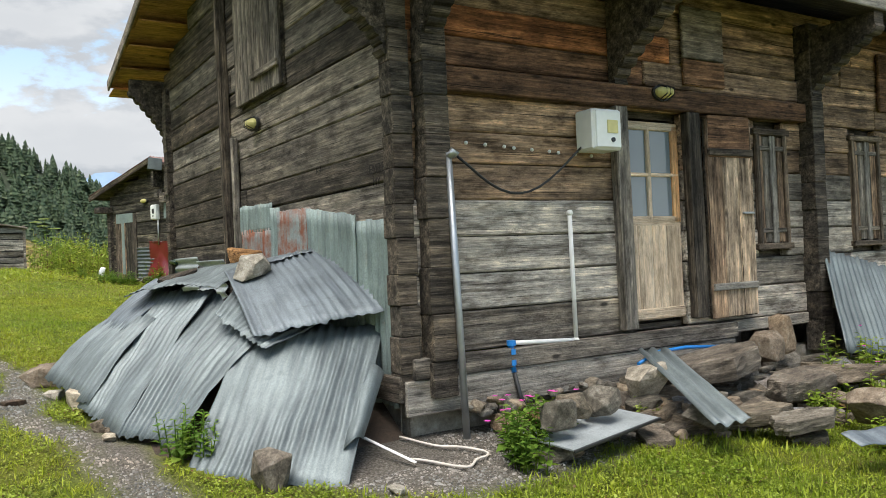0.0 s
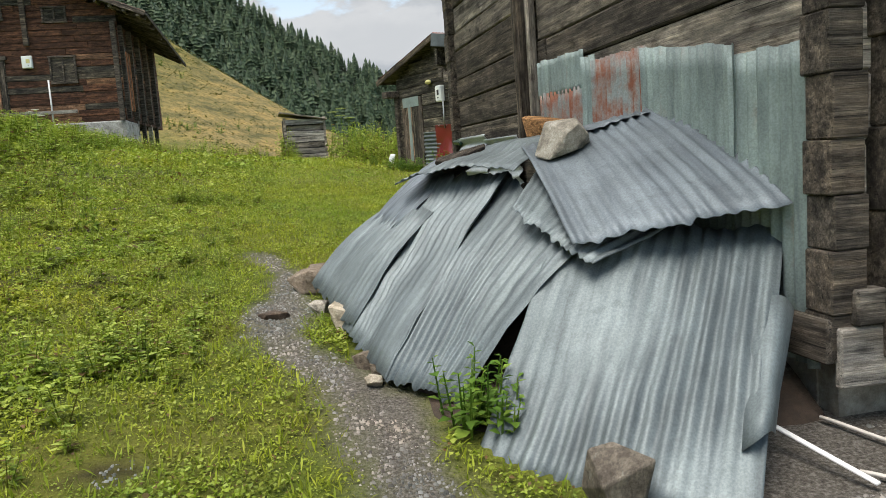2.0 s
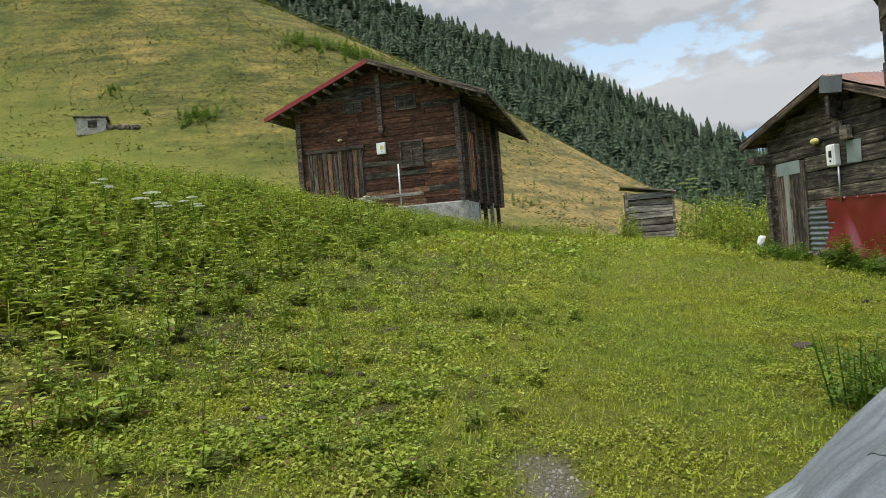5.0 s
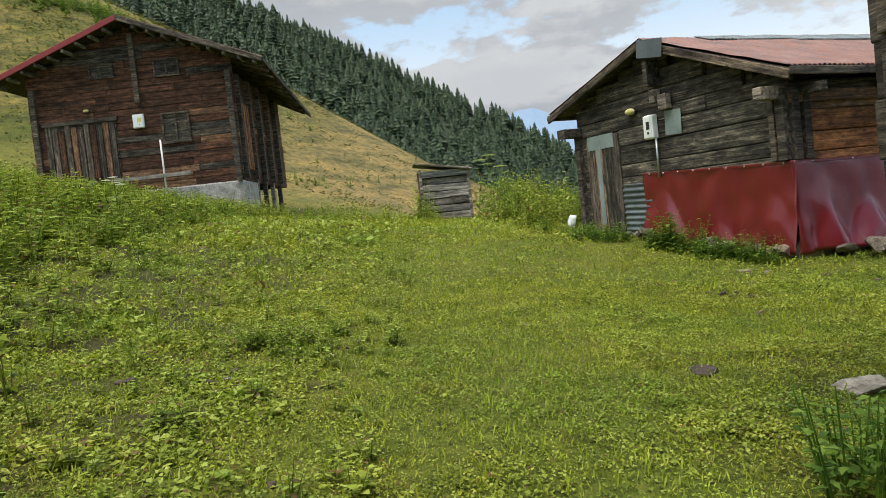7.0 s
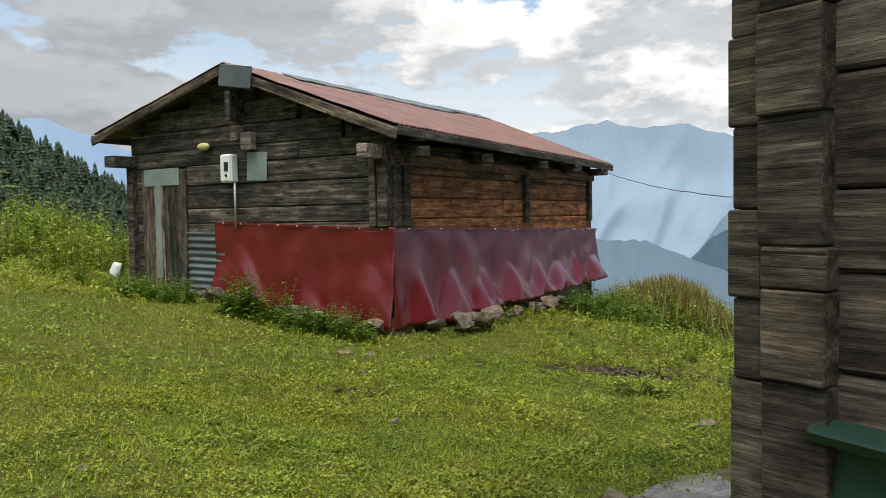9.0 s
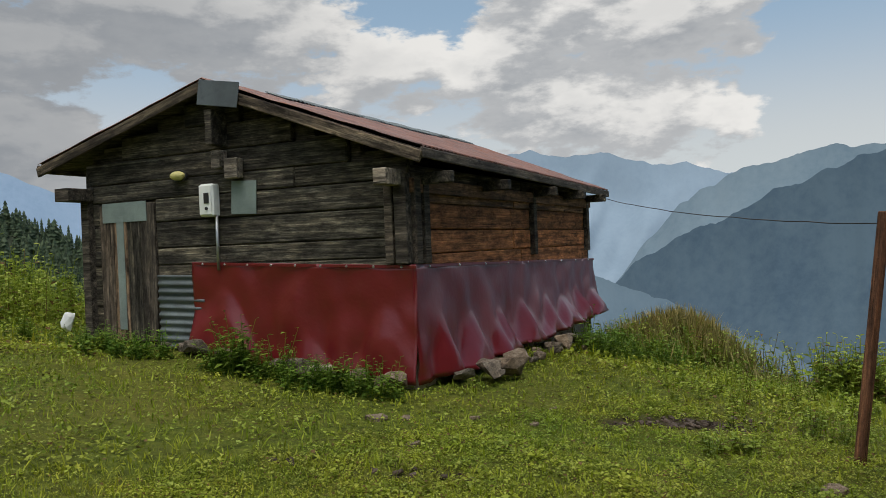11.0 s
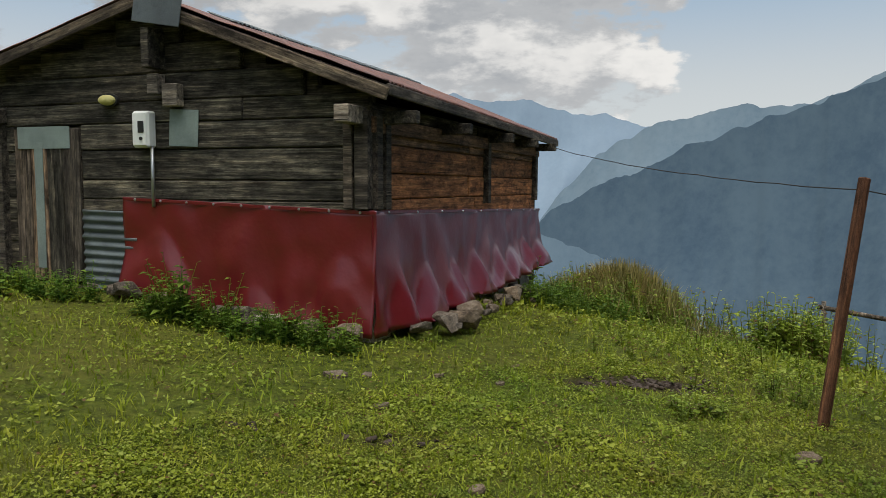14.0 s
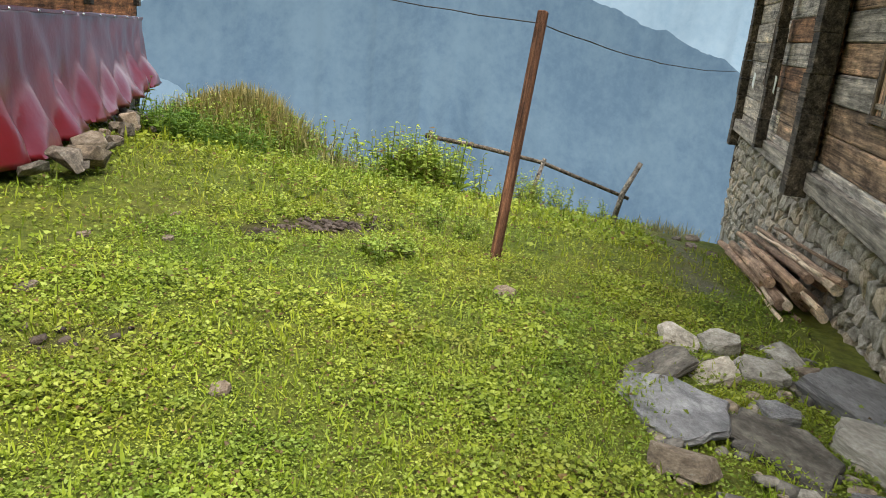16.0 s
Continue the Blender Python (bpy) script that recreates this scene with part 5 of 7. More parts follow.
def roof_b(x):
    return BEV_L[1] + (BPK - BEV_L[1]) * (x - BEV_L[0]) / (BAP - BEV_L[0]) if x < BAP else BEV_R[1] + (BPK - BEV_R[1]) * (BEV_R[0] - x) / (BEV_R[0] - BAP)


rows_b = [3.7 + 0.262 * k for k in range(25)]
mat_b = lambda i, a, e, r: WOOD_HUT if r.random() < 0.75 else (WOOD_BLACK if r.random() < 0.6 else WOOD_BROWN)
bw, MBF, LBF = log_wall(house_b, "front_wall", B0, B1, rows_b, mat_b, lambda s: roof_b(B0[0] + s) - 0.05, [(0.45, 3.1, 3.9, 6.5)], ends=(0.1, 0.12), label="reddish brown log gable front")
log_wall(house_b, "side_wall", B1, (B1[0], B1[1] + BD), [3.7 + 0.262 * k for k in range(17)], mat_b, lambda s: 8.3, ends=(0.12, 0.1), label="dark log side wall")
log_wall(house_b, "rear_wall", (B1[0], B1[1] + BD), (B0[0], B0[1] + BD), [3.7, 5, 6, 7, 8, 9, 9.8], mat_b, lambda s: roof_b(B1[0] - s) - 0.05)
log_wall(house_b, "other_side_wall", (B0[0], B0[1] + BD), B0, [3.7, 5, 6, 7, 8], mat_b, lambda s: 8.2)
for (ex, ez), nm in ((BEV_L, "left"), (BEV_R, "right")):
    y0, y1 = B0[1] - 0.8, B0[1] + BD + 0.6
    pts = [(ex, y0, ez), (ex, y1, ez - (REAR_DROP if nm == "right" else 0)), (BAP, y1, BPK), (BAP, y0, BPK)]
    if nm == "left":
        pts = [pts[1], pts[0], pts[3], pts[2]]
    roof_slab(house_b, "roof_deck", *pts, 0.05, WOOD_DARK, "dark roof boarding")
    up = Vector((0, 0, 0.08))
    roof_slab(house_b, "roof_sheet", *[Vector(p) + up for p in pts], 0.04, TIN_ROOF, "rust-red roof sheeting")
    if nm == "right":
        bar_between(house_b, "eave_board", (ex, y0, ez + 0.03), (ex, y1, ez - REAR_DROP + 0.03), 0.06, 0.16, WOOD_BLACK)
    bar_between(house_b, "barge_board", (ex, y0 - 0.02, ez), (BAP, y0 - 0.02, BPK), 0.05, 0.20, RED_DARK if nm == "left" else WOOD_DARK, "dull red barge board" if nm == "left" else "")
    for k in range(9):
        t = (k + 0.6) / 9.6
        bar_between(house_b, "purlin_end", (ex + (BAP - ex) * t, y0 + 0.05, ez + (BPK - ez) * t - 0.16), (ex + (BAP - ex) * t, y0 + 0.8, ez + (BPK - ez) * t - 0.16), 0.12, 0.12, WOOD_GREY)
    if nm == "right":
        for k in range(11):
            yy = y0 + 0.4 + 0.84 * k
            low = REAR_DROP * (yy - y0) / (y1 - y0)
            bar_between(house_b, "rafter_end", (ex - 0.05, yy, ez - low - 0.10), (B1[0], yy, ez - 0.8 * low + 0.46), 0.10, 0.14, WOOD_DARK)
bdo = part("barn_door", (lambda b: (add_box(b, (2.72, 0.05, 2.6)), b)[1])(bmesh.new()), WOOD_BLACK, house_b, "brown-grey vertical plank double door, shut", INV_B @ MBF @ pose(1.78, 0.0, 5.2))
for k in range(11):
    box_ob("plank", (2.5 - 0.12 * (k % 3), 0.05, 0.20), (WOOD_DARK, WOOD_WARM_DARK, WOOD_HUT, WOOD_DARK, WOOD_BROWN)[k % 5], bdo, pose(-1.22 + 0.244 * k, -0.05, -0.03 * (k % 3), 0, 90, 0))
box_ob("lintel", (2.9, 0.12, 0.16), WOOD_DARK, bdo, pose(0, -0.05, 1.33))
for cx, cz, w, h in ((5.42, 5.95, 1.0, 1.1), (5.31, 8.24, 0.9, 0.6), (2.83, 8.35, 0.85, 0.5)):
    wi = part("window", (lambda b: (add_box(b, (w, 0.05, h)), b)[1])(bmesh.new()), WOOD_BLACK, house_b, "small dark barred window", INV_B @ MBF @ pose(cx, -0.01, cz))
    for sx in (-w / 2, 0, w / 2):
        box_ob("window_bar", (0.08, 0.06, h), WOOD_DARK, wi, pose(sx, -0.04, 0))
    for zz in (-h / 2, h / 2):
        box_ob("window_rail", (w + 0.12, 0.07, 0.08), WOOD_DARK, wi, pose(0, -0.045, zz))
for s in (0.12, 4.1, LBF - 0.05):
    box_ob("post", (0.2, 0.2, 4.2 if s != 4.1 else 2.6), WOOD_DARK, house_b, INV_B @ MBF @ pose(s, -0.06, 5.8 if s != 4.1 else 8.3))
box_ob("footing", (5.4, 0.5, 1.5), WHITEWASH, house_b, INV_B @ MBF @ pose(LBF - 2.6, 0.2, 2.95), "rough whitewashed stone footing", bev=0.05)
box_ob("footing", (3.2, 0.5, 1.5), ROCK, house_b, INV_B @ MBF @ pose(1.4, 0.2, 3.3), bev=0.05)
box_ob("footing", (0.5, 2.4, 1.8), WHITEWASH, house_b, INV_B @ pose(B1[0] - 0.2, B1[1] + 1.2, 2.8), bev=0.05)
for k in range(4):
    box_ob("stilt", (0.18, 0.18, 2.4), WOOD_DARK if k % 2 else WOOD_BOARD, house_b, INV_B @ pose(B1[0] - 0.05, B1[1] + 2.6 + 1.5 * k, 2.9))
for k in range(5):
    box_ob("side_post", (0.22, 0.20, 4.0), WOOD_DARK, house_b, INV_B @ pose(B1[0] + 0.10, B1[1] + 0.5 + 1.6 * k, 5.8))
box_ob("side_window", (0.06, 0.9, 1.4), WOOD_RED, house_b, INV_B @ pose(B1[0] + 0.03, B1[1] + 2.2, 6.0), "reddish boarded window")
for k in range(5):
    box_ob("side_board", (2.6, 0.06, 0.26), WOOD_BROWN if k % 2 else WOOD_RED, house_b, INV_B @ pose(B1[0] + 0.06, B1[1] + 1.3 + 0.33 * k, 5.5, 0, 90, 90))

# ---- outhouse ----
shed = thing("outhouse", pose(-2.45, 28.2, 1.2, 0, 0, 4), "small grey weathered plank outhouse leaning", "shed")
for k in range(8):
    box_ob("plank", (1.55, 0.035, 0.20), WOOD_BOARD if k % 3 else WOOD_GREY, shed, pose(0.08, -0.70 + 0.01 * (k % 2), 0.10 + 0.225 * k, 0, 2.2 * ((k * 7) % 3 - 1) * 0.6, 0) if k != 6 else pose(0.08, -0.55, 1.45))
for k in range(8):
    box_ob("plank", (1.4, 0.035, 0.21), WOOD_DARK, shed, pose(-0.72, 0.0, 0.12 + 0.225 * k, 0, 0, 90))
    box_ob("plank", (1.4, 0.035, 0.21), WOOD_DARK, shed, pose(0.84, 0.0, 0.12 + 0.225 * k, 0, 0, 90))
for sx in (-0.70, 0.84):
    for sy in (-0.68, 0.68):
        box_ob("post", (0.09, 0.09, 2.0), WOOD_GREY, shed, pose(sx, sy, 0.85))
box_ob("backing", (1.5, 0.03, 1.8), BLACK, shed, pose(0.06, 0.66, 0.9))
box_ob("roof", (1.85, 1.7, 0.05), WOOD_GREY, shed, pose(0.04, 0, 1.90, 0, 10, 0), "sloping plank roof")

for u_, z_ in ((10.85, 1.54), (9.05, 1.57)):
    box_ob("paper_scrap", (0.20, 0.006, 0.22), PLASTIC_WHITE, house_a, INV_A @ MB @ pose(LB - u_, -0.12, z_, 0, 12, 0), "small white paper scrap nailed up", bev=0.001)


# ---- heap under corrugated sheets beside the gable ----
# unseen dark mound added so nothing shows through between the sheets
bm = bmesh.new()
hg = {}
for j in range(15):
    for i in range(13):
        x, y = -1.85 + 1.85 * i / 12, 0.0 + 3.9 * j / 14
        e = max(0.0, min(1.0, (x + 1.85) / 1.3)) * max(0.0, min(1.0, (y + 0.0) / 1.7)) * max(0.0, min(1.0, (3.9 - y) / 0.9))
        hg[i, j] = bm.verts.new((x, y, ground(x, y) - 0.04 + 0.98 * e + 0.04 * noise.noise((x * 3, y * 3, 1))))
for j in range(14):
    for i in range(12):
        bm.faces.new((hg[i, j], hg[i + 1, j], hg[i + 1, j + 1], hg[i, j + 1]))
tagged(mesh_ob("soil_mound", bm, MUD), "unseen dark filler mound under the tin sheets", "heap")
SHEETS = [
    ("light galvanised corrugated sheet leaning over the heap front", ((-1.66, 0.16, -0.33), (-0.83, -0.70, -0.37), (0.02, 0.40, 0.56), (-1.00, 0.86, 0.58)), TIN, 0.03, 0.0, 1),
    ("long galvanised corrugated sheet bent over the heap", ((-1.96, 0.98, -0.14), (-1.62, 0.62, -0.20), (-0.98, 0.66, 0.50), (-0.95, 1.95, 0.92)), TIN, 0.03, 0.05, 2),
    ("weathered corrugated sheet along the heap side", ((-2.12, 2.02, -0.04), (-1.94, 0.97, -0.12), (-1.00, 1.70, 0.90), (-1.36, 2.62, 0.88)), TIN, 0.01, 0.03, 3),
    ("crumpled short tin sheet at the heap foot", ((-2.30, 3.08, 0.12), (-2.06, 1.80, 0.0), (-1.46, 2.05, 0.68), (-1.74, 3.16, 0.62)), TIN, 0.02, 0.04, 4),
    ("narrow tin sheet under the cap of the heap", ((-1.84, 3.14, 0.52), (-1.66, 2.34, 0.58), (-1.10, 2.40, 0.93), (-1.20, 3.36, 1.02)), TIN_DULL, 0.02, 0.03, 5),
    ("bare tin sheet under the upper sheet", ((-1.16, 1.10, 0.72), (-0.96, 0.46, 0.46), (-0.42, 0.60, 0.62), (-0.72, 1.9, 0.96)), TIN, 0.0, 0.0, 6),
    ("dark dented corrugated sheet on top of the heap", ((-1.01, 0.56, 0.56), (-0.06, 0.20, 0.70), (0.0, 1.54, 1.26), (-0.84, 1.98, 1.06)), TIN_DULL, 0.0, 0.05, 7),
    ("pale curled corrugated sheet over the heap ridge", ((-1.62, 2.62, 0.86), (-1.04, 1.46, 0.93), (-0.22, 2.50, 1.15), (-0.92, 3.40, 1.03)), TIN, 0.05, 0.02, 8),
    ("grey tin strip on the heap ridge", ((-0.60, 1.66, 1.09), (-0.06, 1.46, 1.22), (-0.06, 2.2, 1.17), (-0.30, 2.75, 1.15)), TIN_DULL, 0.02, 0.02, 9),
]
for lab, cs, mt, sag, bend, sd_ in SHEETS:
    if sd_ == 7:
        ob = corr_sheet("corrugated_sheet", cs, 0.070, 0.010, sag, mt, 0.03, sd_, bend=bend, crumple=0.018)
    else:
        ob = corr_sheet("corrugated_sheet", cs, 0.078, {5: 0.003, 8: 0.007, 9: 0.005}.get(sd_, 0.010), sag, mt, 0.03, sd_, bend=bend, crumple=0.034)
    tagged(ob, lab, "metal sheet", "sheets on the heap")
crumple_ = corr_sheet("torn_sheet", ((-0.72, -0.42, -0.16), (-0.55, -0.38, -0.12), (-0.14, 0.10, 0.22), (-0.34, 0.10, 0.26)), 0.3, 0.02, 0.05, TIN, 0.04, 12, crumple=0.06)
tagged(crumple_, "torn crumpled scrap of tin hanging off the sheet", "metal sheet")


# tin sheets nailed upright to the gable
def gable_pt(u, z, out=0.035):
    return MG @ Vector((LG - u, -out, z))


for u0, u1, za, zb, mt, sd_, lab in ((0.72, 0.05, -0.05, 1.42, TIN_GREEN, 21, "pale green corrugated sheet nailed upright"), (1.66, 0.66, 0.5, 1.60, TIN_GREEN, 22, "faded green corrugated sheet nailed upright"),
                                     (2.42, 1.62, 0.7, 1.63, TIN_RUST, 23, "rusty corrugated sheet nailed upright"), (2.60, 2.36, 0.8, 1.68, TIN_GREEN, 24, "narrow green tin strip"), (3.53, 2.58, 1.47, 1.76, TIN_GREEN, 25, "greenish tin offcut"), (3.50, 2.58, 0.9, 1.49, TIN_RUST, 26, "rust-brown tin offcut")):
    corr_sheet("gable_sheet", [gable_pt(u0, za), gable_pt(u1, za), gable_pt(u1, zb - (0.11 if u0 == 1.66 else 0.0)), gable_pt(u0, zb + 0.02)], 0.082, 0.016, mat=mt, seed=sd_, parent=house_a, label=lab)
for u0, u1, za, zb in ((6.34, 5.2, 0.30, 1.26), (5.25, 4.1, 0.25, 1.2)):
    corr_sheet("gable_sheet", [gable_pt(u0, za, 0.06), gable_pt(u1, za, 0.06), gable_pt(u1, zb, 0.06), gable_pt(u0, zb, 0.06)], 0.13, 0.022, mat=TIN_PALE, seed=int(u0 * 10), across=False, parent=house_a, label="corrugated sheet with level ridges")
for k in range(4):
    box_ob("green_flashing", (0.30, 0.09, 0.05), GREEN_PAINT, house_a, INV_A @ MG @ pose(LG - 6.46, -0.05, 1.22 - 0.30 * k, 25, 3, 0), "dark green folded metal strip")
    box_ob("green_panel", (0.30, 0.02, 0.26), GREEN_PAINT, house_a, INV_A @ MG @ pose(LG - 6.44, -0.02, 1.06 - 0.30 * k, -8, 0, 0))

# carved letters on the gable
INK = plain("carved_dark_letter", (0.015, 0.012, 0.01), 0.9)
for txt, u, zz, sz in (("EMRE", 0.42, 1.80, 0.11), ("MY", 0.36, 1.70, 0.09), ("I- -I", 1.45, 1.93, 0.08)):
    cu = bpy.data.curves.new("carving", "FONT")
    cu.body, cu.size, cu.extrude = txt, sz, 0.001
    cu.materials.append(INK)
    to = new("carving", cu)
    to.parent = house_a
    to.matrix_local = INV_A @ MG @ pose(LG - u, -0.022, zz, 90, 0, 0)

# ---- things on and by the heap ----
STONE_TAN = rock_mat("tan_fieldstone", (0.095, 0.070, 0.047), (0.23, 0.175, 0.122), (0.40, 0.33, 0.25))
WOOD_BLOCK = wood("cut_firewood", (0.14, 0.07, 0.03), (0.32, 0.18, 0.08), (0.46, 0.28, 0.13), 0.2)
ob = rock("firewood_block", (-0.36, 2.95, 1.20), (0.40, 0.30, 0.22), "chunk of orange split firewood on the sheets", WOOD_BLOCK, seed=3, rot=(5, 0, 20), category="wood")
rock("stone", (-0.70, 1.52, 1.07), (0.36, 0.29, 0.24), "pale grey block of stone weighing down sheets", ROCK, seed=5, rot=(8, -12, 30))
rock("wood_slab", (-1.14, 2.55, 1.02), (0.42, 0.20, 0.13), "dark flat piece of wood on the sheets", WOOD_DARK, seed=8, rot=(0, -15, 35), category="wood")
rock("stone", (-1.24, -0.44, -0.24), (0.30, 0.24, 0.34), "dark mossy boulder against the tin sheet", ROCK_DARK, seed=9, rot=(10, 15, 40))
rock("stone", (-2.04, 2.20, 0.0), (0.36, 0.30, 0.26), "grey stone at the foot of the heap", ROCK, seed=2, rot=(0, 10, 70))
for x, y, s, sd_, mt in ((-1.98, 1.36, 0.16, 1, STONE_TAN), (-1.90, 1.20, 0.15, 4, STONE_TAN), (-1.95, 1.50, 0.13, 7, STONE_TAN), (-2.32, 3.40, 0.32, 9, STONE_TAN), (-2.22, 3.75, 0.26, 10, STONE_TAN), (-2.25, 2.7, 0.15, 11, ROCK), (-2.0, 1.0, 0.10, 12, ROCK), (-0.60, -0.95, 0.10, 13, ROCK)):
    rock("stone", (x, y, ground(x, y) + 0.25 * s), (s * 1.3, s, s * 0.7), "small brown stone beside the heap", mt, seed=sd_, rot=(0, 0, sd_ * 37), group="stones by the heap")
# rope and lath on the bare earth
bm = bmesh.new()
pts = []
for k in range(26):
    a = k / 25
    x, y = -0.22 + 0.50 * a, -0.42 - 0.38 * math.sin(a * 2.6) + 0.05 * math.sin(a * 11)
    pts.append((x, y, ground(x, y) + 0.025))
for k in range(14):
    a = k / 13
    x, y = 0.28 - 0.34 * a, -0.62 + 0.62 * a + 0.04 * math.sin(a * 8)
    pts.append((x, y, ground(x, y) + 0.03))
tube(bm, pts, 0.010, 6)
tagged(mesh_ob("rope", bm, ROPE), "loop of pale dirty rope lying on earth", "rope")
ob = box_ob("lath", (0.50, 0.028, 0.012), PVC, None, pose(-0.33, -0.32, ground(-0.33, -0.32) + 0.08, 0, -14, 112))
tagged(ob, "white splintered lath on the bare earth", "lath")

# ---- pipes, meter and lamps on the front wall ----
ob = thing("conduit_pole", pose(0.39, -0.22, -0.35), "grey zinc-plated conduit standing against the log corner", "pipe")
bm = bmesh.new()
tube(bm, [(0, 0, 0), (-0.015, 0.02, 1.1), (-0.03, 0.05, 2.26)], 0.028, 10)
part("pipe", bm, STEEL, ob)
bm = bmesh.new()
tube(bm, [(-0.03, 0.05, 2.22), (0.0, 0.03, 2.27), (0.03, 0.03, 2.24)], 0.034, 10)
part("elbow", bm, STEEL, ob)
bm = bmesh.new()
cab = [(0.50, -0.08, 1.90)] + [(0.5 + 1.4 * k / 14, -0.09, 1.90 + 0.20 * (k / 14) ** 2 - 0.42 * math.sin(math.pi * k / 14) ** 1.1 * (1 - 0.45 * k / 14)) for k in range(1, 15)]
tube(bm, cab, 0.011, 6)
tagged(mesh_ob("power_cable", bm, BLACK), "black power cable sagging along the log wall", "cable")
wp = thing("water_pipe", pose(1.64, -0.07, 0.3), "white pvc water pipe with blue tap on the wall", "pipe")
bm = bmesh.new()
tube(bm, [(0, 0, 1.14), (0.005, 0, 0.6), (0.01, 0, 0.04)], 0.02, 10)
part("riser", bm, PVC, wp)
bm = bmesh.new()
tube(bm, [(0.01, 0, 0.03), (-0.35, 0, 0.05), (-0.70, -0.01, 0.07)], 0.02, 10)
part("branch", bm, PVC, wp)
for p in ((0.0, 0, 1.14), (0.01, 0, 0.03)):
    bm = bmesh.new()
    bmesh.ops.create_uvsphere(bm, u_segments=10, v_segments=8, radius=0.03, matrix=Matrix.Translation(p))
    part("elbow", bm, PVC, wp)
bm = bmesh.new()
tube(bm, [(-0.69, -0.01, 0.09), (-0.70, -0.01, 0.0), (-0.69, -0.02, -0.17)], 0.026, 10)
for zz in (0.07, 0.0, -0.09):
    bmesh.ops.create_cone(bm, cap_ends=True, segments=12, radius1=0.038, radius2=0.038, depth=0.045, matrix=Matrix.Translation((-0.695, -0.012, zz)))
part("tap", bm, PLASTIC_BLUE, wp, "blue plastic valve")
bm = bmesh.new()
tube(bm, [(-0.69, -0.02, -0.16), (-0.66, -0.06, -0.36), (-0.60, -0.16, -0.62)], 0.020, 8)
part("hose", bm, BLACK, wp, "black rubber hose")


def meter_box(m, sx, sy, sz, label):
    ob = thing("electricity_meter", m, label, "meter box")
    bm = bmesh.new()
    add_box(bm, (sx, sy, sz), None, 0.02)
    part("housing", bm, PLASTIC_WHITE, ob)
    bm = bmesh.new()
    add_box(bm, (sx * 0.86, 0.02, sz * 0.9), Matrix.Translation((0, -sy / 2 - 0.006, 0)), 0.008)
    part("cover", bm, PLASTIC_WHITE, ob)
    bm = bmesh.new()
    add_box(bm, (sx * 0.36, 0.012, sz * 0.32), Matrix.Translation((sx * 0.12, -sy / 2 - 0.02, sz * 0.06)), 0.004)
    part("window", bm, YELLOW if sx > 0.3 else BLACK, ob, "small inspection window")
    bm = bmesh.new()
    bmesh.ops.create_cone(bm, cap_ends=True, segments=12, radius1=0.02, radius2=0.02, depth=0.02, matrix=Matrix.Translation((sx * 0.12, -sy / 2 - 0.02, -sz * 0.26)) @ pose(0, 0, 0, 90, 0, 0))
    part("knob", bm, BLACK, ob)
    return ob


meter_box(pose(1.955, -0.14, 2.16), 0.34, 0.24, 0.36, "white plastic electricity meter box on log wall")
meter_box(MF @ pose(DL - 2.71, -0.08, 2.66), 0.22, 0.14, 0.40, "white electricity meter on the hut front")
meter_box(MBF @ pose(4.05, -0.10, 6.32), 0.42, 0.12, 0.52, "small white meter box on brown hut")


def bulkhead(m, label, caged=True):
    ob = thing("bulkhead_lamp", m, label, "lamp")
    bm = bmesh.new()
    bmesh.ops.create_uvsphere(bm, u_segments=14, v_segments=8, radius=1.0, matrix=Matrix.Diagonal((0.11, 0.075, 0.06, 1)))
    part("glass", bm, YELLOW, ob, "yellowed glass")
    bm = bmesh.new()
    bmesh.ops.create_cone(bm, cap_ends=True, segments=16, radius1=1, radius2=1, depth=0.03, matrix=Matrix.Translation((0, 0.03, 0)) @ pose(0, 0, 0, 90, 0, 0) @ Matrix.Diagonal((0.13, 0.08, 1, 1)))
    part("base", bm, BLACK, ob)
    if caged:
        for sx in (-0.05, 0.0, 0.05):
            bm = bmesh.new()
            tube(bm, [(sx, 0.02, -0.075), (sx, -0.08, -0.03), (sx, -0.08, 0.03), (sx, 0.02, 0.075)], 0.006, 6)
            part("guard_bar", bm, BLACK, ob)
    return ob


bulkhead(pose(2.80, -0.15, 2.57), "caged yellow bulkhead lamp above the door")
bulkhead(MG @ pose(LG - 2.99, -0.06, 2.66), "caged yellow bulkhead lamp on the gable")
bulkhead(MF @ pose(DL - 3.22, -0.08, 3.00), "yellow bulkhead lamp on the hut front", False)
bulkhead(MBF @ pose(2.1, -0.08, 6.92), "pale bulkhead lamp on the brown hut", False)
ob = thing("meter_conduit", MF @ pose(DL - 2.62, -0.07, 1.9), "thin grey conduit under the meter", "pipe")
bm = bmesh.new()
tube(bm, [(0, 0, -0.1), (0, 0, 0.58)], 0.02, 8)
part("pipe", bm, STEEL, ob)
ob = thing("water_standpipe", MBF @ pose(4.88, -0.4, 3.3), "thin pale upright pipe before the brown hut", "pipe")
bm = bmesh.new()
tube(bm, [(0, 0, 0), (0, 0, 2.2)], 0.035, 8)
part("pipe", bm, PVC, ob)
ob = box_ob("plank", (3.0, 0.08, 0.14), WOOD_BOARD, None, MBF @ pose(4.4, -0.45, 4.15, 0, 0, 0))
tagged(ob, "pale plank leaning along the hut footing", "plank")

# ---- rubble in front of the door wall ----
rb = random.Random(21)


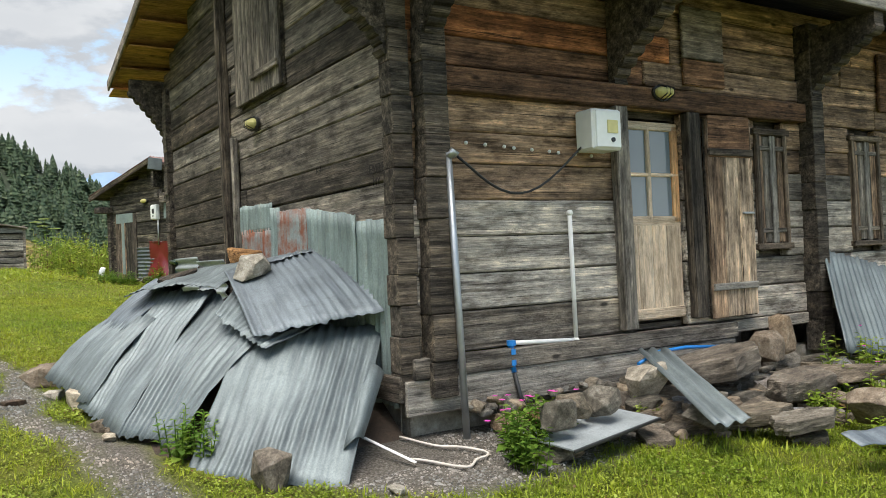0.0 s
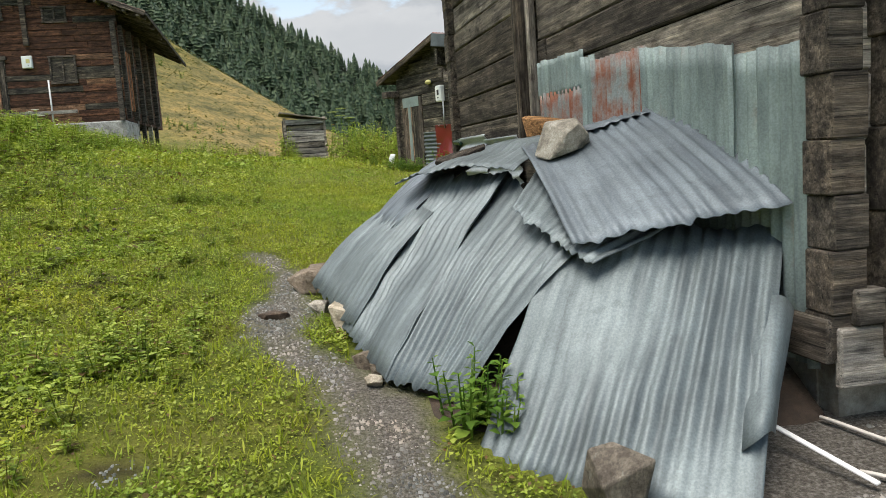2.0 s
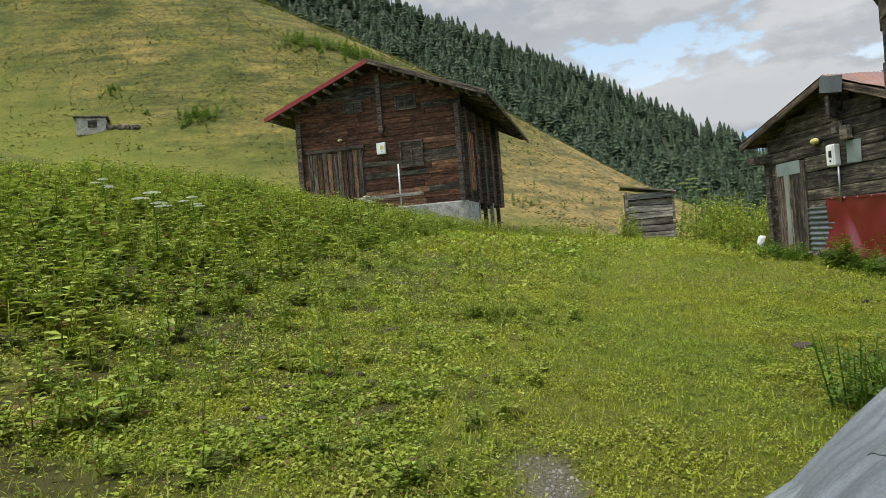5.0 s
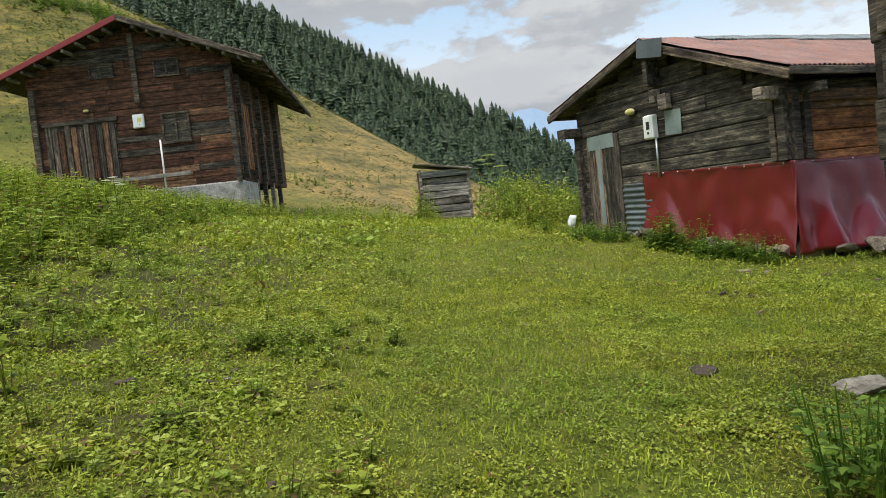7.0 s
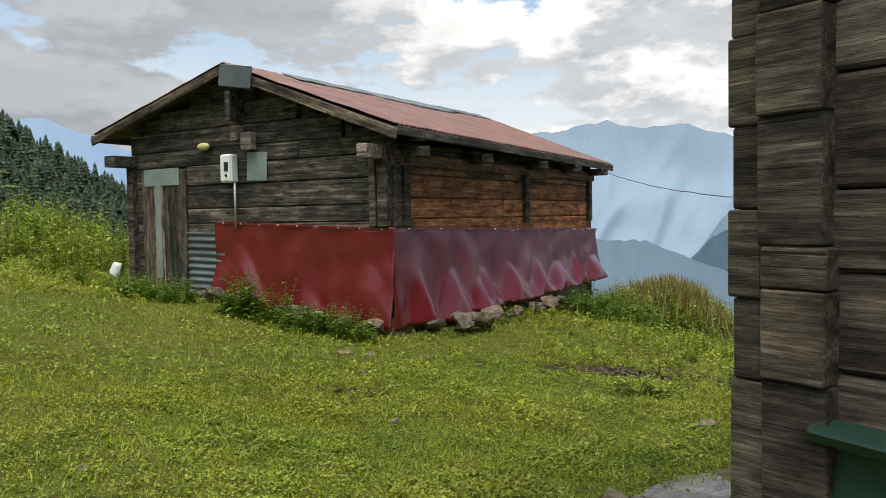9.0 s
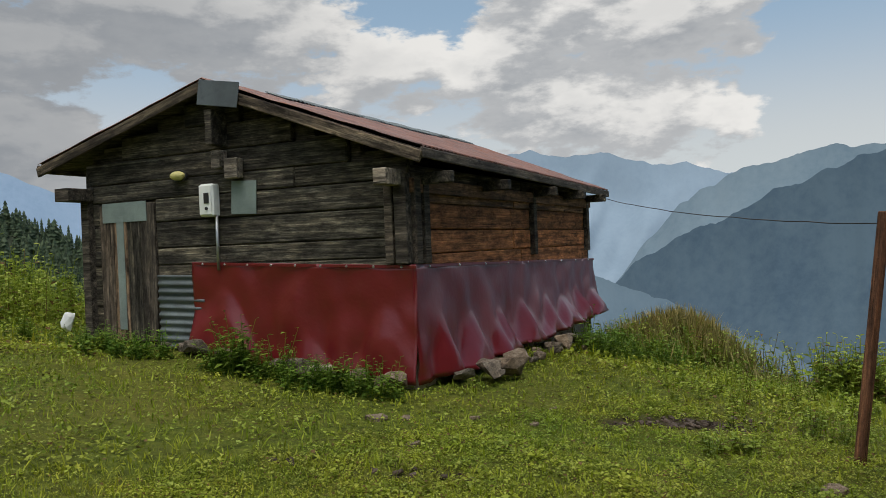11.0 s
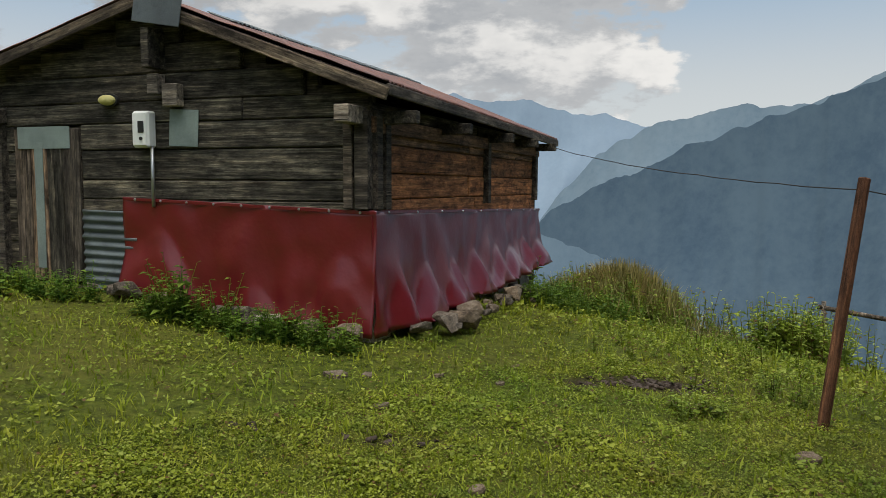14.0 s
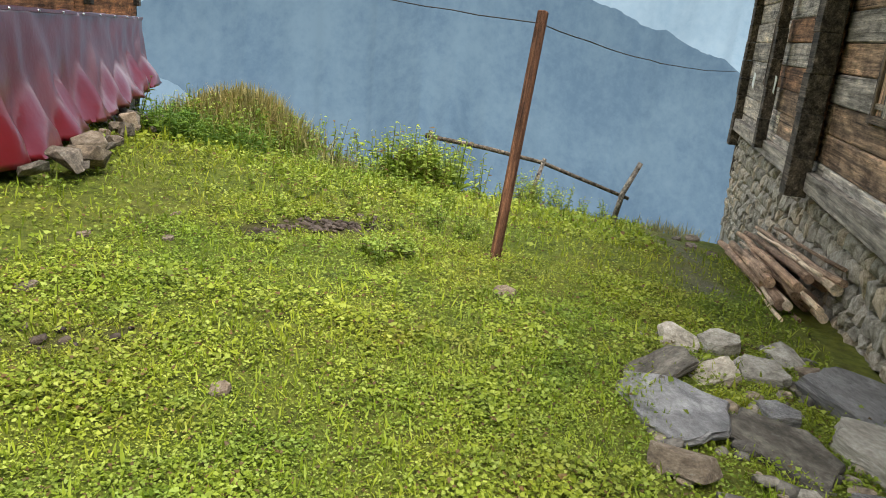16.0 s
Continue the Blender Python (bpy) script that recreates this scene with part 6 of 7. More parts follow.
def rest_rock(x, y, s, label, mat, seed, flat=0.6, group="", lift=0.0, rot=None):
    rock("stone", (x, y, ground(x, y) + s * flat * 0.38 + lift), (s * 1.25, s, s * flat), label, mat, seed=seed, rot=rot or (rb.uniform(-14, 14), rb.uniform(-14, 14), rb.uniform(0, 360)), group=group)


loose = []
for _ in range(330):
    x = rb.choice((rb.uniform(0.6, 7.4), rb.uniform(2.0, 6.0)))
    y = -0.22 - abs(rb.gauss(0, 0.42)) - 0.10 * max(0, x - 2.0) * rb.random()
    s = rb.choice((0.10, 0.13, 0.16, 0.20, 0.24, 0.30, 0.36)) * (1.0 if x > 2 else 0.75)
    hi = max(0.0, 0.28 * (1 - abs(y + 0.3) / 0.8)) * smooth(1.5, 2.6, x)
    if s < 0.19:
        loose.append(((x, y, ground(x, y) + s * 0.25 + hi * rb.random()), (s * 1.25, s, s * 0.65), (rb.uniform(-20, 20), rb.uniform(-20, 20), rb.uniform(0, 360)), rb.randrange(14)))
        continue
    rest_rock(x, y, s, "rough rubble stone on the heap by the wall", rb.choice((RUBBLE, RUBBLE, RUBBLE, STONE_TAN, ROCK_WET, ROCK_DARK)), rb.randrange(14), rb.choice((0.30, 0.38, 0.5, 0.62)), "rubble stones", hi * rb.random())
for x, y, z, sx, sy, sz, mt, sd_, lab in ((2.85, -0.50, 0.02, 0.95, 0.55, 0.20, ROCK_DARK, 1, "large dark mossy slab on the rubble"), (2.10, -0.48, -0.04, 0.42, 0.34, 0.30, WHITEWASH, 4, "pale lichened boulder by the wall"),
                                          (3.62, -0.52, 0.10, 0.34, 0.30, 0.32, STONE_TAN, 6, "round tan boulder on the rubble"), (3.98, -0.42, 0.20, 0.26, 0.24, 0.40, STONE_TAN, 9, "upright reddish stone leaning on wall"),
                                          (3.5, -0.95, -0.16, 0.85, 0.40, 0.16, ROCK_DARK, 2, "long dark slab among rubble"), (4.2, -0.95, -0.14, 0.70, 0.42, 0.20, ROCK_DARK, 8, "dark flat stone among rubble"), (2.05, -1.15, -0.20, 0.52, 0.36, 0.22, RUBBLE, 10, "tan broken block among rubble"),
                                          (2.65, -1.55, -0.28, 0.66, 0.30, 0.10, RUBBLE, 7, "flat tan stone in the grass"), (2.45, -1.25, -0.25, 0.60, 0.30, 0.11, RUBBLE, 11, "flat tan stone in the grass"), (3.3, -1.7, -0.24, 0.5, 0.36, 0.30, STONE_TAN, 12, "round tan boulder in weeds")):
    rock("stone", (x, y, z), (sx, sy, sz), lab, mt, seed=sd_, rot=(rb.uniform(-8, 8), rb.uniform(-8, 8), rb.uniform(-30, 30)), group="rubble stones")
corr = corr_sheet("roof_sheet", ((1.64, -1.52, -0.17), (1.92, -1.62, -0.17), (2.46, -0.34, 0.20), (2.20, -0.26, 0.20)), 0.12, 0.02, 0.0, TIN, 0.02, 31)
tagged(corr, "narrow strip of grey roofing tin on rubble", "metal sheet")
tray = thing("flat_tin_sheet", pose(1.05, -0.88, -0.20, 3, -3, 10), "flat tin sheet with dark rim lying on stones", "metal sheet")
bm = bmesh.new()
add_box(bm, (1.0, 0.52, 0.012))
part("sheet", bm, TIN_PALE, tray)
for sy in (-0.27, 0.27):
    bm = bmesh.new()
    add_box(bm, (1.02, 0.02, 0.022), Matrix.Translation((0, sy, -0.004)), 0.004)
    part("rim", bm, BLACK, tray)
for x, y, s, sd_ in ((0.66, -0.98, 0.25, 3), (0.92, -0.84, 0.24, 5), (1.20, -0.84, 0.26, 7)):
    rock("stone", (x, y, -0.12 + s * 0.3), (s * 1.1, s, s * 0.9), "grey stone weighing down the tin sheet", RUBBLE, seed=sd_, rot=(10, 5, sd_ * 40), group="stones on the tin sheet")
ob = rock("wood_slab", (1.15, -0.50, -0.14), (0.80, 0.20, 0.16), "reddish-brown rotten beam offcut", WOOD_BROWN, seed=2, rot=(0, 0, 8), category="wood")
bm = bmesh.new()
tube(bm, [(2.1, -0.35, 0.10), (2.4, -0.30, 0.17), (2.8, -0.26, 0.17), (3.4, -0.22, 0.12)], 0.016, 8)
tagged(mesh_ob("water_hose", bm, PLASTIC_BLUE), "bright blue water hose along the wall foot", "hose")
tagged(corr_sheet("corrugated_sheet", ((4.75, -0.62, -0.05), (7.4, -0.70, -0.35), (7.6, -0.08, 0.55), (5.2, -0.12, 1.02)), 0.10, 0.014, 0.0, TIN, 0.03, 33), "large corrugated sheet leaning against the log wall", "metal sheet")
tagged(corr_sheet("tin_strip", ((2.2, -2.25, -0.28), (3.4, -2.5, -0.30), (3.4, -2.3, -0.24), (2.2, -2.1, -0.22)), 0.3, 0.01, 0.0, TIN_DULL, 0.02, 34), "dark tin strip half hidden in weeds", "metal sheet")

# ---- slabs behind the far corner ----
for x, y, sx, sy, sz, mt, sd_, lab, yaw in ((1.42, 8.38, 0.95, 0.52, 0.12, ROCK_WET, 1, "large wet dark slate slab", 20), (1.98, 8.42, 0.85, 0.30, 0.12, ROCK, 2, "long thin grey stone slab", -28), (1.10, 7.86, 0.72, 0.46, 0.14, ROCK, 3, "broad grey-brown flagstone", 35),
                                            (2.20, 8.05, 0.50, 0.30, 0.10, ROCK, 4, "pale lichened stone on slabs", -20), (2.72, 8.22, 0.40, 0.26, 0.14, ROCK, 5, "pale rounded stone behind slabs", 5), (2.88, 7.92, 0.42, 0.26, 0.13, ROCK, 6, "pale rounded stone behind slabs", -15),
                                            (2.45, 7.72, 0.46, 0.34, 0.14, ROCK, 7, "cracked grey stone among slabs", 10), (2.05, 7.10, 1.05, 0.70, 0.26, ROCK_WET, 8, "big wet dark stone block", 30), (1.25, 7.22, 0.85, 0.60, 0.26, ROCK, 9, "big pale grey stone block", 25),
                                            (0.70, 8.40, 0.34, 0.20, 0.16, STONE_TAN, 10, "tan stone in the grass", 60), (1.62, 7.80, 0.34, 0.26, 0.09, ROCK_WET, 11, "flat dark stone among slabs", 0), (0.72, 7.45, 0.46, 0.28, 0.16, ROCK_WET, 12, "dark broken stone beside slabs", 70),
                                            (0.62, 7.86, 0.20, 0.14, 0.12, ROCK, 13, "small dark stone beside slabs", 10), (0.30, 7.75, 0.42, 0.26, 0.18, ROCK, 0, "white-grey stone by the log corner", 20), (0.15, 7.45, 0.40, 0.30, 0.22, ROCK, 5, "white-grey stone by the log corner", 60),
                                            (0.0, 8.0, 0.34, 0.22, 0.12, ROCK, 7, "white-grey stone by the log corner", -30), (2.9, 7.45, 0.34, 0.22, 0.16, ROCK, 8, "grey stone by the slabs", 30), (2.6, 7.35, 0.22, 0.16, 0.12, STONE_TAN, 9, "tan stone by the slabs", 30)):
    flat_ = sz * (0.48 if sx > 0.45 else 0.85)
    rock("stone_slab", (x, y, ground(x, y) + flat_ * 0.36), (sx, sy, flat_), lab, RUBBLE if sd_ in (2, 3) else mt, seed=sd_, rot=(rb.uniform(-7, 7), rb.uniform(-7, 7), yaw), group="slabs behind the house")
for _ in range(150):
    x, y = rb.uniform(0.5, 3.1), rb.uniform(7.1, 8.5)
    s = rb.choice((0.04, 0.05, 0.06, 0.08, 0.10))
    loose.append(((x, y, ground(x, y) + s * 0.2), (s * 1.25, s, s * 0.6), (rb.uniform(-20, 20), rb.uniform(-20, 20), rb.uniform(0, 360)), rb.randrange(14)))
for x in np.arange(0.5, 4.6, 0.05):
    s = rb.choice((0.06, 0.08, 0.10, 0.13))
    loose.append(((x, -0.13 + rb.uniform(-0.05, 0.04), -0.12 + rb.uniform(-0.10, 0.06)), (s * 1.4, s, s * 0.8), (rb.uniform(-20, 20), rb.uniform(-20, 20), rb.uniform(0, 360)), rb.randrange(14)))
rocks_stuff("loose_rubble", loose, "small loose rubble stones lying between larger ones")
# stacked logs by the stone footing
for k in range(24):
    lane, x0 = k % 4, 4.0 + rb.uniform(0, 1.1)
    lng, r = rb.uniform(2.2, 4.2), rb.choice((0.020, 0.035, 0.045, 0.055))
    y0 = 6.80 - 0.031 * (x0 + lng / 2 - 4) + 0.13 * lane
    bm = bmesh.new()
    pts = [(lng * (i / 5 - 0.5), 0.02 * rb.uniform(-1, 1), 0.015 * rb.uniform(-1, 1)) for i in range(6)]
    tube(bm, pts, r, 9, 0.75)
    x1, y1 = x0 + lng / 2, y0
    ob = mesh_ob("firewood_log", bm, BARK if k % 3 else WOOD_DOOR)
    za, zb = ground(x1 - lng / 2, y1), ground(x1 + lng / 2, y1)
    ob.matrix_world = pose(x1, y1, (za + zb) / 2 + r + (0.01 + 0.10 * (k // 4) * (1 - 0.22 * lane)), 0, math.degrees(math.atan2(za - zb, lng)), rb.uniform(-3.5, 0.5))
    tagged(ob, "reddish bark-covered thin log in the stack" if k % 3 else "peeled pale log in the stack", "log", "logs by the stone footing")
# loose stones and turf scars in the meadow
for x, y, s in ((1.15, 12.7, 0.22), (1.4, 12.55, 0.14), (0.9, 11.85, 0.16), (0.4, 10.45, 0.14), (3.1, 9.5, 0.22), (2.4, 11.9, 0.12), (2.0, 12.3, 0.14), (3.0, 12.2, 0.10), (-1.9, 10.2, 0.10), (9.6, 7.5, 0.20), (8.3, 7.45, 0.22), (7.4, 7.3, 0.2), (10.2, 7.2, 0.3)):
    rest_rock(x, y, s * 0.75, "flat brownish stone lying in the grass", STONE_TAN, rb.randrange(14), 0.28, "stones in the meadow")
for x, y in ((-2.60, 2.60), (-0.87, 8.42)):
    rock("dung_pat", (x, y, ground(x, y) - 0.02), (0.24, 0.20, 0.13), "dark wet cow dung in the grass", MUD, seed=3, rot=(0, 0, x * 90), category="dung")

# ---- stones along the hut foot ----
for s in np.arange(1.4, DL + 0.3, 0.36):
    p = MF @ Vector((s + rb.uniform(-0.15, 0.15), -0.26 + rb.uniform(-0.06, 0.1), 0))
    rest_rock(p.x, p.y, rb.uniform(0.12, 0.30), "rough stone holding down the tarpaulin", rb.choice((ROCK_DARK, ROCK_DARK, STONE_TAN)), rb.randrange(14), 0.7, "stones along the hut", 0.05)
for s in np.arange(0.5, SL + 0.2, 0.24):
    p = MS @ Vector((s + rb.uniform(-0.15, 0.15), -0.42 + rb.uniform(-0.22, 0.1), 0))
    rest_rock(p.x, p.y, rb.choice((0.10, 0.15, 0.20, 0.26, 0.30)), "rough stone holding down the tarpaulin", rb.choice((ROCK_DARK, ROCK_DARK, STONE_TAN)), rb.randrange(14), 0.75, "stones along the hut", 0.08)
rock("stone", MF @ Vector((DL - 0.95, -0.40, 0.62)), (0.30, 0.24, 0.24), "white lichened stone at the tarpaulin foot", WHITEWASH, seed=4)
rock("plastic_scrap", MF @ Vector((-0.35, -0.1, 1.15)), (0.16, 0.10, 0.28), "crumpled white plastic scrap by the hut corner", PLASTIC_WHITE, seed=6, rot=(0, 20, 0), category="litter")

clods = []
for cx, cy, sl, n_, rx, ry in ((3.95, 11.2, -0.5, 130, 0.42, 0.15), (0.42, 11.35, -0.65, 22, 0.36, 0.10), (7.0, 11.6, -0.3, 24, 0.3, 0.1), (-4.9, 6.2, 0.0, 40, 0.5, 0.5), (-4.4, 9.0, 0.0, 30, 0.4, 0.5)):
    for _ in range(n_):
        dx = rb.gauss(0, rx)
        x, y, s = cx + dx, cy + sl * dx + rb.gauss(0, ry), rb.choice((0.025, 0.03, 0.045, 0.06))
        clods.append(((x, y, ground(x, y) + s * 0.18), (s * 1.4, s, s * 0.7), (rb.uniform(-25, 25), rb.uniform(-25, 25), rb.uniform(0, 360)), rb.randrange(14)))
rocks_stuff("earth_clods", clods, "dark brown clods of torn-up turf", MUD)

# ---- leaning post, wire and rail fence ----
WOOD_POST = wood("rust_stained_post", (0.03, 0.016, 0.010), (0.12, 0.055, 0.03), (0.26, 0.13, 0.07), 0.4)
post = bar_between(None, "leaning_post", (4.10, 9.72, -0.25), (4.52, 9.57, 2.13), 0.08, 0.08, WOOD_POST)
tagged(post, "rust-brown leaning timber post in the meadow", "post")
for a, b, sag in (((8.6, 15.75, 2.75), (4.48, 9.58, 2.02), 0.10), ((4.48, 9.58, 2.02), (11.8, 6.75, 1.62), 0.12)):
    bm = bmesh.new()
    tube(bm, [Vector(a).lerp(Vector(b), k / 20) - Vector((0, 0, sag * 4 * (k / 20) * (1 - k / 20) + 0.012 * noise.noise((k * 0.9, a[0], 0)))) for k in range(21)], 0.006, 5)
    tagged(mesh_ob("wire", bm, BLACK), "thin slack wire strung between hut and post", "wire", "wires")
fence = thing("pole_fence", pose(12, 10, -1.2), "rough pole fence at the meadow's edge", "fence")
fi = fence.matrix_world.inverted()


def fence_bar(name, pts, r, taper=0.8):
    bm = bmesh.new()
    tube(bm, pts, r, 8, taper)
    part(name, bm, WOOD_DARK if name == "rail" else WOOD_GREY, fence, "", fi)


fence_bar("rail", [(12.1, 12.2, -0.16), (12.2, 11.0, -0.28), (12.4, 9.9, -0.46), (12.6, 8.9, -0.78), (12.75, 8.15, -1.02)], 0.045)
fence_bar("post", [(12.15, 12.05, -1.6), (12.1, 12.1, -0.05)], 0.05)
fence_bar("post", [(12.1, 10.15, -1.6), (12.3, 9.85, -0.36)], 0.05)
fence_bar("post", [(12.45, 8.45, -1.8), (12.62, 8.28, -0.9), (12.78, 8.02, -0.30)], 0.06)
hut_far = thing("spring_box", pose(-47.1, 54.0, ground(-47.1, 54.0) - 0.45, 0, 0, 35), "small pale concrete spring box on the slope", "hut")

clips = thing("cable_clips", pose(0.5, -0.03, 2.0), "row of small white cable clips on the wall", "clips")
for k in range(9):
    bm = bmesh.new()
    bmesh.ops.create_uvsphere(bm, u_segments=8, v_segments=6, radius=0.016, matrix=Matrix.Translation((0.12 + 0.16 * k + 0.03 * (k % 3), 0, 0.02 - 0.008 * k)))
    part("clip", bm, PLASTIC_WHITE, clips)
bm = bmesh.new()
add_box(bm, (2.3, 1.8, 1.5), Matrix.Translation((0, 0, 0.55)), 0.08)
part("box", bm, WHITEWASH, hut_far)
bm = bmesh.new()
add_box(bm, (2.7, 2.1, 0.16), Matrix.Translation((0, 0, 1.36)), 0.04)
part("lid", bm, RUBBLE, hut_far)
bm = bmesh.new()
add_box(bm, (0.7, 0.05, 0.6), Matrix.Translation((0.1, -0.93, 0.75)), 0.02)
part("hatch", bm, WOOD_BLACK, hut_far, "dark hatch")
rw = random.Random(44)
for k in range(9):
    wx, wy = -46.0 + 0.36 * k, 54.1 + 0.06 * k
    rock("stone", (wx, wy, ground(wx, wy) + 0.2), (0.55, 0.45, 0.5), "grey stone of a low wall on the slope", RUBBLE, seed=rw.randrange(14), rot=(0, 0, rw.uniform(0, 180)), group="stones of the slope wall")


# ---- grass and weeds ----
vr = np.random.default_rng(11)
HEAP = lambda x, y: (x > -2.1) & (x < 0.1) & (y > -0.55 + 0.0 * x) & (y < 4.3) & (x > -1.0 - 0.75 * (y + 0.7))


def inside(x, y):
    """True under the houses and the heap."""
    a = (x > -0.35) & (x < 12.1) & (y > -0.05) & (y < 7.02)
    rx, ry = x - F[0], y - F[1]
    s, t = -(rx * fx.x + ry * fx.y), rx * sx_.x + ry * sx_.y
    d = (s > -0.1) & (s < DL) & (t > -0.1) & (t < SL)
    b = (x > -17.9) & (x < -9.8) & (y > 32.2) & (y < 41)
    return a | d | b | HEAP(x, y)


def scatter(n, x0, x1, y0, y1, keep):
    x, y = vr.uniform(x0, x1, n), vr.uniform(y0, y1, n)
    ok = ~inside(x, y)
    x, y = x[ok], y[ok]
    ok = vr.uniform(0, 1, len(x)) < keep(x, y)
    x, y = x[ok], y[ok]
    return x, y


def heights(x, y):
    return np.array([ground(a, b) for a, b in zip(x, y)])


def dirt_mask(x, y):
    return np.array([dirt_at(a, b) for a, b in zip(x, y)])


def leaf_quads(c, yaw, tilt, length, width, roll=None):
    """Pointed leaves: base at c, pointing along yaw and rising by tilt; a fold along the rib."""
    d = np.stack([np.cos(yaw) * np.cos(tilt), np.sin(yaw) * np.cos(tilt), np.sin(tilt)], -1)
    s = np.stack([-np.sin(yaw), np.cos(yaw), np.zeros_like(yaw)], -1)
    if roll is not None:
        u = np.cross(s, d)
        s = s * np.cos(roll)[:, None] + u * np.sin(roll)[:, None]
    up = np.array([0, 0, 1.0])
    le, wi = length[:, None], width[:, None]
    mid = c + d * le * 0.45 + up * wi * 0.18
    v = np.stack([c, mid + s * wi * 0.5, c + d * le - up * le * 0.10, mid - s * wi * 0.5], 1)
    n = len(c)
    return v.reshape(-1, 3), np.arange(4 * n).reshape(n, 4)


def join(chunks):
    vs, fs, base = [], [], 0
    for v, f in chunks:
        vs.append(v)
        fs.append(f + base)
        base += len(v)
    return np.concatenate(vs), np.concatenate(fs)


def path_gap(x, y):
    """Distance to the line walked, roughly."""
    return np.where(y < 8.5, np.abs(x + 2.4), np.hypot(x + 2.4, y - 8.5))


# short clover and leaves: thick near the line walked, thinner and larger further off
chunks = []
for n, x0, x1, y0, y1, lo, hi, size in ((640000, -7, 4.0, -3.5, 12.5, 0.0, 4.0, 0.018), (180000, -1.4, 4.6, 7.2, 12.2, 1.0, 8.5, 0.018), (90000, -0.9, 5.0, -4.0, -0.5, 0.0, 99, 0.014), (290000, -11, 10, -4, 19, 3.6, 9.5, 0.030), (230000, -16, 14, 8, 33, 8.5, 30, 0.052)):
    x, y = scatter(n, x0, x1, y0, y1, lambda a, b: ((path_gap(a, b) >= lo) & (path_gap(a, b) < hi)) * 1.0)
    if lo < 9:
        patch = np.array([noise.noise((a * 0.9, b * 0.9, 4)) for a, b in zip(x, y)])
        ok = (dirt_mask(x, y) < vr.uniform(0.05, 0.6, len(x))) & (patch + vr.uniform(-0.45, 0.9, len(x)) > -0.1)
        x, y = x[ok], y[ok]
    ok = (0.9 * x + 0.44 * y < 15.8) & ((x < -0.9) | (y > -0.5) | (size < 0.02))
    x, y = x[ok], y[ok]
    z = heights(x, y)
    k = len(x)
    rank = np.array([noise.noise((a * 1.6, b * 1.6, 14)) + 0.6 * noise.noise((a * 5, b * 5, 3)) for a, b in zip(x, y)])
    ln = size * vr.uniform(0.5, 1.5, k) * (1 + 0.6 * (x < -3.6)) * np.clip(1 + 0.6 * rank, 0.6, 1.6)
    c = np.stack([x, y, z + vr.uniform(0.0, 1.0, k) ** 1.2 * size * np.clip(1.8 + 2.2 * rank, 0.8, 3.4)], -1)
    chunks.append(leaf_quads(c, vr.uniform(0, 6.28, k), vr.uniform(-0.1, 0.7, k), ln, ln * vr.uniform(0.55, 1.0, k), vr.uniform(-0.5, 0.5, k)))
v, f = join(chunks)
tagged(mesh_from("meadow_clover", v, f, LEAF_CLOVER), "low bright green clover and leafy ground cover", "ground cover", kind="stuff")
# grass blades
chunks = []
for n, x0, x1, y0, y1, lo, hi, size in ((26000, -0.9, 5.0, -4.0, -0.5, 1.0, 99, 0.05), (130000, -7, 4.5, -4.5, 13.5, 0.0, 4.2, 0.06), (60000, -11, 10, -4, 19, 4, 10, 0.09), (45000, -20, 14, 8, 34, 9, 30, 0.16)):
    x, y = scatter(n, x0, x1, y0, y1, lambda a, b: ((path_gap(a, b) >= lo) & (path_gap(a, b) < hi)) * 1.0)
    if lo < 9:
        ok = dirt_mask(x, y) < vr.uniform(0.1, 0.75, len(x))
        x, y = x[ok], y[ok]
    ok = 0.9 * x + 0.44 * y < 16.2
    x, y = x[ok], y[ok]
    z = heights(x, y)
    k = len(x)
    ln = size * vr.uniform(0.5, 1.6, k)
    chunks.append(leaf_quads(np.stack([x, y, z - 0.005], -1), vr.uniform(0, 6.28, k), vr.uniform(0.6, 1.5, k), ln, 0.10 * ln + 0.002))
v, f = join(chunks)
LEAF_LAWN = leaf_mat("lawn_green", (0.16, 0.215, 0.014), (0.28, 0.345, 0.025), (0.36, 0.40, 0.046), 0.35)
tagged(mesh_from("meadow_grass", v, f, LEAF_LAWN), "short yellow-green meadow grass", "grass", kind="stuff")
# straw-coloured grass at the edge of the drop and on the mound by the hut
chunks = []
for cx, cy, rx, ry, n, size in ((9.3, 14.6, 1.3, 1.2, 5200, 0.42), (11.4, 12.6, 1.8, 1.0, 900, 0.35), (13.0, 7.4, 0.8, 0.8, 500, 0.3), (9.8, 12.9, 1.6, 0.8, 900, 0.28)):
    x, y = vr.normal(cx, rx * 0.5, n), vr.normal(cy, ry * 0.5, n)
    ok = ~inside(x, y)
    x, y = x[ok], y[ok]
    z = heights(x, y) + (0.75 * np.exp(-((x - 9.2) ** 2 + (y - 14.5) ** 2) / 1.3) if cx == 9.3 else 0)
    ln = size * vr.uniform(0.5, 1.5, len(x))
    chunks.append(leaf_quads(np.stack([x, y, z - 0.02], -1), vr.uniform(0, 6.28, len(x)), vr.uniform(0.9, 1.5, len(x)), ln, 0.035 * ln + 0.004))
v, f = join(chunks)
tagged(mesh_from("dry_grass", v, f, LEAF_DRY), "tall straw-coloured grass at the meadow's edge", "grass", kind="stuff")


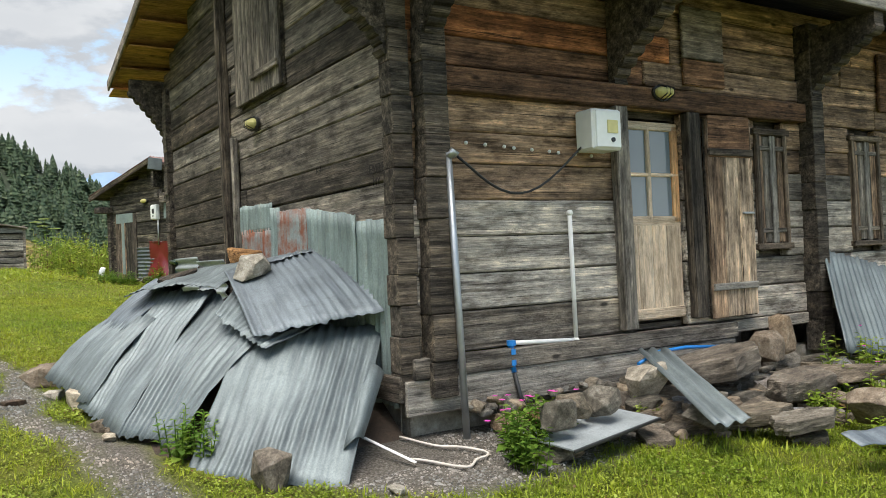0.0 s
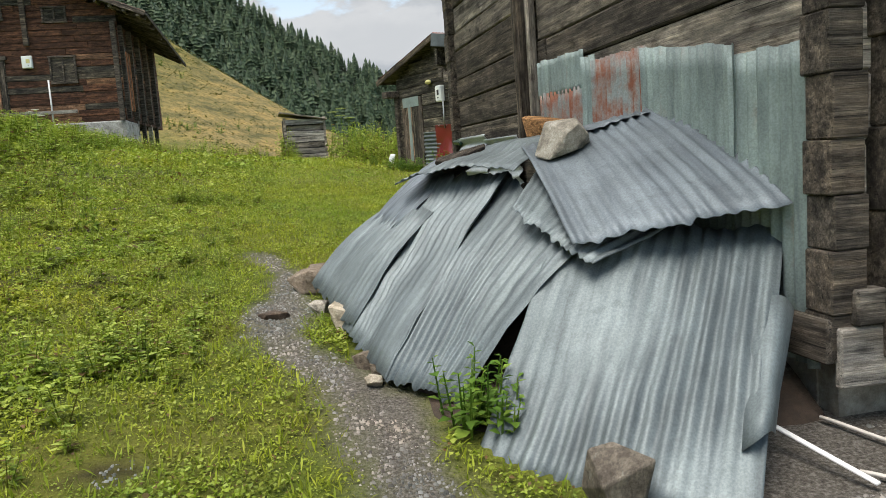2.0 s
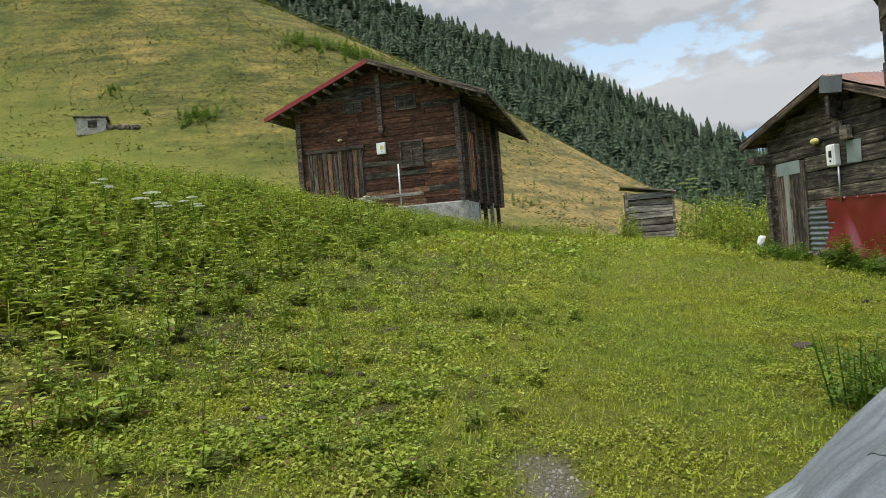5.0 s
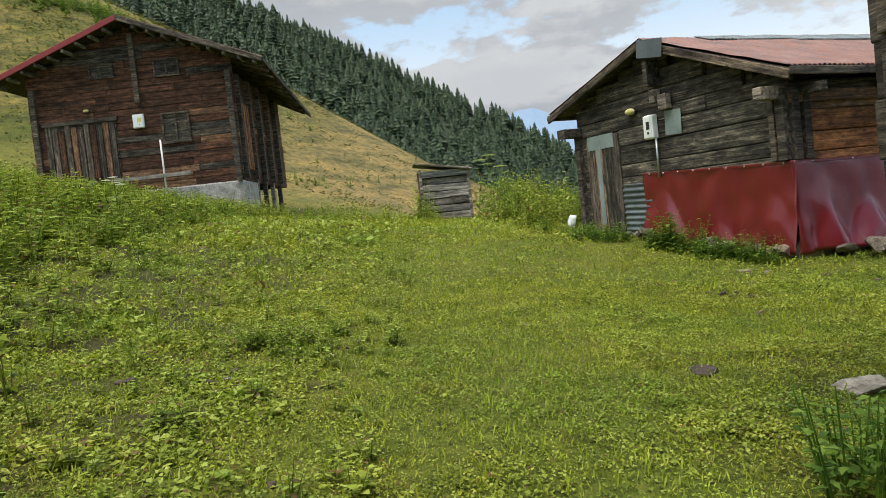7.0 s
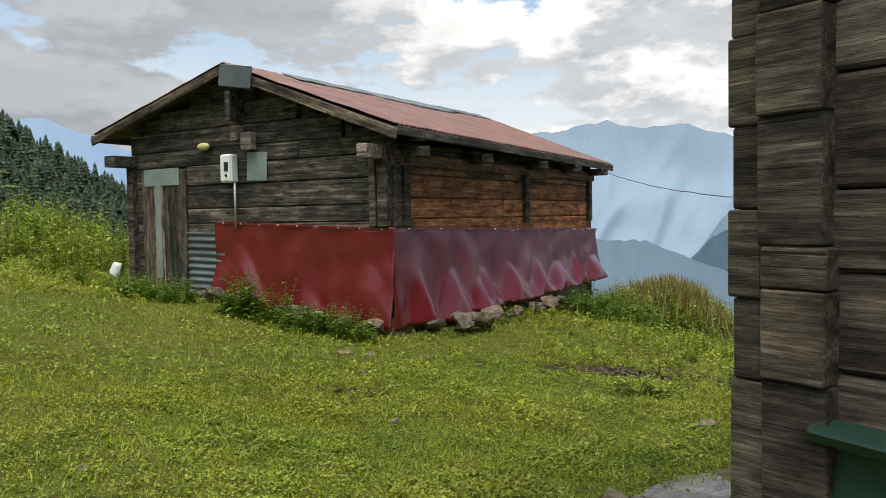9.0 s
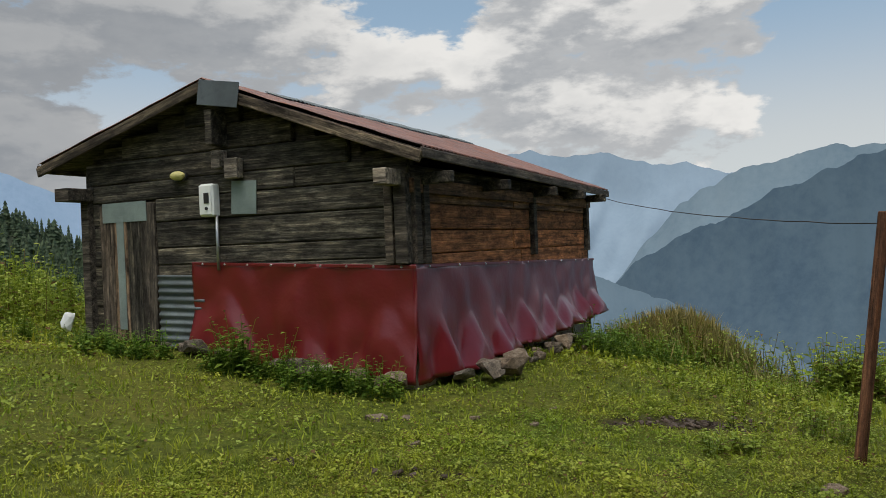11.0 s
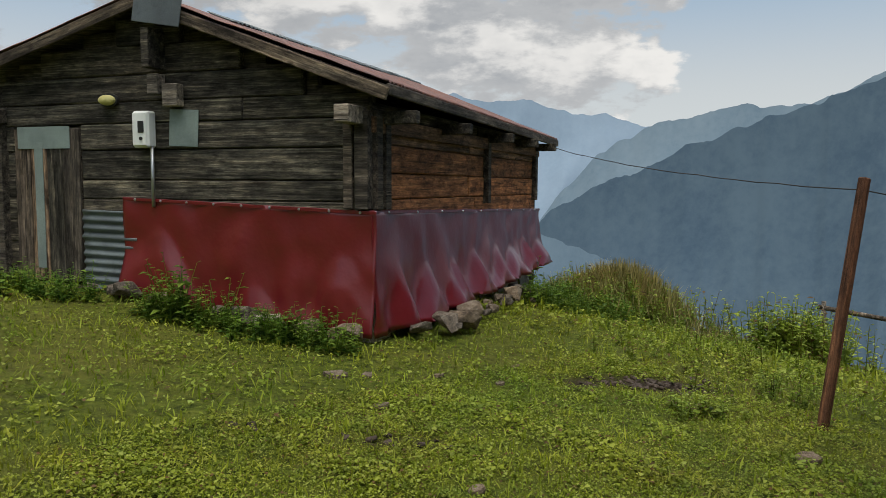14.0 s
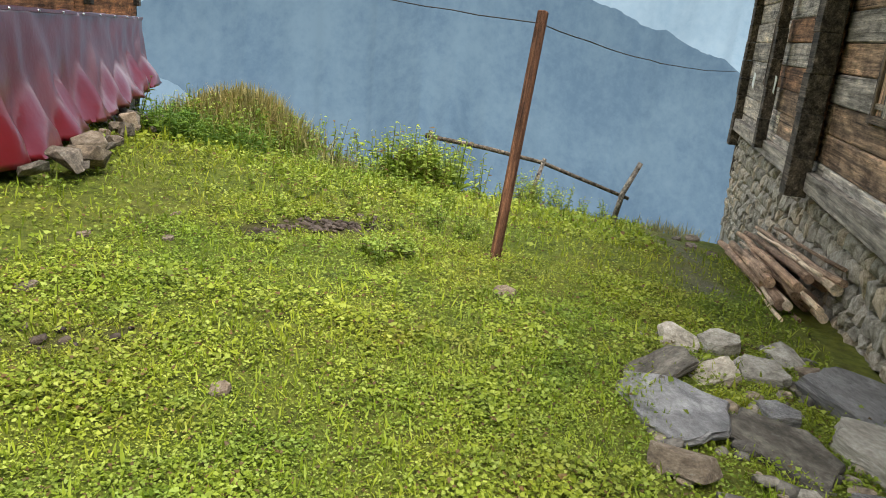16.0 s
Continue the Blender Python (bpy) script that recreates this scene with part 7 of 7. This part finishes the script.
def weed(rg, height, leaves, leaf_len, spread, stems=3):
    """A leafy weed: several bent stems with pairs of leaves; vertices and quads."""
    ch = []
    for s in range(stems):
        a, lean = rg.uniform(0, 6.28), rg.uniform(0.02, 0.35)
        h = height * rg.uniform(0.6, 1.0)
        k = max(3, int(leaves / stems))
        t = np.linspace(0.10, 1.0, k)
        base = np.array([math.cos(a), math.sin(a), 0]) * spread * rg.uniform(0, 0.6)
        tip = base + np.array([math.cos(a) * h * lean, math.sin(a) * h * lean, h])
        c = base + (tip - base) * t[:, None]
        yaw = rg.uniform(0, 6.28) + np.arange(k) * 2.4
        le = leaf_len * (1.15 - 0.6 * t) * rg.uniform(0.7, 1.2, k)
        ch.append(leaf_quads(c, yaw, rg.uniform(-0.2, 0.55, k), le, le * rg.uniform(0.4, 0.65, k), rg.uniform(-0.4, 0.4, k)))
        w = 0.006 + 0.004 * height
        for sx in ((w, 0), (0, w)):
            q = np.array([[base[0] - sx[0], base[1] - sx[1], -0.05], [base[0] + sx[0], base[1] + sx[1], -0.05], [tip[0] + sx[0] * 0.4, tip[1] + sx[1] * 0.4, tip[2]], [tip[0] - sx[0] * 0.4, tip[1] - sx[1] * 0.4, tip[2]]])
            ch.append((q, np.array([[0, 1, 2, 3]])))
    return join(ch)


WEEDS = [weed(vr, 1.0, 34, 0.20, 0.15, 4) for _ in range(8)]


def weed_field(name, spots, label, mat):
    chunks = []
    for x, y, h, w in spots:
        wv, wf = WEEDS[vr.integers(8)]
        a = vr.uniform(0, 6.28)
        rot = np.array([[math.cos(a), -math.sin(a), 0], [math.sin(a), math.cos(a), 0], [0, 0, 1]])
        chunks.append(((wv * (h * w, h * w, h)) @ rot.T + np.array([x, y, ground(x, y)]), wf))
    v, f = join(chunks)
    return tagged(mesh_from(name, v, f, mat), label, "weeds", kind="stuff")


spots = []
for _ in range(5200):
    x, y = vr.uniform(-17, -3.4), vr.uniform(-2.5, 31)
    d = (-x - 3.4) / 5 - 0.2 - max(0, (y - 8) * 0.05) * (x > -8)
    if vr.uniform() < d and not (x < -9.5 and y > 31):
        spots.append((x, y, vr.uniform(0.14, 0.70) * min(1.2, 0.34 + (-x - 3.4) * 0.14), vr.uniform(1.1, 2.4)))
for _ in range(1500):
    x, y = vr.uniform(-7.5, -3.1), vr.uniform(-2.0, 20)
    if noise.noise((x * 0.8, y * 0.8, 17)) + vr.uniform(-0.25, 0.25) > 0.02:
        spots.append((x, y, vr.uniform(0.08, 0.24), vr.uniform(1.2, 2.4)))
for _ in range(60):
    x, y = vr.uniform(-10, -4.3), vr.uniform(4, 18)
    spots.append((x, y, vr.uniform(0.45, 1.0), vr.uniform(0.28, 0.5)))
weed_field("bank_weeds", spots, "rank leafy weeds and nettles on the bank", LEAF)
spots = []
for cx, cy, rx, ry, n, h0, h1 in ((-5.0, 26.5, 2.4, 0.9, 80, 0.3, 0.8), (-0.3, 24.8, 0.9, 1.3, 110, 0.7, 1.6), (0.0, 20.6, 0.8, 1.2, 80, 0.45, 1.1), (-2.9, 27.0, 0.5, 0.3, 12, 0.8, 1.5), (-8, 29.5, 2.5, 1.2, 80, 0.3, 0.7), (-15, 30.8, 3.5, 0.6, 90, 0.4, 0.9), (1.4, 25, 1.2, 2.0, 70, 0.5, 1.1)):
    for _ in range(n):
        x, y = vr.normal(cx, rx * 0.6), vr.normal(cy, ry * 0.6)
        if not inside(np.array([x]), np.array([y]))[0]:
            spots.append((x, y, vr.uniform(h0, h1), vr.uniform(0.5, 0.9)))
weed_field("tall_weeds", spots, "tall green nettles and shrubs along the meadow's end", LEAF)
spots = []
for s in np.arange(-0.8, DL + 0.4, 0.016):
    p = MF @ Vector((s, -0.46 - abs(vr.normal(0, 0.14)), 0))
    if noise.noise((s * 1.3, 4.4, 0)) + vr.uniform(-0.3, 0.5) < 0:
        continue
    spots.append((p.x, p.y, vr.uniform(0.10, 0.44) * (1.7 if 0.45 < (s / DL) < 0.72 and vr.uniform() < 0.4 else 1), vr.uniform(0.9, 1.6)))
for _ in range(420):
    p = MS @ Vector((vr.uniform(4.2, 8.6), -0.5 - abs(vr.normal(0, 0.75)), 0))
    spots.append((p.x, p.y, vr.uniform(0.2, 0.6), vr.uniform(0.8, 1.5)))
weed_field("hut_foot_weeds", spots, "low weeds growing along the hut's stone foot", LEAF_DEEP)
spots = [(vr.normal(9.1, 0.62), vr.normal(14.5, 0.6), vr.uniform(0.4, 0.95), vr.uniform(0.6, 1.1)) for _ in range(330)]
spots += [(vr.normal(9.6, 0.45), vr.normal(11.7, 0.4), vr.uniform(0.45, 1.05), vr.uniform(0.7, 1.1)) for _ in range(120)]
spots += [(vr.normal(11.4, 0.35), vr.normal(9.9, 0.35), vr.uniform(0.4, 0.8), vr.uniform(0.6, 1.0)) for _ in range(36)]
spots += [(vr.normal(12.1, 0.5), vr.normal(8.9, 0.4), vr.uniform(0.2, 0.5), vr.uniform(0.7, 1.1)) for _ in range(24)]
spots += [(vr.normal(6.6, 1.2), vr.normal(11.9, 0.6), vr.uniform(0.12, 0.36), vr.uniform(0.9, 1.5)) for _ in range(110)]
spots += [(vr.normal(4.9, 0.4), vr.normal(10.6, 0.35), vr.uniform(0.18, 0.36), vr.uniform(0.9, 1.6)) for _ in range(30)]
spots += [(vr.normal(3.45, 0.22), vr.normal(10.5, 0.16), vr.uniform(0.16, 0.30), vr.uniform(1.4, 2.2)) for _ in range(16)]
weed_field("edge_weeds", [s for s in spots if not inside(np.array([s[0]]), np.array([s[1]]))[0]], "green bushes and weeds at the meadow's edge", LEAF)
spots = [(vr.normal(-3.95, 0.30), vr.normal(9.6, 0.30), vr.uniform(0.12, 0.26), vr.uniform(1.0, 1.6)) for _ in range(60)]
spots += [(vr.normal(-3.3, 0.30), vr.normal(1.75, 0.28), vr.uniform(0.14, 0.30), vr.uniform(1.3, 2.0)) for _ in range(34)]
weed_field("meadow_tufts", spots, "bright tufts of broad-leaved weeds in the lawn", LEAF)


def weed_plant(x, y, h, w, label, flowers=0, mat=None):
    """One leafy plant that can be told apart; flowers sit on its stems."""
    ob = thing("weed_plant", pose(x, y, ground(x, y)), label, "plant", "single weeds")
    wv, wf = weed(vr, h, int(170 * w), 0.055 * w + 0.03, 0.26 * w, 14)
    m = mesh_from("foliage", wv, wf, mat or LEAF_DEEP)
    m.parent = ob
    for _ in range(flowers):
        bm = bmesh.new()
        p = Vector((vr.normal(0, 0.16 * w), vr.normal(0, 0.16 * w), h * vr.uniform(0.75, 1.15)))
        for k in range(5):
            a = k * 1.2566
            c = p + Vector((math.cos(a), math.sin(a), 0.25)) * 0.014
            vs = [bm.verts.new(c + Vector((math.cos(a + d), math.sin(a + d), 0.3 * e)) * 0.014) for d, e in ((0, 1), (1.57, 0), (3.14, -1), (4.71, 0))]
            bm.faces.new(vs)
        part("flower", bm, PETAL, ob, "small pink flower")
    return ob


weed_plant(0.50, -0.82, 0.42, 1.6, "bushy green weed with pink flowers by the wall", 9)
weed_plant(0.85, -0.62, 0.34, 1.2, "bushy green weed with pink flowers by the wall", 4)
weed_plant(0.35, -0.98, 0.30, 1.2, "bushy green weed beside bare earth", 2)
weed_plant(-1.62, 0.42, 0.34, 1.1, "green nettle growing between the tin sheets")
weed_plant(-1.50, 0.30, 0.26, 0.9, "green nettle growing between the tin sheets")
for x, y, h, w, fl in ((1.0, -0.30, 0.26, 0.8, 0), (1.9, -0.62, 0.22, 0.8, 0), (1.55, -0.34, 0.22, 0.8, 0), (3.4, -1.2, 0.34, 1.2, 0), (4.3, -1.0, 0.5, 1.5, 2), (4.7, -0.8, 0.62, 1.7, 2), (4.0, -1.5, 0.45, 1.5, 1), (4.5, -1.5, 0.5, 1.6, 0), (3.6, -1.95, 0.42, 1.3, 0), (3.0, -1.95, 0.3, 1.1, 0), (3.9, -2.2, 0.45, 1.4, 0), (3.2, -0.45, 0.16, 0.7, 0)):
    weed_plant(x, y, h, w, "rank green weed growing out of the rubble", fl, LEAF)
weed_plant(-0.86, 6.50, 0.55, 1.2, "tall broad-leaved nettle by the log corner")
weed_plant(-0.55, 6.75, 0.42, 1.1, "broad-leaved nettle by the log corner")
weed_plant(-0.62, 6.2, 0.40, 1.2, "broad-leaved nettle by the log corner")


def umbel(x, y, h, label, petal=None):
    """A tall stalk with flat flower heads on spokes."""
    ob = thing("hogweed", pose(x, y, ground(x, y)), label, "plant", "umbel plants")
    bm = bmesh.new()
    tube(bm, [(0, 0, 0), (0.02, 0.01, h * 0.5), (0.0, 0.03, h * 0.86)], 0.018, 6, 0.5)
    part("stalk", bm, LEAF_DEEP, ob)
    for k in range(4):
        a, hh = k * 1.7, h * (0.82 + 0.06 * k)
        tip = Vector((0.15 * h * math.cos(a) * (k < 3), 0.15 * h * math.sin(a) * (k < 3), hh))
        bm = bmesh.new()
        tube(bm, [(0, 0.02, h * 0.72), tip - Vector((0, 0, 0.06)), tip], 0.006, 5)
        part("ray", bm, LEAF_DEEP, ob)
        bm = bmesh.new()
        for i in range(26):
            b, r = i * 2.4, 0.020 * h * math.sqrt(i)
            bmesh.ops.create_cube(bm, size=0.022 * h, matrix=Matrix.Translation(tip + Vector((r * math.cos(b), r * math.sin(b), 0.03 - 0.15 * r))) @ Matrix.Diagonal((1, 1, 0.4, 1)))
        part("flower_head", bm, petal or PETAL_WHITE, ob)
    wv, wf = weed(vr, h * 0.7, 16, 0.34, 0.1, 2)
    m = mesh_from("foliage", wv, wf, LEAF)
    m.parent = ob
    return ob


umbel(-0.95, 26.0, 2.0, "tall hogweed with flat yellow-green seed heads", plain("green_umbel", (0.30, 0.36, 0.09), 0.6))
for x, y, h in ((-9.0, 9.9, 1.15), (-9.9, 12.2, 0.95), (-11.9, 12.4, 0.9), (-9.3, 19.0, 0.9)):
    umbel(x, y, h, "white-flowered umbel plant on the weedy bank")
# loose gravel on the path and bare earth
x, y = scatter(70000, -3.2, 1.6, -1.8, 5.6, lambda a, b: np.ones_like(a))
ok = dirt_mask(x, y) > vr.uniform(0.35, 0.9, len(x))
x, y = x[ok], y[ok]
z = heights(x, y)
k = len(x)
s = 0.0035 + 0.009 * vr.uniform(0, 1, k) ** 3
cube = np.array([(-1, -1, -.5), (1, -1, -.5), (.8, 1, -.5), (-1, .8, -.5), (-.6, -.7, .6), (.7, -.6, .5), (.6, .6, .6), (-.7, .5, .5)])
v = (cube[None] * s[:, None, None] * vr.uniform(0.6, 1.3, (k, 1, 3)) + np.stack([x, y, z + 0.002], -1)[:, None]).reshape(-1, 3)
qf = np.array([(4, 5, 6, 7), (0, 1, 5, 4), (1, 2, 6, 5), (2, 3, 7, 6), (3, 0, 4, 7)])
f = (qf[None] + 8 * np.arange(k)[:, None, None]).reshape(-1, 4)
GRAVEL = leaf_mat("path_gravel", (0.10, 0.093, 0.083), (0.25, 0.235, 0.21), (0.46, 0.43, 0.40))
tagged(mesh_from("path_gravel", v, f, GRAVEL), "loose grey gravel on the trodden path", "gravel", kind="stuff")

# tussocks on the dry hillside
x, y = vr.uniform(-75, 6, 70000), vr.uniform(36, 93, 70000)
ok = ~inside(x, y)
x, y = x[ok], y[ok]
clump = np.array([noise.noise((a * 0.22, b * 0.22, 9)) for a, b in zip(x, y)])
ok = clump + vr.uniform(-0.5, 0.6, len(x)) > 0.1
x, y = x[ok], y[ok]
k = len(x)
ln = vr.uniform(0.10, 0.28, k)
v, f = leaf_quads(np.stack([x, y, heights(x, y) - 0.03], -1), vr.uniform(0, 6.28, k), vr.uniform(0.0, 0.5, k), ln, 0.7 * ln)
LEAF_HILL = leaf_mat("hill_grass", (0.086, 0.100, 0.017), (0.125, 0.124, 0.026), (0.190, 0.158, 0.046))
tagged(mesh_from("hillside_tussocks", v, f, LEAF_HILL), "dry yellowish tussock grass on the hillside", "grass", kind="stuff")
spots = [(vr.uniform(-45, -2), vr.uniform(38, 80), vr.uniform(0.4, 1.0), vr.uniform(0.9, 1.8)) for _ in range(34)]
for cx, cy, n_, r_, h_ in ((-39.0, 57.0, 46, 1.5, 1.1), (-36.6, 75.0, 60, 2.6, 1.2), (-32.4, 77.4, 60, 2.6, 1.3), (-49.0, 59.5, 18, 0.9, 0.8), (-25.0, 74.5, 30, 2.0, 0.9), (-10.6, 52.0, 16, 1.4, 0.8)):
    spots += [(vr.normal(cx, r_ * 0.6), vr.normal(cy, r_ * 0.5), vr.uniform(0.5, 1.0) * h_, vr.uniform(1.0, 1.7)) for _ in range(n_)]
weed_field("hillside_shrubs", spots, "scattered low green shrubs on the hillside", LEAF_DEEP)
